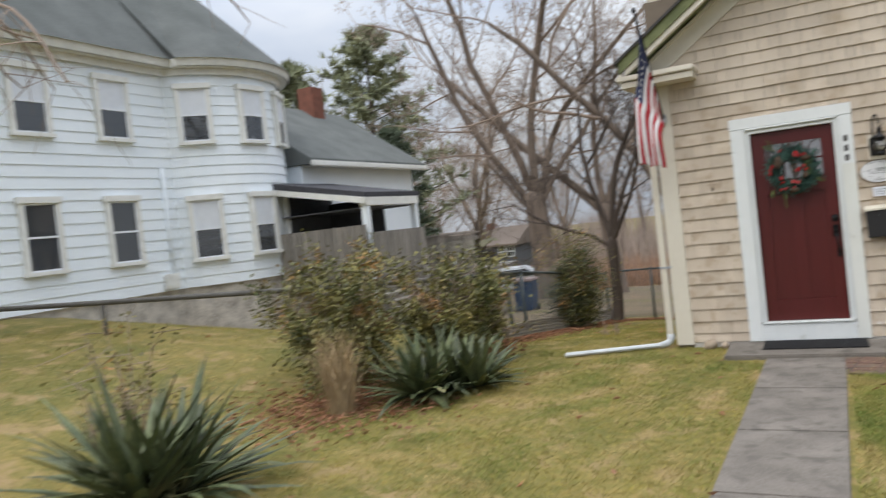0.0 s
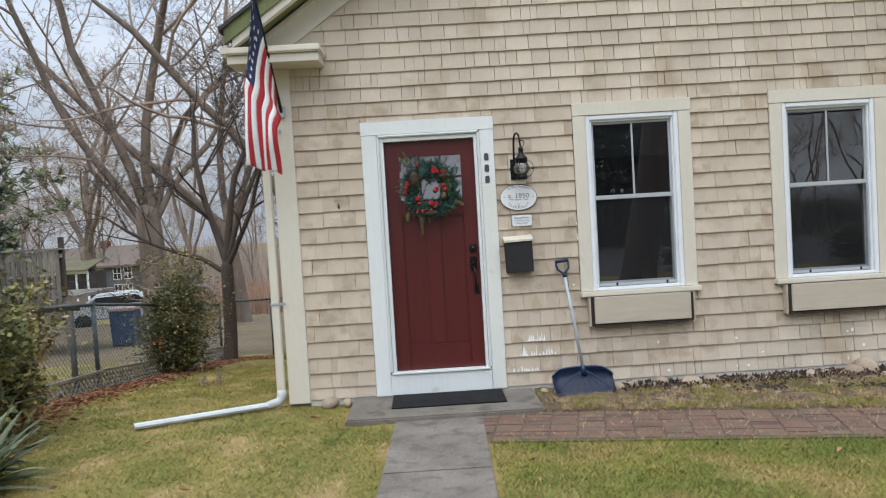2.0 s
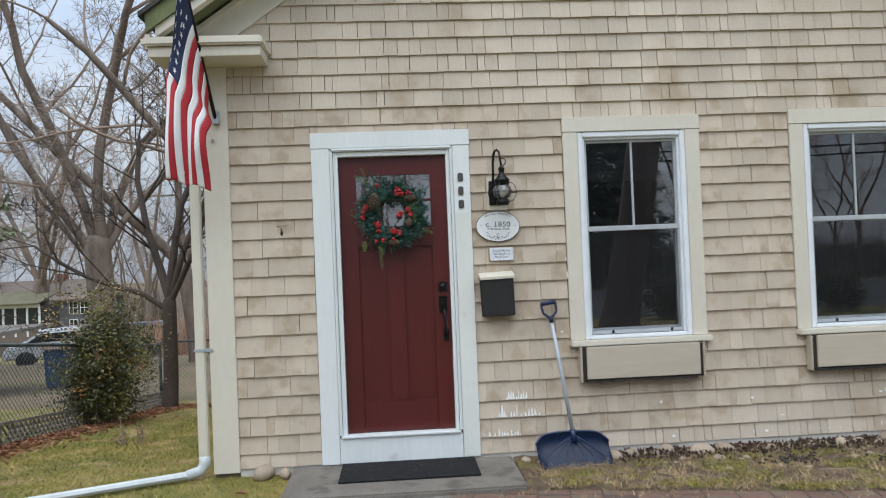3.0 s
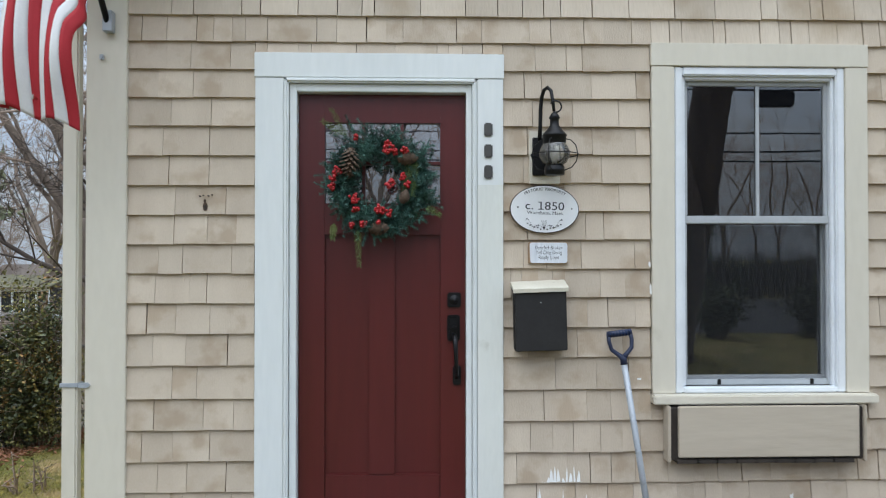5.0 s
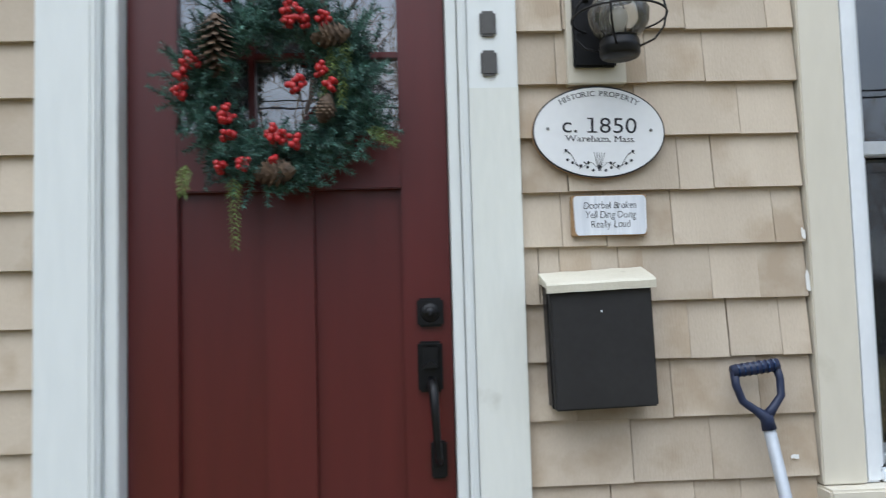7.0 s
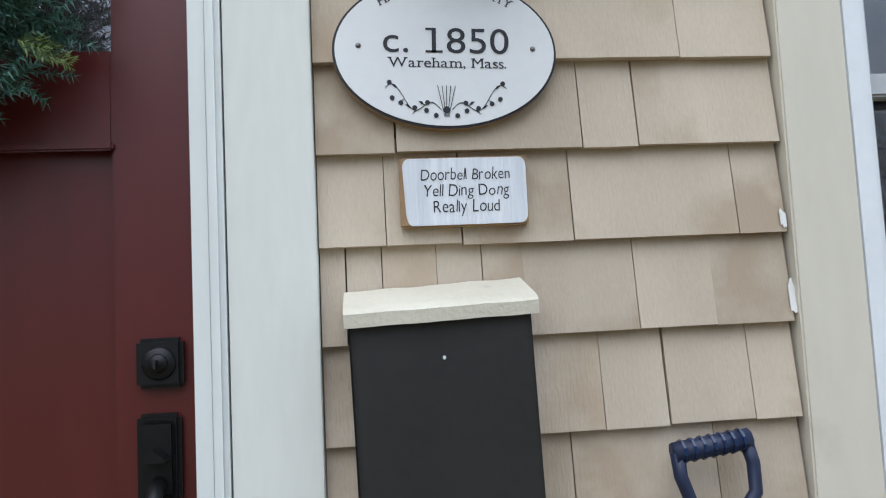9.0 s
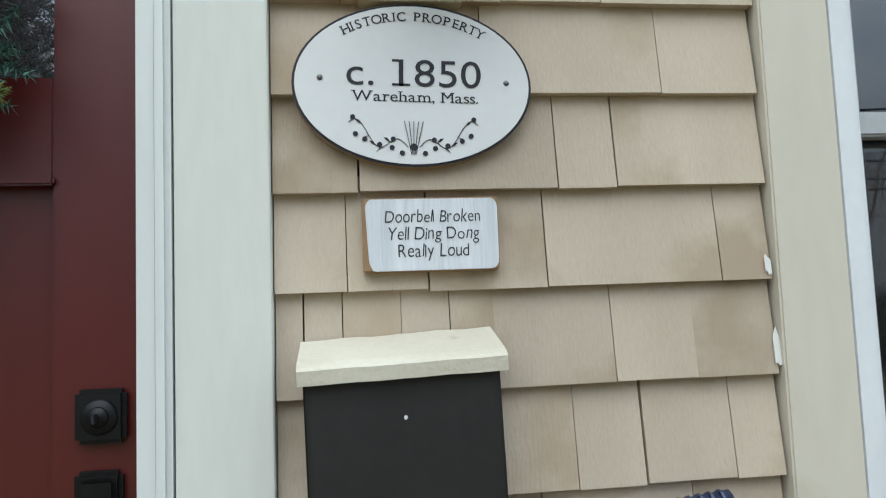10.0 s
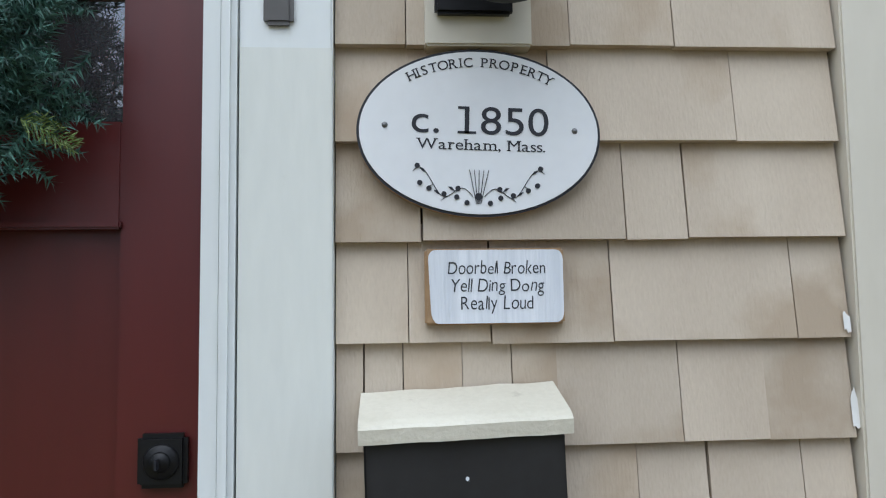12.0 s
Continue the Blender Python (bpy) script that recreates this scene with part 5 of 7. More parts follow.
def grow(rng, p, d, length, r, level, paths, wander=0.22, kids=5, up=0.10, shrink=0.62, min_r=0.004):
    """A limb that wanders, tapers and sends out side limbs."""
    n = max(3, min(7, int(length / 0.35)))
    step_len = length / n
    pts, rad = [p], [r]
    paths.append((pts, rad))
    for i in range(n):
        d = (d + Vector((rng.gauss(0, wander), rng.gauss(0, wander), rng.gauss(0, wander) + up)) * 0.55).normalized()
        p = p + d * step_len
        r = r * (1 - 0.60 / n)
        pts.append(p)
        rad.append(r if i < n - 1 else r * 0.6)
        if level > 0 and i >= 1:
            for _ in range(max(1, round(kids / (n - 1) + rng.uniform(-0.4, 0.4)))):
                side = d.orthogonal()
                side.rotate(Matrix.Rotation(rng.uniform(0, 6.283), 3, d))
                nd = (d * rng.uniform(0.55, 1.0) + side * rng.uniform(0.5, 0.95)).normalized()
                grow(rng, p, nd, length * shrink * rng.uniform(0.6, 1.1) * (1 - 0.25 * i / n), max(min_r, r * rng.uniform(0.34, 0.58)), level - 1, paths, wander, kids, up, shrink, min_r)


def bare_tree(seed, label, stems, level=4, kids=4, bark=None, twig=None, wander=0.2, up=0.08, shrink=0.62, min_r=0.005):
    """stems: (foot, way, length, radius); the first is the bole that carries the others."""
    t = thing("bare_tree", label, "tree")
    rng = random.Random(seed)
    foot, way, length, r = stems[0]
    foot, way = Vector(foot), Vector(way).normalized()
    bole = [(0, 1.35), (0.08, 1.08), (0.3, 0.98), (0.6, 0.92), (0.84, 0.9), (0.90, 0.80), (0.925, 0.5)]
    paths = [([foot + way * length * u + Vector((0.06 * math.sin(u * 5), 0.05 * math.sin(u * 4), 0)) * r * 2 for u, _ in bole], [r * k for _, k in bole])]
    for foot, way, length, r in stems[1:]:
        grow(rng, Vector(foot), Vector(way).normalized(), length, r, level, paths, wander, kids, up, shrink, min_r)
    cut = stems[1][3] * 0.45
    seg_mesh("trunk", [s for s in paths if s[1][0] > cut], bark or M_BARK, t, 9)
    seg_mesh("crown", [s for s in paths if s[1][0] <= cut], twig or M_TWIG, t, 4, "bare grey-brown twigs")
    return t


def put(t, x, y, turn=0.0, size=1.0, sink=0.1):
    t.matrix_basis = Matrix.Translation((x, y, gz(x, y) - sink)) @ Matrix.Rotation(turn, 4, "Z") @ Matrix.Scale(size, 4)
    return t


# old multi-stemmed tree behind the yards
old = bare_tree(11, "old many-stemmed leafless tree beyond the fence", [
    ((0, 0, 0), (0, 0, 1), 4.7, 0.45), ((-0.2, 0, 3.8), (-0.55, -0.1, 1), 8.5, 0.15), ((-0.1, 0.1, 4.2), (-0.20, 0.1, 1), 9.5, 0.17), ((0.1, -0.1, 4.2), (0.05, -0.1, 1), 10.0, 0.18),
    ((0.2, 0.1, 4.0), (0.30, 0.2, 1), 9.0, 0.15), ((0.2, -0.1, 3.8), (0.60, 0.2, 1), 7.5, 0.12), ((-0.2, -0.2, 3.5), (-0.9, 0.2, 0.9), 6.0, 0.08)], level=4, kids=7, wander=0.24, up=0.08, shrink=0.50, min_r=0.008)
put(old, -8.75, 18.3, 0.35)
put(copy_thing(old, Matrix()), -25.2, 49.6, 2.2, 1.3)
put(bare_tree(14, "big leafless tree with a heavy leaning limb beyond the fence", [
    ((0, 0, 0), (-0.1, 0, 1), 4.0, 0.27), ((-0.3, 0, 3.3), (-0.95, 0.1, 1), 9.5, 0.20), ((-0.3, 0, 3.5), (-0.15, 0.1, 1), 9.5, 0.14), ((-0.3, 0.1, 3.4), (0.35, 0, 1), 8.5, 0.13)], level=4, kids=7, wander=0.22, up=0.08, shrink=0.50, min_r=0.008), -6.2, 19.8, 0.3)
put(bare_tree(12, "tall leafless tree rising behind the cottage", [
    ((0, 0, 0), (0, 0, 1), 3.4, 0.28), ((0, 0, 3.0), (-0.35, 0, 1), 9.0, 0.17), ((0.05, 0, 3.1), (0.2, 0.1, 1), 10.0, 0.17), ((0, 0.1, 2.6), (0.7, 0, 0.9), 7.0, 0.13)], level=4, kids=7, wander=0.24, up=0.08, shrink=0.52, min_r=0.008), -3.4, 17.0, 0.6)
# young yard tree by the corner of the fence
put(bare_tree(21, "young leafless tree with dark trunk beside the fence", [
    ((0, 0, 0), (0.04, 0, 1), 1.80, 0.105), ((0.05, 0, 1.65), (-0.42, 0.0, 1), 2.5, 0.062), ((0.05, 0, 1.7), (0.05, 0.05, 1), 3.0, 0.060), ((0.05, 0, 1.62), (0.55, -0.1, 0.9), 2.2, 0.052),
    ((0.0, 0, 1.5), (-0.9, -0.25, 0.75), 2.0, 0.042), ((0.05, 0, 1.55), (0.25, -0.5, 0.9), 2.1, 0.045)], level=3, kids=8, bark=M_DARKBARK, twig=M_DARKBARK, wander=0.24, min_r=0.0038), -3.11, 6.52, 0.0, 1.14)
# limb of a tree standing outside the yard
put(bare_tree(33, "leafless street tree with limbs drooping over the yard", [
    ((0, 0, 0), (0, 0, 1), 5.5, 0.30), ((0, 0, 4.4), (0.9, 0.75, 0.40), 4.3, 0.11), ((0, 0, 4.9), (0.9, 1.3, 0.38), 4.6, 0.10), ((0, 0, 5.2), (0.2, 0.3, 1), 4, 0.16), ((0, 0, 4.8), (-0.7, -0.3, 1), 4, 0.14)],
    level=2, kids=4, wander=0.2, up=-0.10), -9.6, -5.0)

# wood behind the yards: a few trees built once and repeated
wood = [bare_tree(40 + i, "slender leafless tree of the wood behind the yards", [((0, 0, 0), (0, 0, 1), 4.0, 0.13), ((0, 0, 3.0), (rx * 0.7, 0.1, 1), 8.0, 0.095), ((0, 0, 3.4), (-rx * 0.6, -0.15, 1), 7.5, 0.085), ((0, 0, 2.4), (0.2, rx * 0.6, 1.0), 6.5, 0.065)],
                  level=3, kids=5, wander=0.26, min_r=0.012) for i, rx in enumerate((0.3, 0.55, -0.4))]
rng = random.Random(3)
spots = []
for i in range(60):
    a = radians(rng.uniform(-2, 62))
    dist = rng.uniform(52, 96)
    if 17.5 < math.degrees(a) < 29 and dist < 86:
        dist = 88 + 10 * rng.random()
    spots.append((0.7 - dist * math.sin(a), -8.8 + dist * math.cos(a)))
for i in range(18):
    spots.append((rng.uniform(-26, 44), rng.uniform(-72, -44)))
for i, (x, y) in enumerate(spots):
    src = wood[i % 3]
    ob = src if i < 3 else copy_thing(src, Matrix())
    ob["group"] = "trees of the wood"
    put(ob, x, y, rng.uniform(0, 6.28), rng.uniform(0.9, 1.45) if y > 0 else rng.uniform(0.7, 1.1))
near = [(22, -27, 0.8), (12, -34, 0.7), (-8, -25, 0.9), (-1, -29, 1.1), (19, -24, 0.55), (-15, -28, 1.1), (2.6, -16.5, 0.8), (-2.8, -20.0, 1.1), (15.5, -22.5, 0.5)]
for x, y, s in near:
    put(copy_thing(wood[0], Matrix()), x, y, x, s)

# distant undergrowth: reddish-brown scrub along the back
def scrub(name, label, count, area, height, material, size, seed):
    r = np.random.default_rng(seed)
    verts, faces = [], []
    for _ in range(count):
        x, y = r.uniform(area[0], area[1]), r.uniform(area[2], area[3])
        if y > 50 and y < 82 and 0.29 < -x / (y + 7) < 0.56:
            y = r.uniform(84, 96)
        h = height * r.uniform(0.3, 1.0)
        a, l = r.uniform(0, 6.283), r.uniform(-0.3, 0.3)
        z = gz(x, y)
        w = size
        k = len(verts)
        verts += [(x - w * math.cos(a), y - w * math.sin(a), z), (x + w * math.cos(a), y + w * math.sin(a), z), (x + l * h, y + l * h * math.sin(a), z + h)]
        faces.append((k, k + 1, k + 2))
    return tagged(raw(name, verts, faces, material), label, "undergrowth", kind="stuff")


M_SCRUB = mat("russet_scrub", (0.44, 0.26, 0.17), (0.28, 0.19, 0.14), 0.9, scale=0.5, bump=0.0, vary=0.35, island=True)
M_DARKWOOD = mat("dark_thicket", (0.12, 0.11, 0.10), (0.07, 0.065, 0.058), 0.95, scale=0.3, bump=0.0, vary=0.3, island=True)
# far wood paler than the thicket: distance haze put into its colour
M_FARWOOD = mat("hazed_brown_wood", (0.44, 0.355, 0.305), (0.27, 0.215, 0.185), 0.95, scale=0.3, bump=0.0, vary=0.3, island=True)
scrub("russet_scrub", "russet winter scrub beyond the back fences", 7500, (-14, 10, 27, 44), 2.2, M_SCRUB, 0.03, 1)
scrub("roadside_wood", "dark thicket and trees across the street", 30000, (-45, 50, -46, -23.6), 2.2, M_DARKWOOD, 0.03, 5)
scrub("far_wood", "far brown leafless wood, paled as by haze, closing the view", 24000, (-95, 40, 58, 95), 7.6, M_FARWOOD, 0.05, 2)


def evergreen(name, label, height, width, trunk_r, count, material, seed, bare=0.12, droop=0.0, tuft=0.30):
    """Trunk, whorled limbs and many tufts of needles with gaps between."""
    t = thing(name, label, "tree")
    r = random.Random(seed)
    segs = [([Vector((0.05 * math.sin(i), 0.04 * math.cos(i), height * i / 8)) for i in range(9)], [trunk_r * (1 - i / 8.4) for i in range(9)])]
    verts, faces = [], []
    limbs = count // 32
    for i in range(limbs):
        f = bare + (1 - bare) * (i / limbs) ** 0.9
        a = i * 2.4 + r.uniform(-0.4, 0.4)
        ln = width * (1 - f) ** 0.62 * r.uniform(0.55, 1.12) + 0.2
        p = Vector((0, 0, height * f))
        d = Vector((math.cos(a), math.sin(a), 0.30 - droop))
        q = p + d * ln
        segs.append(([p, q], [0.05 * (1 - f) + 0.012, 0.008]))
        for k in range(32):
            u = r.uniform(0.25, 1.05)
            c = p + d * ln * u + Vector((r.gauss(0, 0.16), r.gauss(0, 0.16), r.gauss(0.05, 0.08))) * (0.4 + ln * 0.22)
            w = Vector((r.uniform(-1, 1), r.uniform(-1, 1), r.uniform(-0.3, 0.9))).normalized()
            for _ in range(5):
                e = (w + Vector((r.uniform(-1, 1), r.uniform(-1, 1), r.uniform(-1, 1))) * 0.75).normalized()
                s = e.orthogonal().normalized() * tuft * 0.10
                n = len(verts)
                verts.extend([tuple(c - s), tuple(c + s), tuple(c + e * tuft * r.uniform(0.7, 1.2))])
                faces.append((n, n + 1, n + 2))
    seg_mesh("trunk", segs, M_DARKBARK, t, 7)
    raw("crown", verts, faces, material, t, "tufts of green needles")
    return t


put(evergreen("pine_tree", "tall bluish pine behind the white house", 13.0, 6.2, 0.28, 2000, M_PINE, 4, bare=0.22, tuft=0.50), -17.2, 20.8)
put(evergreen("pine_tree", "tall bluish pine behind the white house", 11.5, 5.0, 0.25, 2400, M_PINE, 8, bare=0.26, tuft=0.50), -20.5, 19.0)
put(evergreen("spruce_tree", "dark drooping spruce behind the porch", 7.4, 2.0, 0.16, 2600, M_SPRUCE, 5, bare=0.05, droop=0.32, tuft=0.34), -14.3, 17.3)


def leafy(name, label, centre, size, count, material, leaf, seed, stems=14, holes=0.0, category="shrub"):
    """Shrub: thin stems and many separate small leaves, denser outside, with an uneven outline."""
    t = thing(name, label, category)
    r = random.Random(seed)
    cx, cy = centre
    base = gz(cx, cy)
    segs, tips = [], []
    for i in range(stems):
        a = r.uniform(0, 6.283)
        q = Vector((cx + math.cos(a) * size[0] * r.uniform(0.2, 0.95), cy + math.sin(a) * size[1] * r.uniform(0.2, 0.95), base + size[2] * r.uniform(0.22, 1.08)))
        p = Vector((cx + 0.12 * math.cos(a), cy + 0.12 * math.sin(a), base - 0.03))
        m = p.lerp(q, 0.5) + Vector((0, 0, size[2] * 0.12))
        segs.append(([p, m, q], [0.012, 0.008, 0.003]))
        for k in range(5):
            u = 0.25 + 0.75 * k / 4
            c = p.lerp(m, u * 2) if u < 0.5 else m.lerp(q, u * 2 - 1)
            e = c + Vector((r.uniform(-1, 1), r.uniform(-1, 1), r.uniform(-0.5, 0.9))) * 0.30 * max(size)
            e.z = max(e.z, base + 0.05)
            segs.append(([c, e], [0.005, 0.002]))
            tips.append((c, e))
    verts, faces = [], []
    for i in range(count):
        c, e = r.choice(tips)
        p = c.lerp(e, r.uniform(0.1, 1.05)) + Vector((r.gauss(0, 1), r.gauss(0, 1), r.gauss(0, 1))) * 0.055 * max(size)
        if p.z < base + 0.02 or noise.noise(p * 2.6) < holes - 0.45:
            continue
        d = Vector((r.uniform(-1, 1), r.uniform(-1, 1), r.uniform(-0.6, 0.8))).normalized()
        s = d.cross(Vector((r.uniform(-1, 1), r.uniform(-1, 1), r.uniform(-1, 1)))).normalized() * leaf * 0.28
        l = leaf * r.uniform(0.6, 1.2)
        k = len(verts)
        verts.extend([tuple(p), tuple(p + d * l * 0.5 + s), tuple(p + d * l), tuple(p + d * l * 0.5 - s)])
        faces.append((k, k + 1, k + 2, k + 3))
    seg_mesh("branchwork", segs, M_TWIG, t, 4)
    raw("leaves", verts, faces, material, t)
    return t


leafy("overgrown_shrub", "overgrown olive shrub with rusty leaves at the border", (-4.25, -1.9), (0.90, 0.85, 1.26), 22000, M_SHRUB, 0.062, 2, 40, 0.36)
leafy("overgrown_shrub", "overgrown olive shrub with rusty leaves at the border", (-3.35, -0.75), (0.90, 0.85, 1.28), 22000, M_SHRUB, 0.062, 3, 40, 0.36)
leafy("overgrown_shrub", "overgrown olive shrub with rusty leaves at the border", (-4.9, -0.8), (0.75, 0.75, 1.35), 10000, M_SHRUB, 0.062, 6, 24, 0.30)
leafy("evergreen_bush", "dark upright evergreen bush growing through the fence", (-3.28, 4.1), (0.26, 0.28, 1.22), 12000, M_BOX, 0.052, 4, 30, 0.12)
leafy("climbing_shrub", "pale straggling shrub above the evergreen bush", (-3.18, 4.2), (0.40, 0.38, 1.68), 9000, M_SHRUB, 0.045, 9, 38, 0.12)
leafy("bare_shrub", "thin half-bare shrub with few yellow leaves", (-5.0, -4.1), (0.5, 0.5, 1.15), 420, M_SHRUB, 0.055, 7, 12, -0.2)
leafy("bare_shrub", "thin half-bare shrub with few yellow leaves", (-4.6, -4.7), (0.4, 0.4, 0.7), 300, M_SHRUB, 0.05, 17, 10, -0.2)
leafy("bare_shrub", "sparse twiggy bush by the side lawn", (-2.05, 1.97), (0.25, 0.25, 0.26), 60, M_SHRUB, 0.03, 27, 9, -0.3)
leafy("far_bush", "dark rounded bush in the yard beyond the fence", (-8.1, 19.2), (1.0, 0.8, 1.3), 2500, M_BOX, 0.10, 37, 14, -0.3)


def yucca(centre, count, length, seed, label):
    """Rosettes of stiff folded sword leaves."""
    t = thing("yucca", label, "yucca")
    r = random.Random(seed)
    cx, cy = centre
    base = gz(cx, cy)
    for c in range(3):
        ox, oy = cx + r.uniform(-0.28, 0.28), cy + r.uniform(-0.28, 0.28)
        for i in range(count // 3):
            verts, faces = [], []
            a = r.uniform(0, 6.283)
            tilt = r.uniform(0.05, 1.0) ** 0.62 * 1.5
            ln = length * r.uniform(0.65, 1.1)
            w = 0.036 * r.uniform(0.8, 1.2)
            out = Vector((math.cos(a), math.sin(a), 0))
            side = Vector((-math.sin(a), math.cos(a), 0))
            k = len(verts)
            bend = r.uniform(0.0, 0.95) ** 1.5 * (tilt / 1.2)
            p = Vector((ox, oy, base + 0.05)) + out * 0.04
            for j in range(6):
                u = j / 5
                th = tilt + bend * u * u
                wid = w * (0.7 + 0.9 * u * (1 - u) * 1.6) * (1 - u ** 4) + 0.001
                nrm = Vector((0, 0, math.sin(th))) - out * math.cos(th)
                verts.extend([tuple(p - side * wid + nrm * wid * 0.35), tuple(p), tuple(p + side * wid + nrm * wid * 0.35)])
                p = p + (out * math.sin(th) + Vector((0, 0, math.cos(th)))) * ln / 5
                p.z = max(p.z, base + 0.02)
            for j in range(5):
                b = k + j * 3
                faces += [(b, b + 1, b + 4, b + 3), (b + 1, b + 2, b + 5, b + 4)]
            raw("leaf", verts, faces, M_YUCCA, t)
    return t


yucca((-3.52, -5.42), 210, 0.95, 1, "clump of dark sword-leaved yucca at the lawn edge")
yucca((-2.95, -2.25), 150, 0.75, 2, "clump of dark sword-leaved yucca before the shrubs")
yucca((-2.62, -1.75), 90, 0.65, 3, "clump of dark sword-leaved yucca before the shrubs")


def straw_clump():
    t = thing("ornamental_grass", "upright clump of dead straw-coloured ornamental grass", "grass clump")
    r = random.Random(8)
    verts, faces = [], []
    cx, cy = -3.52, -2.92
    for i in range(300):
        a, q = r.uniform(0, 6.283), r.uniform(0, 0.15)
        p = Vector((cx + q * math.cos(a), cy + q * math.sin(a), 0))
        d = Vector((math.cos(a) * 0.16 + r.gauss(0, 0.10), math.sin(a) * 0.16 + r.gauss(0, 0.10), 1))
        h = r.uniform(0.4, 0.95)
        s = Vector((-math.sin(a), math.cos(a), 0)) * 0.004
        k = len(verts)
        m = p + d * h * 0.6
        e = p + d * h + Vector((r.gauss(0, 0.10), r.gauss(0, 0.10), -0.05 * r.random()))
        verts.extend([tuple(p - s), tuple(p + s), tuple(m + s), tuple(m - s), tuple(e)])
        faces += [(k, k + 1, k + 2, k + 3), (k + 3, k + 2, k + 4)]
    raw("stalks", verts, faces, M_STRAW, t)


straw_clump()


def litter(name, label, count, where, seed, size=0.036, lift=0.0, material=None):
    """Curled dead leaves lying on the ground."""
    r = random.Random(seed)
    verts, faces = [], []
    for i in range(count):
        x, y = where(r)
        a = r.uniform(0, 6.283)
        l, w = size * r.uniform(0.6, 1.2), size * 0.35 * r.uniform(0.7, 1.2)
        z = gz(x, y) + lift + r.uniform(0.008, 0.03)
        k = len(verts)
        c, s = math.cos(a), math.sin(a)
        for u, v, h in ((-l, 0, r.uniform(0, 0.02)), (0, -w, r.uniform(0.005, 0.03)), (l, 0, r.uniform(0, 0.025)), (0, w, r.uniform(0.005, 0.03)), (0, 0, 0)):
            verts.append((x + u * c - v * s, y + u * s + v * c, z + h))
        faces += [(k, k + 1, k + 4), (k + 1, k + 2, k + 4), (k + 2, k + 3, k + 4), (k + 3, k, k + 4)]
    return tagged(raw(name, verts, faces, material or M_LEAFLIT), label, "fallen leaves", kind="stuff")


litter("border_leaves", "russet dead leaves heaped under the shrubs", 1900, lambda r: (r.gauss(-3.75, 0.55), r.gauss(-2.6, 0.65)), 1)
litter("fence_leaves", "russet dead leaves drifted along the fence", 3600, lambda r: (-3.38 + abs(r.gauss(0, 0.24)), r.uniform(-1.2, 7.0)), 2)
litter("back_fence_leaves", "russet dead leaves drifted along the back fence", 1500, lambda r: (r.uniform(-3.4, -0.8), 6.9 - abs(r.gauss(0, 0.3))), 3)
litter("lawn_leaves", "a few dead leaves scattered over the lawn", 110, lambda r: (r.uniform(-3, 5), r.uniform(-7, 5)), 4, 0.045)

litter("mulch_chips", "dark wet mulch and leaf scraps behind the stones", 1600, lambda r: (r.uniform(2.15, 5.4), -0.08 - abs(r.gauss(0, 0.14))), 5, 0.012, 0.026, M_MULCH)


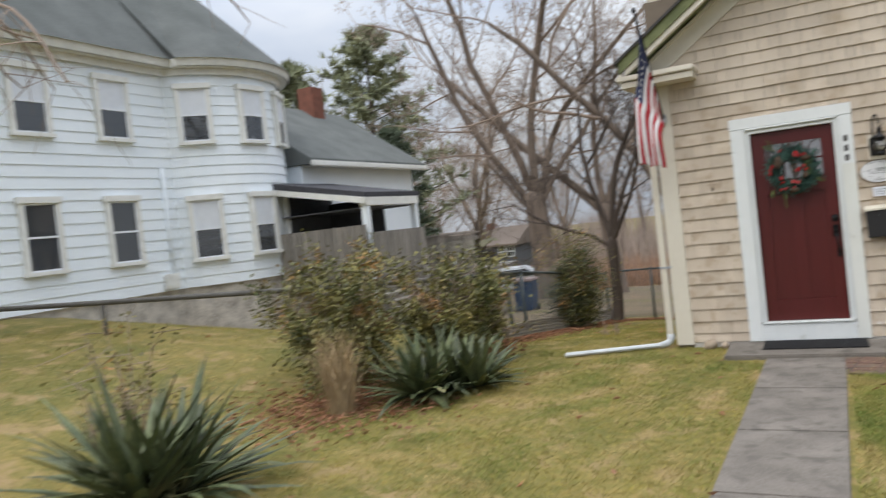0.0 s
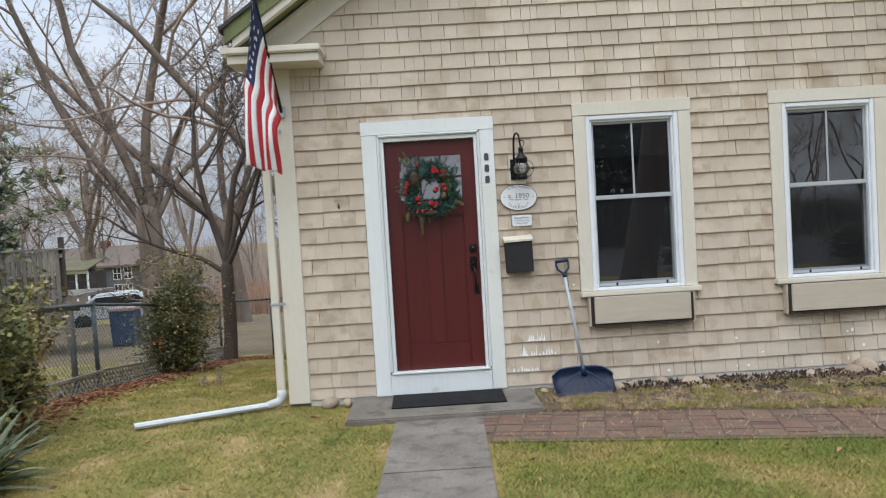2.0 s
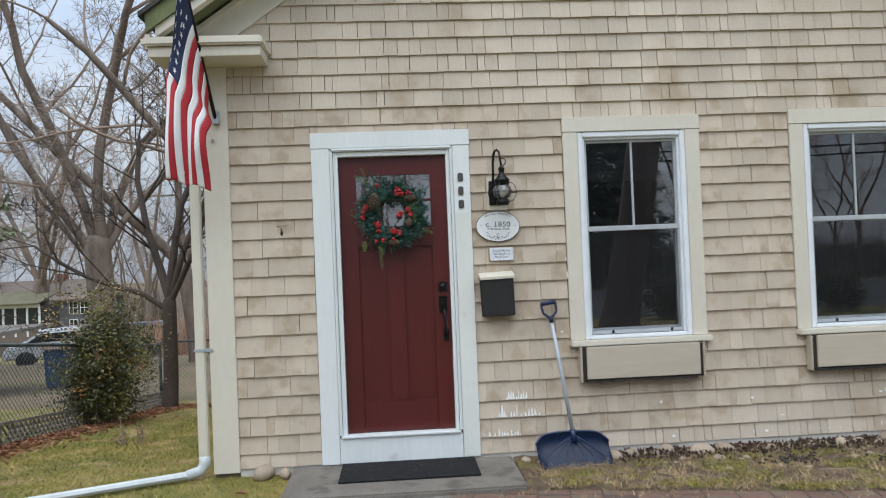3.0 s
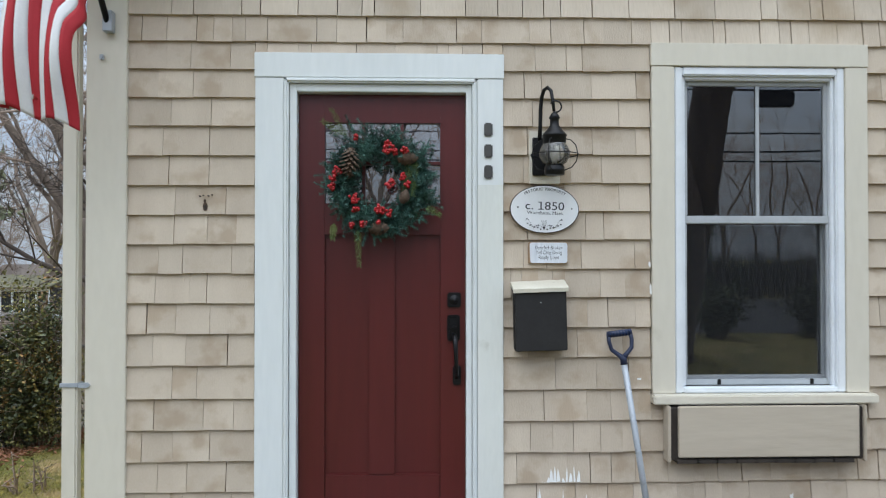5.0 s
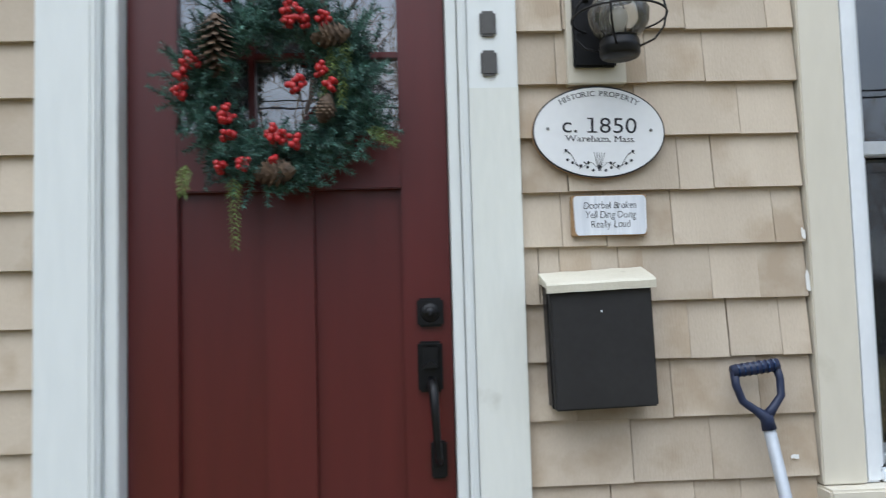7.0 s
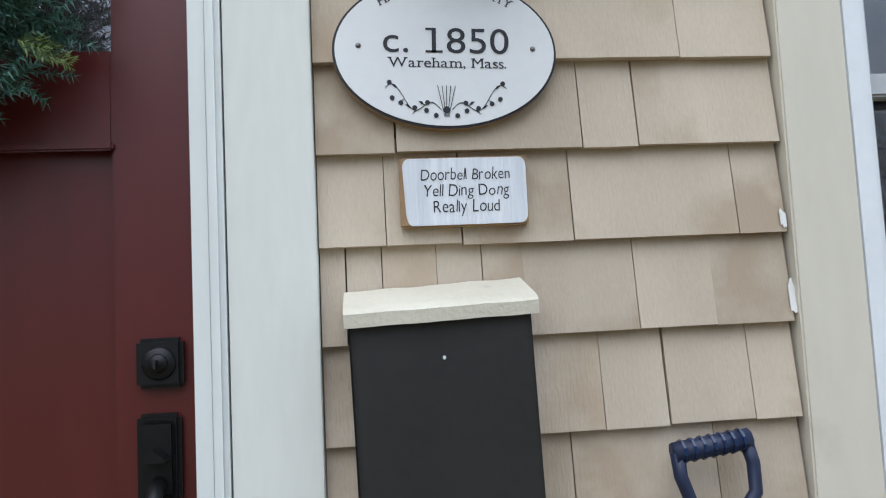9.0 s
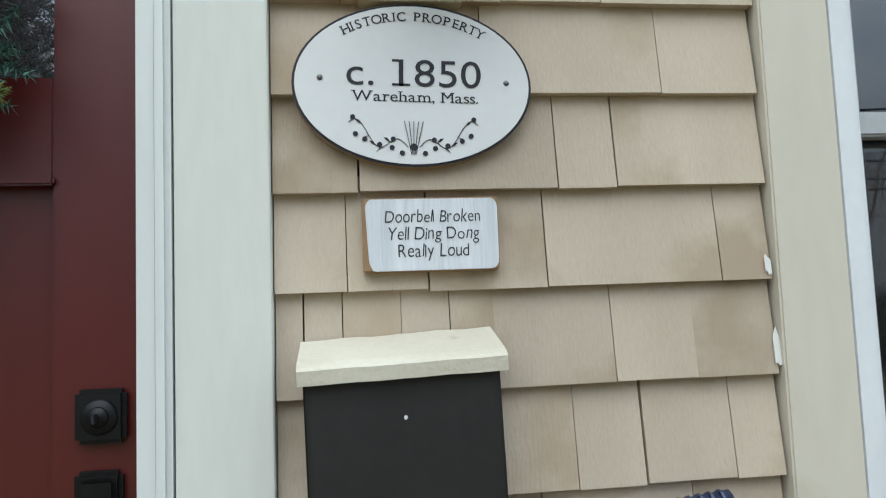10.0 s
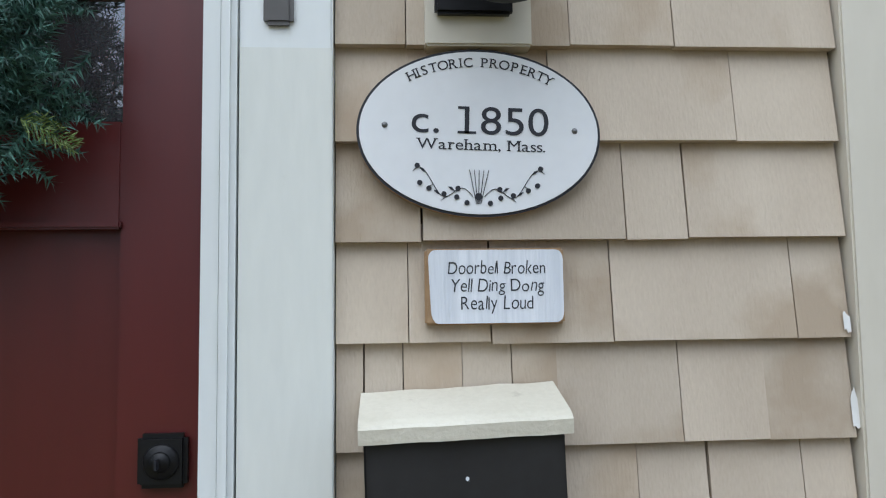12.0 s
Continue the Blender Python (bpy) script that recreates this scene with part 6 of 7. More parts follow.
# ---- fences ----
def chain_fence(label, ax, ay, bx, by, h, step, lattice):
    f = thing("chain_link_fence", label, "fence")
    a, b = Vector((ax, ay, 0)), Vector((bx, by, 0))
    n = max(1, round((b - a).length / step))
    pts = [a.lerp(b, i / n) for i in range(n + 1)]
    for p in pts:
        z = gz(p.x, p.y)
        post = part("post", tube(bmesh.new(), [(p.x, p.y, z - 0.1), (p.x, p.y, z + h)], 0.026, 10), M_GALV, f, smooth=True)
        part("post_cap", lathe(bmesh.new(), [(0.029, 0), (0.029, 0.012), (0.018, 0.028), (0.001, 0.034)], (p.x, p.y, z + h - 0.005), 10), M_GALV, post, smooth=True)
    for p, q in zip(pts, pts[1:]):
        part("top_rail", tube(bmesh.new(), [(p.x, p.y, gz(p.x, p.y) + h - 0.02), (q.x, q.y, gz(q.x, q.y) + h - 0.02)], 0.019, 8), M_GALV, f, smooth=True)
    segs = []
    total = (b - a).length
    way = (b - a).normalized()
    pitch = 0.075
    mh = h - 0.04
    for i in range(int((total + mh) / pitch)):
        for sgn in (1, -1):
            s0, s1 = (i * pitch - mh, i * pitch) if sgn > 0 else (i * pitch, i * pitch - mh)
            z0, z1 = 0.02, mh
            u0, u1 = 0.0, 1.0
            if sgn > 0:
                u0, u1 = max(0.0, -s0 / mh), min(1.0, (total - s0) / mh)
            else:
                u0, u1 = max(0.0, (s0 - total) / mh), min(1.0, s0 / mh)
            if u1 - u0 < 0.02:
                continue
            ends = []
            for u in (u0, u1):
                w = a + way * (s0 + (s1 - s0) * u)
                ends.append(Vector((w.x, w.y, gz(w.x, w.y) + z0 + (z1 - z0) * u)))
            segs.append(([ends[0], ends[1]], [0.0030, 0.0030]))
    m = seg_mesh("wire_mesh", segs, M_GALV, f)
    m["kind"] = "stuff"
    if lattice:
        for p, q in zip(pts, pts[1:]):
            z0, z1 = gz(p.x, p.y), gz(q.x, q.y)
            d = (q - p).length
            bm = bmesh.new()
            k = int(d / 0.09)
            for i in range(k):
                for sgn in (0, 1):
                    u, v = i / k, min(1.0, (i + 2) / k)
                    c, e = p.lerp(q, u), p.lerp(q, v)
                    zc, ze = gz(c.x, c.y) + (0.02 if sgn else 0.22), gz(e.x, e.y) + (0.22 if sgn else 0.02)
                    tube(bm, [(c.x + 0.05 + 0.006 * sgn, c.y, zc), (e.x + 0.05 + 0.006 * sgn, e.y, ze)], 0.011, 4)
            part("lattice", bm, M_GREYWOOD, f, "low grey lattice along the foot")
            bm = bmesh.new()
            tube(bm, [(p.x + 0.055, p.y, z0 + 0.245), (q.x + 0.055, q.y, z1 + 0.245)], 0.022, 4)
            part("lattice_rail", bm, M_GREYWOOD, f)
    return f


chain_fence("old galvanised chain-link fence along the side yard", -3.49, -0.35, -3.42, 7.12, 1.06, 2.4, True)
chain_fence("old galvanised chain-link fence closing the back yard", -3.30, 7.18, -0.83, 7.34, 1.10, 0.82, False)

rail = thing("pipe_rail_fence", "dark weathered pipe rail on short posts in the next yard", "fence")
part("top_rail", tube(bmesh.new(), [(-3.5, 1.9, 0.86), (-7.0, 0.40, 1.00), (-9.2, -0.55, 1.10), (-13.0, -2.2, 1.28)], 0.042, 8), M_RAIL, rail, smooth=True)
for x, y, z in ((-3.6, 1.86, 0.86), (-9.6, -0.72, 1.10), (-12.9, -2.16, 1.27)):
    part("post", tube(bmesh.new(), [(x, y, gz(x, y) - 0.1), (x, y, z)], 0.035, 8), M_RAIL, rail, smooth=True)


# ---- the white house next door ----
def white_house():
    h = thing("white_house", "tall white clapboard house with rounded corner bay and grey roof", "house", kind="structure")
    WX = -12.3
    C, R = Vector((-13.5, 5.6, 0)), 2.3
    a0 = math.acos((WX - C.x) / R)
    def outline(out=0.0, n=18):
        """Wall line from the street end round the bay, moved out by so much."""
        pts = [Vector((WX + out, -8.0, 0)), Vector((WX + out, C.y - R * math.sin(a0), 0))]
        for i in range(1, n + 1):
            a = -a0 + (a0 + 2.2) * i / n
            pts.append(Vector((C.x + (R + out) * math.cos(a), C.y + (R + out) * math.sin(a), 0)))
        return pts
    def band(pts_low, z_low, pts_high, z_high, name, material, label=""):
        bm = bmesh.new()
        lo = [bm.verts.new((p.x, p.y, z_low)) for p in pts_low]
        hi = [bm.verts.new((p.x, p.y, z_high)) for p in pts_high]
        un = [bm.verts.new((p.x - 0.05, p.y, z_low)) for p in pts_low]
        for i in range(len(lo) - 1):
            bm.faces.new((lo[i], lo[i + 1], hi[i + 1], hi[i]))
            bm.faces.new((un[i], un[i + 1], lo[i + 1], lo[i]))
        return part(name, bm, material, h, label)
    z, k = 0.98, 0
    lap = 0.232
    while z < 6.0:
        band(outline(0.022), z, outline(0.0), z + lap + 0.012, "clapboard", M_SIDING)
        z += lap
    band(outline(-0.06), -0.4, outline(-0.06), 0.98, "foundation", M_STONEWALL, "rubble stone foundation")
    band(outline(0.10), 5.86, outline(0.10), 6.02, "frieze", M_OFFTRIM)
    band(outline(0.32), 6.02, outline(0.38), 6.20, "gutter", M_OFFTRIM, "deep old white eave gutter")
    bm = bmesh.new()
    lo = [bm.verts.new((p.x, p.y, 6.02)) for p in outline(0.32)]
    hi = [bm.verts.new((p.x, p.y, 6.02)) for p in outline(-0.1)]
    for i in range(len(lo) - 1):
        bm.faces.new((lo[i], hi[i], hi[i + 1], lo[i + 1]))
    part("soffit", bm, M_OFFTRIM, h)
    # roof: steep slope running into a cone over the bay
    bm = bmesh.new()
    eave = outline(0.42)
    apex = Vector((-15.0, 5.3, 9.9))
    rid = [Vector((-15.4, -8.0, 9.7)), Vector((-15.2, 3.3, 9.7))] + [apex] * (len(eave) - 2)
    lo = [bm.verts.new((p.x, p.y, 6.18)) for p in eave]
    mid = [bm.verts.new((p.x * 0.5 + q.x * 0.5, p.y * 0.5 + q.y * 0.5, 8.25)) for p, q in zip(eave, rid)]
    hi = [bm.verts.new(q) for q in rid]
    for i in range(len(lo) - 1):
        bm.faces.new((lo[i], lo[i + 1], mid[i + 1], mid[i]))
        bm.faces.new((mid[i], mid[i + 1], hi[i + 1], hi[i]))
    roof = part("roof", bm, M_GREYROOF, h, "grey asphalt roof", smooth=False)
    # windows
    def win(p, nrm, w, z0, z1, shade):
        out = Vector((nrm[0], nrm[1], 0)).normalized()
        s = Vector((out.y, -out.x, 0))
        e = part("window", bmesh.new(), M_OFFTRIM, h)
        def slab(name, u0, u1, a, b, d0, d1, material, parent, label=""):
            bm = bmesh.new()
            box(bm, u0, u1, d0, d1, a, b)
            m = Matrix(((s.x, out.x, 0, p[0]), (s.y, out.y, 0, p[1]), (0, 0, 1, 0), (0, 0, 0, 1)))
            bmesh.ops.transform(bm, matrix=m, verts=bm.verts)
            return part(name, bm, material, parent, label)
        hw = w / 2
        for u0, u1, a, b in ((-hw - 0.09, -hw, z0, z1), (hw, hw + 0.09, z0, z1), (-hw - 0.12, hw + 0.12, z1, z1 + 0.12), (-hw - 0.12, hw + 0.12, z0 - 0.07, z0)):
            slab("frame", u0, u1, a, b, -0.05, 0.075 if b - a > 0.5 else 0.10, M_OFFTRIM, e)
        mid = (z0 + z1) / 2
        slab("meeting_rail", -hw, hw, mid - 0.02, mid + 0.02, -0.02, 0.045, M_VINYL, e)
        for a, b in ((z0, z0 + 0.035), (z1 - 0.035, z1)):
            slab("sash_rail", -hw, hw, a, b, -0.02, 0.04, M_VINYL, e)
        for u in (-hw, hw - 0.03):
            slab("sash_stile", u, u + 0.03, z0, z1, -0.02, 0.04, M_VINYL, e)
        slab("pane", -hw, hw, z0, mid, -0.03, 0.030, M_FARGLASS, e)
        slab("pane", -hw, hw, mid, z1, -0.03, 0.028, M_BLIND if shade else M_FARGLASS, e, "pane with pale shade drawn behind" if shade else "")
    for y in (-6.2, -3.6, -1.8, 0.30, 2.18):
        win((WX + 0.03, y), (1, 0), 0.66, 4.36, 5.58, True)
        win((WX + 0.03, y - 0.06), (1, 0), 0.66, 1.72, 3.02, False)
    for a in (-0.74, -0.12, 0.44):
        p = (C.x + (R + 0.03) * math.cos(a), C.y + (R + 0.03) * math.sin(a))
        win(p, (math.cos(a), math.sin(a)), 0.60, 4.32, 5.54, True)
        win(p, (math.cos(a), math.sin(a)), 0.60, 1.62, 2.96, a < 0.3)
    part("vent_pipe", tube(bmesh.new(), [(WX + 0.06, 3.3, 1.1), (WX + 0.06, 3.3, 3.75)], 0.05, 8), M_SIDING, h, smooth=True)
    part("meter_box", boxed(WX + 0.02, WX + 0.2, 3.0, 3.32, 1.02, 1.36, bevel=0.02), M_OFFTRIM, h, "grey meter box")
    part("chimney", boxed(-14.3, -13.7, 11.4, 12.0, 4.2, 6.85, bevel=0.01), M_CHIM, h, "red brick chimney")
    # rear wing
    part("wing_wall", boxed(-18.0, -11.4, 7.3, 13.4, -1.8, 3.85, bevel=0.01), M_SIDING, h)
    bm = bmesh.new()
    prism(bm, [(-11.0, 3.80), (-11.0, 3.95), (-14.2, 6.15), (-17.6, 3.95), (-17.6, 3.80)], "y", 7.2, 13.7)
    part("wing_roof", bm, M_GREYROOF, h)
    part("wing_gutter", boxed(-11.03, -10.9, 7.2, 13.7, 3.72, 3.88, bevel=0.03), M_OFFTRIM, h)
    # porch
    bm = bmesh.new()
    prism(bm, [(-11.4, 3.15), (-8.55, 2.62), (-8.55, 2.74), (-11.4, 3.30)], "y", 5.8, 8.5)
    part("porch_roof", bm, M_DARKPORCH, h, "dark low porch roof")
    part("porch_beam", boxed(-8.75, -8.55, 5.85, 8.4, 2.42, 2.62), M_OFFTRIM, h)
    part("porch_fascia", prism(bmesh.new(), [(-11.4, 3.00), (-8.55, 2.47), (-8.55, 2.615), (-11.4, 3.145)], "y", 5.78, 5.82), M_OFFTRIM, h)
    for x, y in ((-8.65, 5.95), (-8.65, 8.3)):
        part("porch_post", boxed(x - 0.08, x + 0.08, y - 0.08, y + 0.08, -1.4, 2.42, bevel=0.01), M_SIDING, h)
    part("porch_floor", boxed(-11.4, -8.5, 5.8, 8.5, 0.55, 0.68), M_GREYWOOD, h)
    # porch back and ceiling coloured dark grey for the shade under its roof
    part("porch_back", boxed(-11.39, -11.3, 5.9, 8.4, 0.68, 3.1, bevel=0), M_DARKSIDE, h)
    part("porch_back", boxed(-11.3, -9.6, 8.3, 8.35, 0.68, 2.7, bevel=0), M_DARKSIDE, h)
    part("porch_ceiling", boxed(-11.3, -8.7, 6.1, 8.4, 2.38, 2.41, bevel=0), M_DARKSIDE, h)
    for i in range(16):
        part("porch_board", boxed(-11.3 + 0.17 * i, -11.3 + 0.17 * i + 0.15, 5.78, 5.80, -0.6, 1.98, bevel=0), M_GREYWOOD, h)
    for i in range(9):
        part("skirt_board", boxed(-8.50, -8.48, 5.85 + 0.29 * i, 5.85 + 0.29 * i + 0.27, -1.4, 1.78, bevel=0), M_GREYWOOD, h)
    for i in range(5):
        part("step", boxed(-8.2 + 0.2 * i, -7.9 + 0.2 * i, 5.0, 6.1, 0.50 - 0.15 * i, 0.54 - 0.15 * i, bevel=0.005), M_GREYWOOD, h, "grey wooden step")


M_DARKPORCH = mat("dark_porch_roof", (0.06, 0.06, 0.07), (0.04, 0.04, 0.047), 0.9, bump=0.3)
white_house()


# ---- yards beyond the fence ----
def garden_deck():
    d = thing("garden_deck", "raised weathered grey deck with close-boarded rail and stair", "deck")
    r = random.Random(2)
    for i in range(37):
        x = -12.2 + 0.122 * i
        part("board", boxed(x, x + 0.092, 9.96, 9.985, 0.22 + r.uniform(-0.03, 0.03), 1.45 + r.uniform(-0.04, 0.03), bevel=0.003), M_GREYWOOD, d)
    for z in (0.42, 1.28):
        part("rail", boxed(-12.25, -7.66, 9.988, 10.03, z, z + 0.09), M_GREYWOOD, d)
    part("cap_rail", boxed(-12.3, -7.62, 9.93, 10.06, 1.46, 1.50), M_GREYWOOD, d)
    part("deck_floor", boxed(-12.3, -7.62, 10.04, 12.6, 0.30, 0.38), M_GREYWOOD, d)
    part("deck_beam", boxed(-12.3, -7.62, 10.04, 10.10, 0.08, 0.298), M_GREYWOOD, d)
    for x in (-12.1, -9.9, -7.70):
        part("post", boxed(x - 0.05, x + 0.05, 10.11, 10.21, gz(x, 10.1) - 0.1, 0.299, bevel=0.005), M_GREYWOOD, d)
    part("corner_post", boxed(-7.76, -7.66, 10.06, 10.16, 0.381, 1.74, bevel=0.005), M_DARKBARK, d, "dark corner post")


garden_deck()


def bin_(x, y):
    b = thing("wheeled_bin", "blue plastic wheeled bin with pale lid", "bin")
    z = gz(x, y)
    bm = bmesh.new()
    prism(bm, [(x - 0.25, z + 0.06), (x + 0.25, z + 0.06), (x + 0.30, z + 0.92), (x - 0.30, z + 0.92)], "y", y - 0.28, y + 0.28)
    bmesh.ops.bevel(bm, geom=list(bm.edges), offset=0.03, segments=2, affect="EDGES")
    part("body", bm, M_BLUEBIN, b)
    part("lid", boxed(x - 0.33, x + 0.33, y - 0.33, y + 0.32, z + 0.925, z + 1.0, bevel=0.02), M_PALELID, b, "pale reddish lid")
    for s in (-1, 1):
        w = part("wheel", lathe(bmesh.new(), [(0.001, -0.03), (0.11, -0.03), (0.12, 0), (0.11, 0.03), (0.001, 0.03)], sides=16), M_TYRE, b, smooth=True)
        w.matrix_basis = pose(x + s * 0.24, y + 0.26, z + 0.11, 0, 90, 0)


M_PALELID = mat("pale_red_plastic", (0.45, 0.36, 0.36), (0.38, 0.28, 0.28), 0.5, bump=0.0)
bin_(-7.1, 11.8)


def car(x, y, turn):
    c = thing("parked_car", "silver parked car in the yard beyond the fence", "car")
    prof = [(-2.1, 0.35), (-2.12, 0.75), (-1.5, 0.92), (-0.85, 1.38), (0.75, 1.42), (1.45, 0.98), (2.08, 0.88), (2.15, 0.4)]
    bm = bmesh.new()
    prism(bm, prof, "y", -0.85, 0.85)
    bmesh.ops.bevel(bm, geom=list(bm.edges), offset=0.07, segments=3, affect="EDGES")
    part("body", bm, M_CARWHITE, c)
    bm = bmesh.new()
    prism(bm, [(-1.30, 0.97), (-0.80, 1.30), (0.68, 1.34), (1.22, 1.0)], "y", -0.86, 0.86)
    part("side_glass", bm, M_CARGLASS, c)
    for wx in (-1.35, 1.35):
        for wy in (-0.8, 0.8):
            w = part("wheel", lathe(bmesh.new(), [(0.001, -0.1), (0.30, -0.1), (0.33, -0.06), (0.33, 0.06), (0.30, 0.1), (0.001, 0.1)], sides=20), M_TYRE, c, smooth=True)
            w.matrix_basis = pose(wx, wy, 0.33, 90)
    c.matrix_basis = Matrix.Translation((x, y, gz(x, y))) @ Matrix.Rotation(turn, 4, "Z")


car(-12.7, 24.8, 0.35)


M_VANBLUE = mat("dark_blue_paint", (0.02, 0.035, 0.06), rough=0.3, bump=0.0)


def far_house():
    h = thing("grey_house", "far dark-grey house with white windows and brown roof", "house", kind="structure")
    cx, cy, b = -33.4, 70.9, -5.1
    part("wall", boxed(cx - 9, cx + 3.0, cy, cy + 9, b - 0.5, b + 3.95, bevel=0.01), M_DARKSIDE, h)
    bm = bmesh.new()
    prism(bm, [(cy - 0.45, b + 3.85), (cy - 0.45, b + 4.05), (cy + 4.5, b + 6.0), (cy + 9.45, b + 4.05), (cy + 9.45, b + 3.85)], "x", cx - 9.4, cx + 3.4)
    part("roof", bm, M_BROWNROOF, h)
    part("chimney", boxed(cx - 2.0, cx - 1.2, cy + 4.0, cy + 5.0, b + 5.4, b + 6.6), M_CHIM, h)
    for x in (-5.5, -3.2, -0.9, 0.9, 2.0):
        for z in (0.7, 2.5):
            w = part("window", boxed(cx + x, cx + x + 0.85, cy - 0.06, cy, b + z, b + z + 1.3, bevel=0), M_VINYL, h)
            for u in (0.07, 0.46):
                for v in (0.07, 0.69):
                    part("pane", boxed(cx + x + u, cx + x + u + 0.32, cy - 0.075, cy - 0.061, b + z + v, b + z + v + 0.54, bevel=0), M_CARGLASS, w)
    part("door", boxed(cx - 2.2, cx - 1.1, cy - 0.07, cy, b, b + 2.1), M_VINYL, h)
    # screened porch in front
    p = thing("screened_porch", "dark screened porch with white posts", "porch", kind="structure")
    px, py = -32.1, 46.9
    b = -2.6
    part("screen", boxed(px, px + 8.0, py, py + 3, b - 1.4, b + 2.0, bevel=0), M_CARGLASS, p, "dark insect screen")
    part("rail", boxed(px - 0.05, px + 8.05, py - 0.06, py, b - 1.5, b + 0.45), M_BROWNROOF, p)
    part("beam", boxed(px - 0.05, px + 8.05, py - 0.08, py, b + 1.88, b + 2.1), M_VINYL, p)
    for i in range(11):
        part("post", boxed(px + i * 0.8 - 0.06, px + i * 0.8 + 0.06, py - 0.1, py, b - 0.1, b + 1.9), M_VINYL, p)
    bm = bmesh.new()
    prism(bm, [(py - 0.5, b + 2.1), (py + 3, b + 2.85), (py + 3, b + 2.95), (py - 0.5, b + 2.2)], "x", px - 0.4, px + 8.15)
    part("roof", bm, M_MOSSROOF, p, "brown roof greened by moss")


M_MOSSROOF = mat("mossy_brown_roof", (0.16, 0.15, 0.085), (0.11, 0.10, 0.065), 0.95, scale=1.5, bump=0.3)
far_house()

van = thing("parked_van", "dark blue parked van in the yard beyond the back fence", "van")
bm = bmesh.new()
prism(bm, [(-2.2, 0.35), (-2.2, 1.5), (-1.9, 1.75), (0.9, 1.78), (1.5, 1.15), (2.2, 1.0), (2.25, 0.4)], "y", -0.9, 0.9)
bmesh.ops.bevel(bm, geom=list(bm.edges), offset=0.08, segments=3, affect="EDGES")
part("body", bm, M_VANBLUE, van)
part("side_glass", prism(bmesh.new(), [(-2.0, 1.1), (-1.85, 1.62), (0.85, 1.64), (1.3, 1.15)], "y", -0.91, 0.91), M_CARGLASS, van)
for wx in (-1.4, 1.4):
    for wy in (-0.85, 0.85):
        w = part("wheel", lathe(bmesh.new(), [(0.001, -0.1), (0.32, -0.1), (0.35, -0.06), (0.35, 0.06), (0.32, 0.1), (0.001, 0.1)], sides=20), M_TYRE, van, smooth=True)
        w.matrix_basis = pose(wx, wy, 0.35, 90)
van.matrix_basis = Matrix.Translation((-13.6, 37.2, gz(-13.6, 37.2))) @ Matrix.Rotation(0.15, 4, "Z")

# across the street, seen only mirrored in the panes
street = part("road", boxed(-200, 200, -23.5, -11.2, -0.25, 0.012, bevel=0), M_ASPHALT)
tagged(street, "grey asphalt street passing before the cottage", "road", kind="structure")
for z, y in ((7.15, -19.5), (6.95, -19.6), (4.95, -19.5), (4.62, -19.4), (5.6, -19.9)):
    wire = part("overhead_wire", tube(bmesh.new(), [(-34, y, z + 0.7), (-17, y, z + 0.15), (0, y, z), (12, y, z), (24, y, z + 0.15), (40, y, z + 0.7)], 0.03, 5), M_INK)
    tagged(wire, "black overhead wire along the street", "cable", group="street wires")
for x in (-34, 40):
    pole = part("utility_pole", tube(bmesh.new(), [(x, -19.6, -0.3), (x, -19.6, 8.6)], [0.16, 0.12], 10), M_DARKBARK, smooth=True)
    tagged(pole, "dark wooden utility pole at the street edge", "pole")
junction = part("cable_box", boxed(11.7, 12.9, -19.85, -19.55, 6.42, 6.93, bevel=0.05), M_BLACK)
tagged(junction, "black cable splice box hanging from the street wires", "cable box")
put(bare_tree(61, "old leafless street tree with a thick leaning trunk on the lawn", [
    ((0, 0, 0), (0.17, 0.0, 1), 7.2, 0.31), ((0.62, 0, 3.7), (0.9, 0.0, 0.75), 2.6, 0.07), ((0.9, 0, 5.4), (-0.6, -0.2, 1), 5.0, 0.16), ((1.05, 0, 6.2), (0.3, 0.1, 1), 5.0, 0.20)],
    level=3, kids=4, wander=0.2, up=0.05, bark=M_DARKBARK), 4.45, -7.2)
spruce = evergreen("spruce_tree", "dark dense spruce across the street", 9.0, 2.3, 0.18, 3200, M_SPRUCE, 15, bare=0.03, droop=0.3, tuft=0.45)
put(spruce, 6.4, -26.0)
put(copy_thing(spruce, Matrix()), 8.8, -26.6, 1.9, 1.05)
put(copy_thing(spruce, Matrix()), 10.9, -26.0, 4.0, 0.9)
for x, w, h, k in ((6.6, 0.50, 0.95, 71), (8.5, 0.55, 1.05, 72), (10.6, 0.6, 0.9, 73), (12.8, 0.7, 1.1, 74)):
    leafy("street_shrub", "dark evergreen shrub at the street edge", (x, -10.4), (w, 0.45, h), 5000, M_BOX, 0.085, k, 22, -0.3)


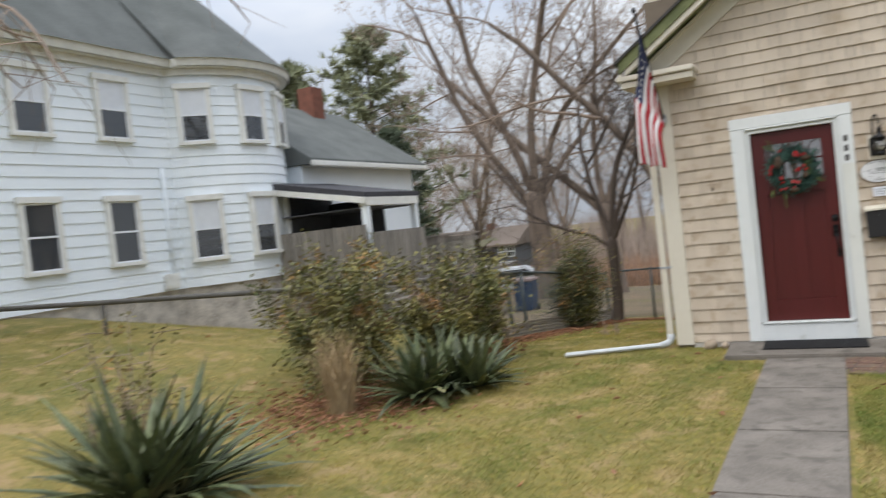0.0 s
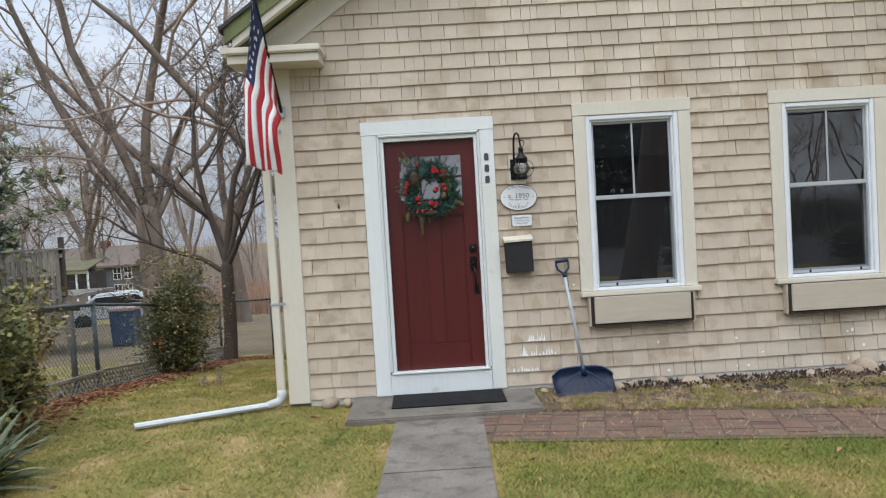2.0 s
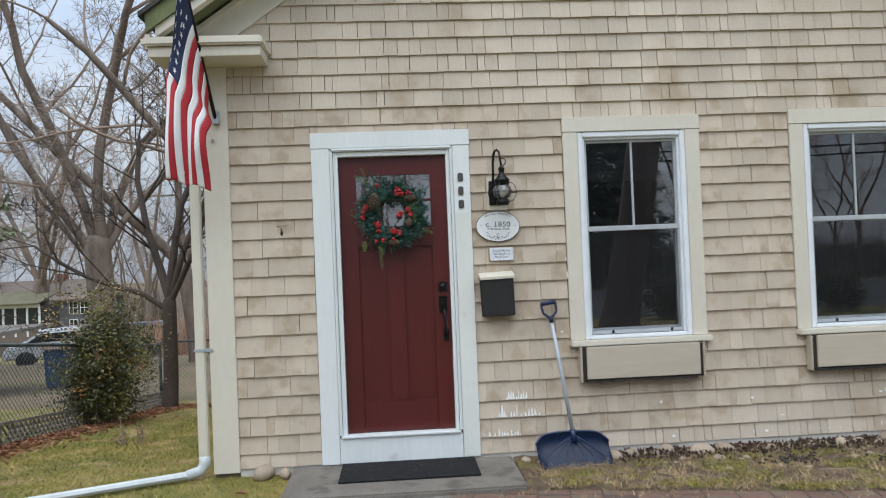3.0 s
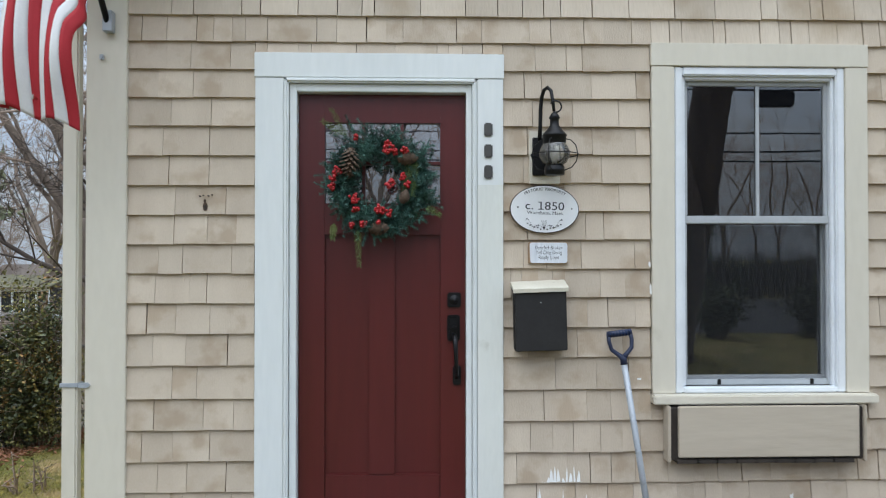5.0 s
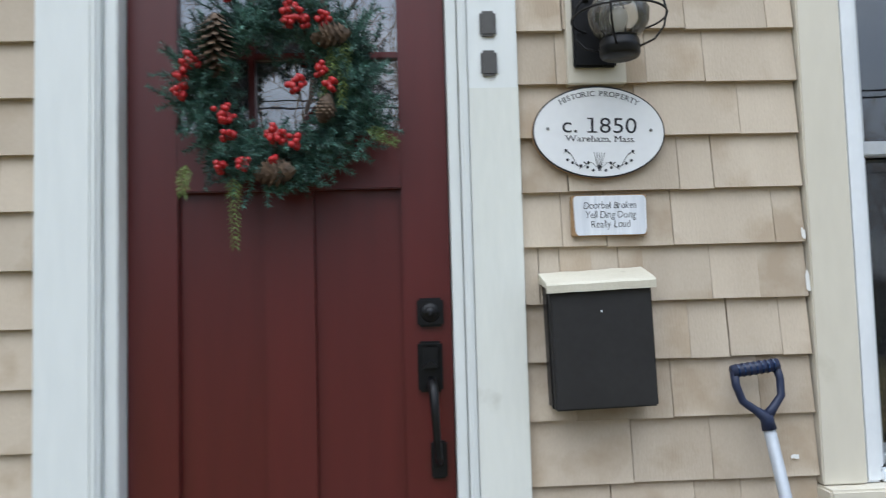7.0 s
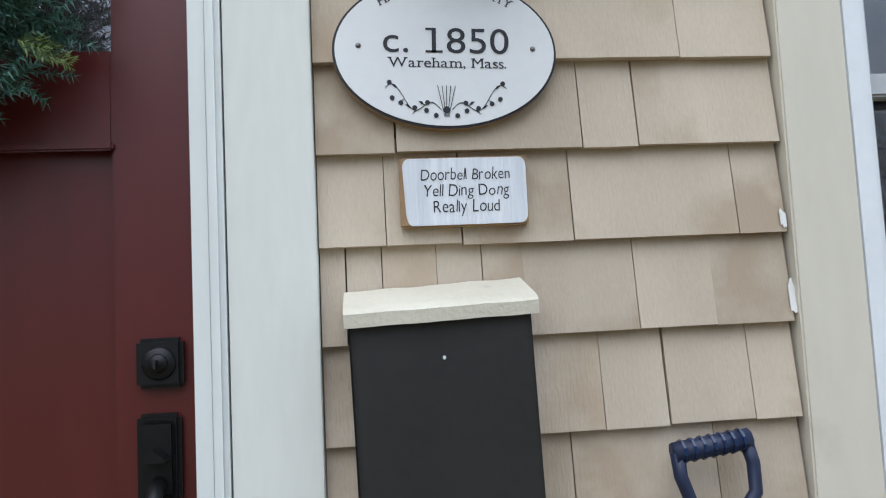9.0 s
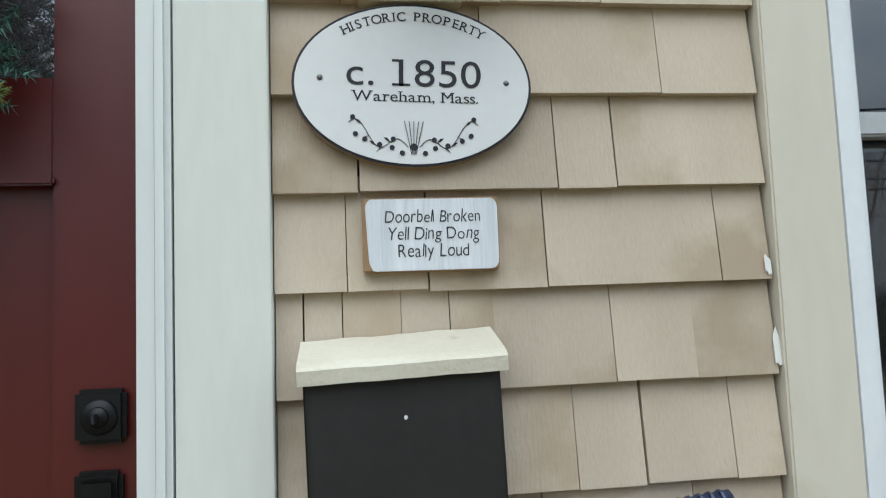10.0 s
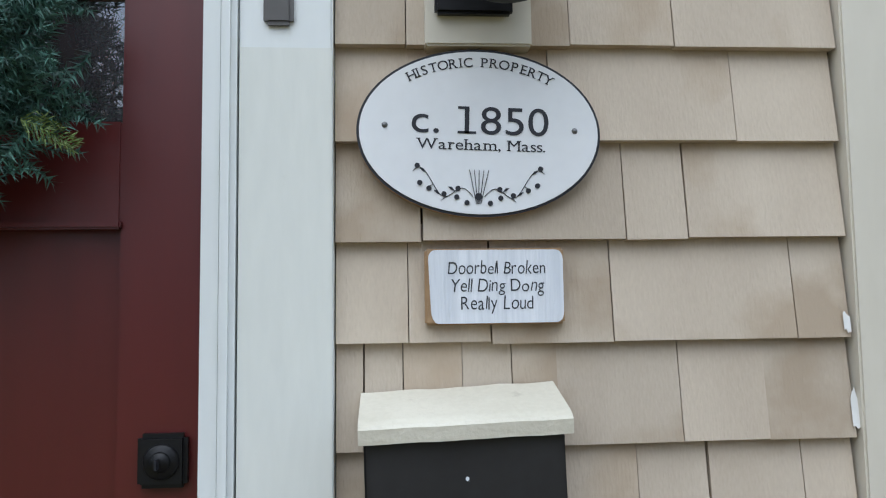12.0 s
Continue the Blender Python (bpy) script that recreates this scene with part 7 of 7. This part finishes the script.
# ---- foundation stones ----
def stones():
    r = random.Random(14)
    x = 1.50
    first = []
    for i in range(4):
        bm = bmesh.new()
        bmesh.ops.create_icosphere(bm, subdivisions=2, radius=1)
        for v in bm.verts:
            v.co *= 1 + 0.28 * noise.noise(v.co * 1.3 + Vector((i * 5, 0, 0)))
        first.append(mesh_of("field_stone", bm, M_STONE, True))
    def lay(x, y, s, flat):
        ob = new("field_stone", first[r.randrange(4)])
        ob.matrix_basis = Matrix.Translation((x, y, gz(x, y) + 0.02 + s * flat * 0.35)) @ Matrix.Rotation(r.uniform(0, 6.28), 4, "Z") @ Matrix.Diagonal((s, s * 0.75, s * flat, 1))
        tagged(ob, "rounded tan field stone lying against the foundation", "stone", group="foundation stones")
    for x, y, s in ((-0.42, -0.10, 0.085), (-0.26, -0.11, 0.06), (1.50, -0.14, 0.05), (1.60, -0.20, 0.04)):
        lay(x, y, s, 0.7)
    x = 2.16
    while x < 5.5:
        s = r.choice((0.05, 0.06, 0.08, 0.10, 0.13)) * r.uniform(0.8, 1.1)
        lay(x, -0.10 - r.uniform(0, 0.07), s, r.uniform(0.5, 0.75))
        if r.random() < 0.5:
            lay(x + 0.05, -0.28 - r.uniform(0, 0.15), s * 0.45, 0.6)
        x += s * 1.5 + r.uniform(0.0, 0.07)
    for i in range(9):
        lay(r.uniform(2.3, 5.2), r.uniform(-0.75, -0.35), r.uniform(0.02, 0.04), 0.5)
    bm = bmesh.new()
    for i in range(330):
        hx, hy = r.choice(((3.35, -0.55), (3.30, -0.50), (4.0, -0.62), (4.25, -0.70), (4.75, -0.72), (2.6, -0.22), (3.7, -0.25), (4.5, -0.3)))
        c = (r.gauss(hx, 0.10), max(hy - 0.12, min(-0.12, r.gauss(hy, 0.045))), 0.048)
        bmesh.ops.create_icosphere(bm, subdivisions=1, radius=r.uniform(0.004, 0.017), matrix=Matrix.Translation(c) @ Matrix.Diagonal((1, 1, 0.5, 1)))
    tagged(part("soil_clods", bm, M_SEAM), "dark turned soil clods in the planting strip", "soil", kind="stuff")


def dry_tufts():
    """Tufts of dead grass and fallen twigs in the strip before the stones."""
    rr = random.Random(31)
    verts, faces = [], []
    for i in range(520):
        x = rr.uniform(1.5, 5.3)
        y = rr.uniform(path_y(x) + 0.01, -0.2)
        for k in range(16):
            a = rr.uniform(0, 6.283)
            l, h, w = rr.uniform(0.02, 0.075), rr.uniform(0.012, 0.055), 0.0022
            p = (x + rr.gauss(0, 0.025), y + rr.gauss(0, 0.02))
            n = len(verts)
            verts.extend([(p[0] - w * math.sin(a), p[1] + w * math.cos(a), 0.022), (p[0] + w * math.sin(a), p[1] - w * math.cos(a), 0.022), (p[0] + l * math.cos(a), p[1] + l * math.sin(a), 0.022 + h)])
            faces.append((n, n + 1, n + 2))
    tagged(raw("dry_tufts", verts, faces, M_STRAW), "dead straw grass tufts along the planting strip", "grass", kind="stuff")
    bm = bmesh.new()
    for i in range(40):
        x = rr.uniform(1.6, 5.2)
        y = rr.uniform(path_y(x) + 0.06, -0.15)
        a, l = rr.uniform(0, 3.14), rr.uniform(0.06, 0.22)
        tube(bm, [(x, y, 0.045), (x + l * 0.5 * math.cos(a), y + 0.3 * l * math.sin(a), 0.058), (x + l * math.cos(a + 0.3), y + 0.5 * l * math.sin(a), 0.05)], 0.0028, 4)
    tagged(part("fallen_twigs", bm, M_TWIG), "thin fallen twigs lying on the planting strip", "twigs", kind="stuff")


dry_tufts()
M_KNOT = mat("dark_knot_wood", (0.10, 0.065, 0.042), (0.05, 0.034, 0.024), 0.9, bump=0.3)
stones()

# ---- brick path ----
walkway = thing("brick_path", "worn red brick path laid along the house front", "path", kind="structure")
bm = bmesh.new()
prism(bm, [(0.90, -1.44), (6.4, -2.39), (6.4, path_y(6.4) + 0.02), (1.43, -0.770), (0.93, -0.772)], "z", -0.08, 0.012)
part("bedding", bm, M_SAND, walkway)
brick_mesh = mesh_of("brick", boxed(-0.0985, 0.0985, -0.0465, 0.0465, -0.05, 0.0, bevel=0.005), M_BRICK)
r = random.Random(6)
for row in range(8):
    x = 1.02 + 0.0955 * 0.2 * (7 - row) - (0.201 if row < 6 else 0.0) + r.uniform(-0.008, 0.008)
    while x < 6.1:
        y = path_y(x) - 0.05 - row * (0.0955 - 0.0058 * min(3.5, x - 0.96))
        ob = new("brick", brick_mesh)
        ob.parent = walkway
        ob.matrix_basis = Matrix.Translation((x, y, 0.0155 + r.uniform(-0.004, 0.003))) @ Matrix.Rotation(-0.19 + r.uniform(-0.015, 0.015), 4, "Z") @ Matrix.Rotation(r.uniform(-0.015, 0.015), 4, "X")
        x += 0.201

grass_patch("path_straw", "dry straw blown over the brick path", 5200, (0.95, 5.6, -2.2, -0.6), 0.030, M_STRAWGRASS,
            lambda x, y: path_y(x) - 0.74 + 0.037 * (x - 0.96) < y < path_y(x) - 0.01 and noise.noise((x * 2.5, y * 5, 4)) > -0.1, 0.014)

# ---- cedar shingles ----
COURSES = [0.060, 0.165, 0.297, 0.440, 0.583, 0.731, 0.880, 1.035, 1.186, 1.330, 1.470, 1.610, 1.750, 1.890, 2.030, 2.170, 2.307, 2.442, 2.575, 2.702, 2.831, 2.960]
while COURSES[-1] < 5.4:
    COURSES.append(COURSES[-1] + 0.131)
# right of the door the courses run on lines of their own
COURSES_R = [0.070, 0.190, 0.330, 0.462, 0.608, 0.760, 0.910, 1.064, 1.208, 1.350, 1.490, 1.629, 1.765, 1.902, 2.040, 2.175, 2.310, 2.443, 2.580]
COURSES_R += COURSES[len(COURSES_R):]
TILT = 0.002
OPEN = [(-0.002, 1.182, 0.0, 2.522), (1.898, 2.967, 0.84, 2.587), (3.680, 4.759, 0.85, 2.602), (1.448, 3.422, 3.925, 6.0)]
# joints that stand out between the door and the window, by course
JOINTS = {13: (1.28, 1.51, 1.66), 12: (1.48, 1.745), 11: (1.30, 1.582, 1.67), 10: (1.28, 1.392, 1.56, 1.82), 9: (1.22, 1.272, 1.352, 1.42, 1.48, 1.652, 1.772), 8: (1.36, 1.59, 1.69, 1.822),
          17: (1.338, 1.489, 1.567, 1.709), 16: (1.286, 1.368, 1.611, 1.83), 15: (1.325, 1.52, 1.744), 14: (1.30, 1.615, 1.827),
          7: (1.30, 1.54, 1.76), 6: (1.434, 1.632, 1.79), 5: (1.379, 1.586, 1.703), 4: (1.313, 1.421, 1.521, 1.652, 1.759, 1.845), 3: (1.246, 1.489, 1.602, 1.704, 1.82), 2: (1.345, 1.53, 1.687, 1.81)}
# and between the corner board and the door
JOINTS_DOOR = {17: (-0.42, -0.306, -0.12), 16: (-0.46, -0.295, -0.114), 15: (-0.397, -0.209), 14: (-0.436, -0.217), 13: (-0.407, -0.219), 12: (-0.377, -0.139), 11: (-0.382, -0.226, -0.09),
               10: (-0.455, -0.341, -0.111), 9: (-0.47, -0.309, -0.227), 8: (-0.506, -0.372, -0.213), 7: (-0.48, -0.326, -0.128), 6: (-0.389, -0.273), 5: (-0.472, -0.241, -0.1), 4: (-0.529, -0.385, -0.211), 3: (-0.455, -0.318, -0.134)}
shingle_cache, field_v, field_f = {}, [], []
r = random.Random(9)


def shingle_shape(w, h):
    """A tapered shingle, w wide, h high, from its lower left corner."""
    b, t = -0.0225, -0.004
    return ([(0, 0.003, 0), (w, 0.003, 0), (w, b, 0), (0, b, 0), (0, 0.003, h), (w, 0.003, h), (w, t, h), (0, t, h)],
            [(3, 2, 6, 7), (0, 1, 2, 3)[::-1], (0, 3, 7, 4), (2, 1, 5, 6)])


def lay_shingle(x0, x1, z0, z1, course):
    single = (-0.61 < x0 < 1.9 and z0 < 2.6) or (2.95 < x0 < 3.68 and 0.3 < z0 < 2.6) or (1.85 < x0 < 3.0 and 0.15 < z0 < 0.75)
    gap = r.choice((0.0014, 0.0018, 0.0024, 0.0034) if single else (0.0030, 0.0038, 0.0045, 0.0060))
    dz = r.uniform(-0.0022, 0.0022)
    w, h = x1 - x0 - gap, z1 - z0 + 0.022
    lift = r.uniform(-0.0015, 0.001)
    zz = z0 + dz + TILT * x0
    if single and w > 0.012:
        key = (round(w / 0.005), round(h / 0.004))
        if key not in shingle_cache:
            v, f = shingle_shape(w, h)
            me = bpy.data.meshes.new("shingle")
            me.from_pydata(v, [], f)
            me.materials.append(M_SHINGLE)
            shingle_cache[key] = me
        ob = new("shingle", shingle_cache[key])
        ob.parent = shell
        ob.matrix_basis = Matrix.Translation((x0, lift, zz)) @ Matrix.Rotation(TILT + r.uniform(-0.004, 0.004), 4, Vector((0, -1, 0)))
    else:
        v, f = shingle_shape(w, h)
        k = len(field_v)
        field_v.extend([(x + x0, y + lift, z + zz) for x, y, z in v])
        field_f.extend([tuple(k + i for i in q) for q in f])


for c in range(len(COURSES) - 1):
    z0, z1 = COURSES[c], COURSES[c + 1]
    xl, xr = -0.600, 5.48
    if z1 > 3.03:
        edge = (z0 - 3.22 + 0.16) / SL - 1.06
        xl = max(xl, min(edge, 0.36))
    if z0 > 4.2:
        xl = 0.81
    xr = min(xr, 4.88 - xl) if z1 > 3.03 else xr
    cuts = sorted({xl, xr, *[v for o in OPEN for v in o[:2] if xl < v < xr and o[2] < z1 - 0.02 and o[3] > z0 + 0.02]})
    for a, b in zip(cuts, cuts[1:]):
        mid = (a + b) / 2
        if a > 1.1 and c < len(COURSES_R) - 1:
            z0, z1 = COURSES_R[c], COURSES_R[c + 1]
        za, zb = z0, z1
        blocked = False
        for o in OPEN:
            if o[0] < mid < o[1] and o[2] < z1 and o[3] > z0:
                if o[3] < z1 - 0.02 and o[2] <= z0:
                    za = o[3] - TILT * mid
                elif o[2] > z0 + 0.02 and o[3] >= z1:
                    zb = o[2] - 0.024 - TILT * mid
                elif o[3] > z0 + 0.02 and o[2] < z1 - 0.02:
                    blocked = True
        if blocked:
            continue
        known = JOINTS.get(c, ()) if abs(a - 1.182) < 0.01 else (JOINTS_DOOR.get(c, ()) if abs(b + 0.002) < 0.01 else ())
        xs = [a, *[j for j in known if a < j < b]]
        x = xs[-1]
        while b - x > 0.22 and not (known and b < 2.0):
            x += r.choice((0.06, 0.085, 0.10, 0.12, 0.14, 0.165, 0.19, 0.22)) * r.uniform(0.92, 1.08)
            xs.append(x)
        if b - x > 0.19 and not (known and b < 2.0):
            xs.append((x + b) / 2)
        xs.append(b)
        for p, q in zip(xs, xs[1:]):
            lay_shingle(p, q, za, zb, c)
field = raw("shingle_field", field_v, field_f, M_SHINGLES, shell, "rows of tan painted cedar shingles")
field["kind"] = "stuff"

# old knot and nail scars on one shingle
for kx, kz, w, h, m in ((-0.236, 1.786, 0.011, 0.020, M_KNOT), (-0.2345, 1.782, 0.006, 0.012, M_SEAM), (-0.238, 1.812, 0.005, 0.010, M_KNOT), (-0.262, 1.836, 0.0035, 0.0035, M_SEAM),
                        (-0.246, 1.840, 0.003, 0.003, M_SEAM), (-0.222, 1.838, 0.0035, 0.0035, M_SEAM), (-0.205, 1.842, 0.003, 0.003, M_SEAM)):
    part("knot_scar", ellipse_plate(bmesh.new(), kx, kz, w, h, -0.0235 if m == M_KNOT else -0.0242, -0.010, 14), m, shell)

# flakes of bare white primer where paint has scraped off the lowest courses and the casing edge
def flake(x, z, w, h, y=-0.0245):
    bm = bmesh.new()
    n = max(4, int(w / 0.006))
    top = [(x + w * i / n, z + h * (0.45 + 0.55 * abs(noise.noise((x * 40 + i * 0.9, z * 30, 0))) * 1.6)) for i in range(n + 1)]
    low = [(x + w * i / n, z + h * 0.25 * abs(noise.noise((x * 50 + i * 1.3, z * 20, 4)))) for i in range(n + 1)]
    v = [bm.verts.new((a, y + (b - z) * 0.09, b)) for a, b in top] 
    u = [bm.verts.new((a, y + (b - z) * 0.09, b)) for a, b in low]
    for i in range(n):
        bm.faces.new((u[i], u[i + 1], v[i + 1], v[i]))
    part("paint_flake", bm, M_FLAKE, shell, "bare white scrape in the paint")


M_FLAKE = mat("bare_primer", (0.84, 0.84, 0.82), (0.76, 0.76, 0.74), 0.8, bump=0.1)
def scrape(x0, x1, z, tall):
    """A row of upright scratches where paint has come off."""
    bm = bmesh.new()
    x = x0
    while x < x1:
        w, h = r.uniform(0.007, 0.022), tall * r.uniform(0.12, 1.0) ** 1.6
        if r.random() < 0.92:
            lean = r.uniform(-0.004, 0.004)
            q = [(x, z + r.uniform(0, 0.006)), (x + w, z + r.uniform(0, 0.006)), (x + w * 0.75 + lean, z + h * 0.7), (x + w * 0.45 + lean, z + h), (x + w * 0.2 + lean, z + h * 0.6)]
            bm.faces.new([bm.verts.new((a, -0.0262 + (b - z) * 0.100, b)) for a, b in q])
        x += w * r.uniform(0.7, 1.6)
    part("paint_scrape", bm, M_FLAKE, shell, "bare white scratches in the paint")


scrape(1.235, 1.48, 0.197, 0.095)
scrape(1.315, 1.64, 0.337, 0.100)
scrape(1.36, 1.56, 0.467, 0.085)
for i in range(18):
    c = r.choice((0, 0, 1, 1, 2))
    flake(r.uniform(2.2, 5.3), COURSES_R[c] + 0.045, r.uniform(0.008, 0.03), r.uniform(0.008, 0.05))
for x, z, w, h in ((1.885, 1.497, 0.010, 0.045), (1.890, 1.365, 0.013, 0.07), (1.826, 0.955, 0.02, 0.02)):
    flake(x, z, w, h)
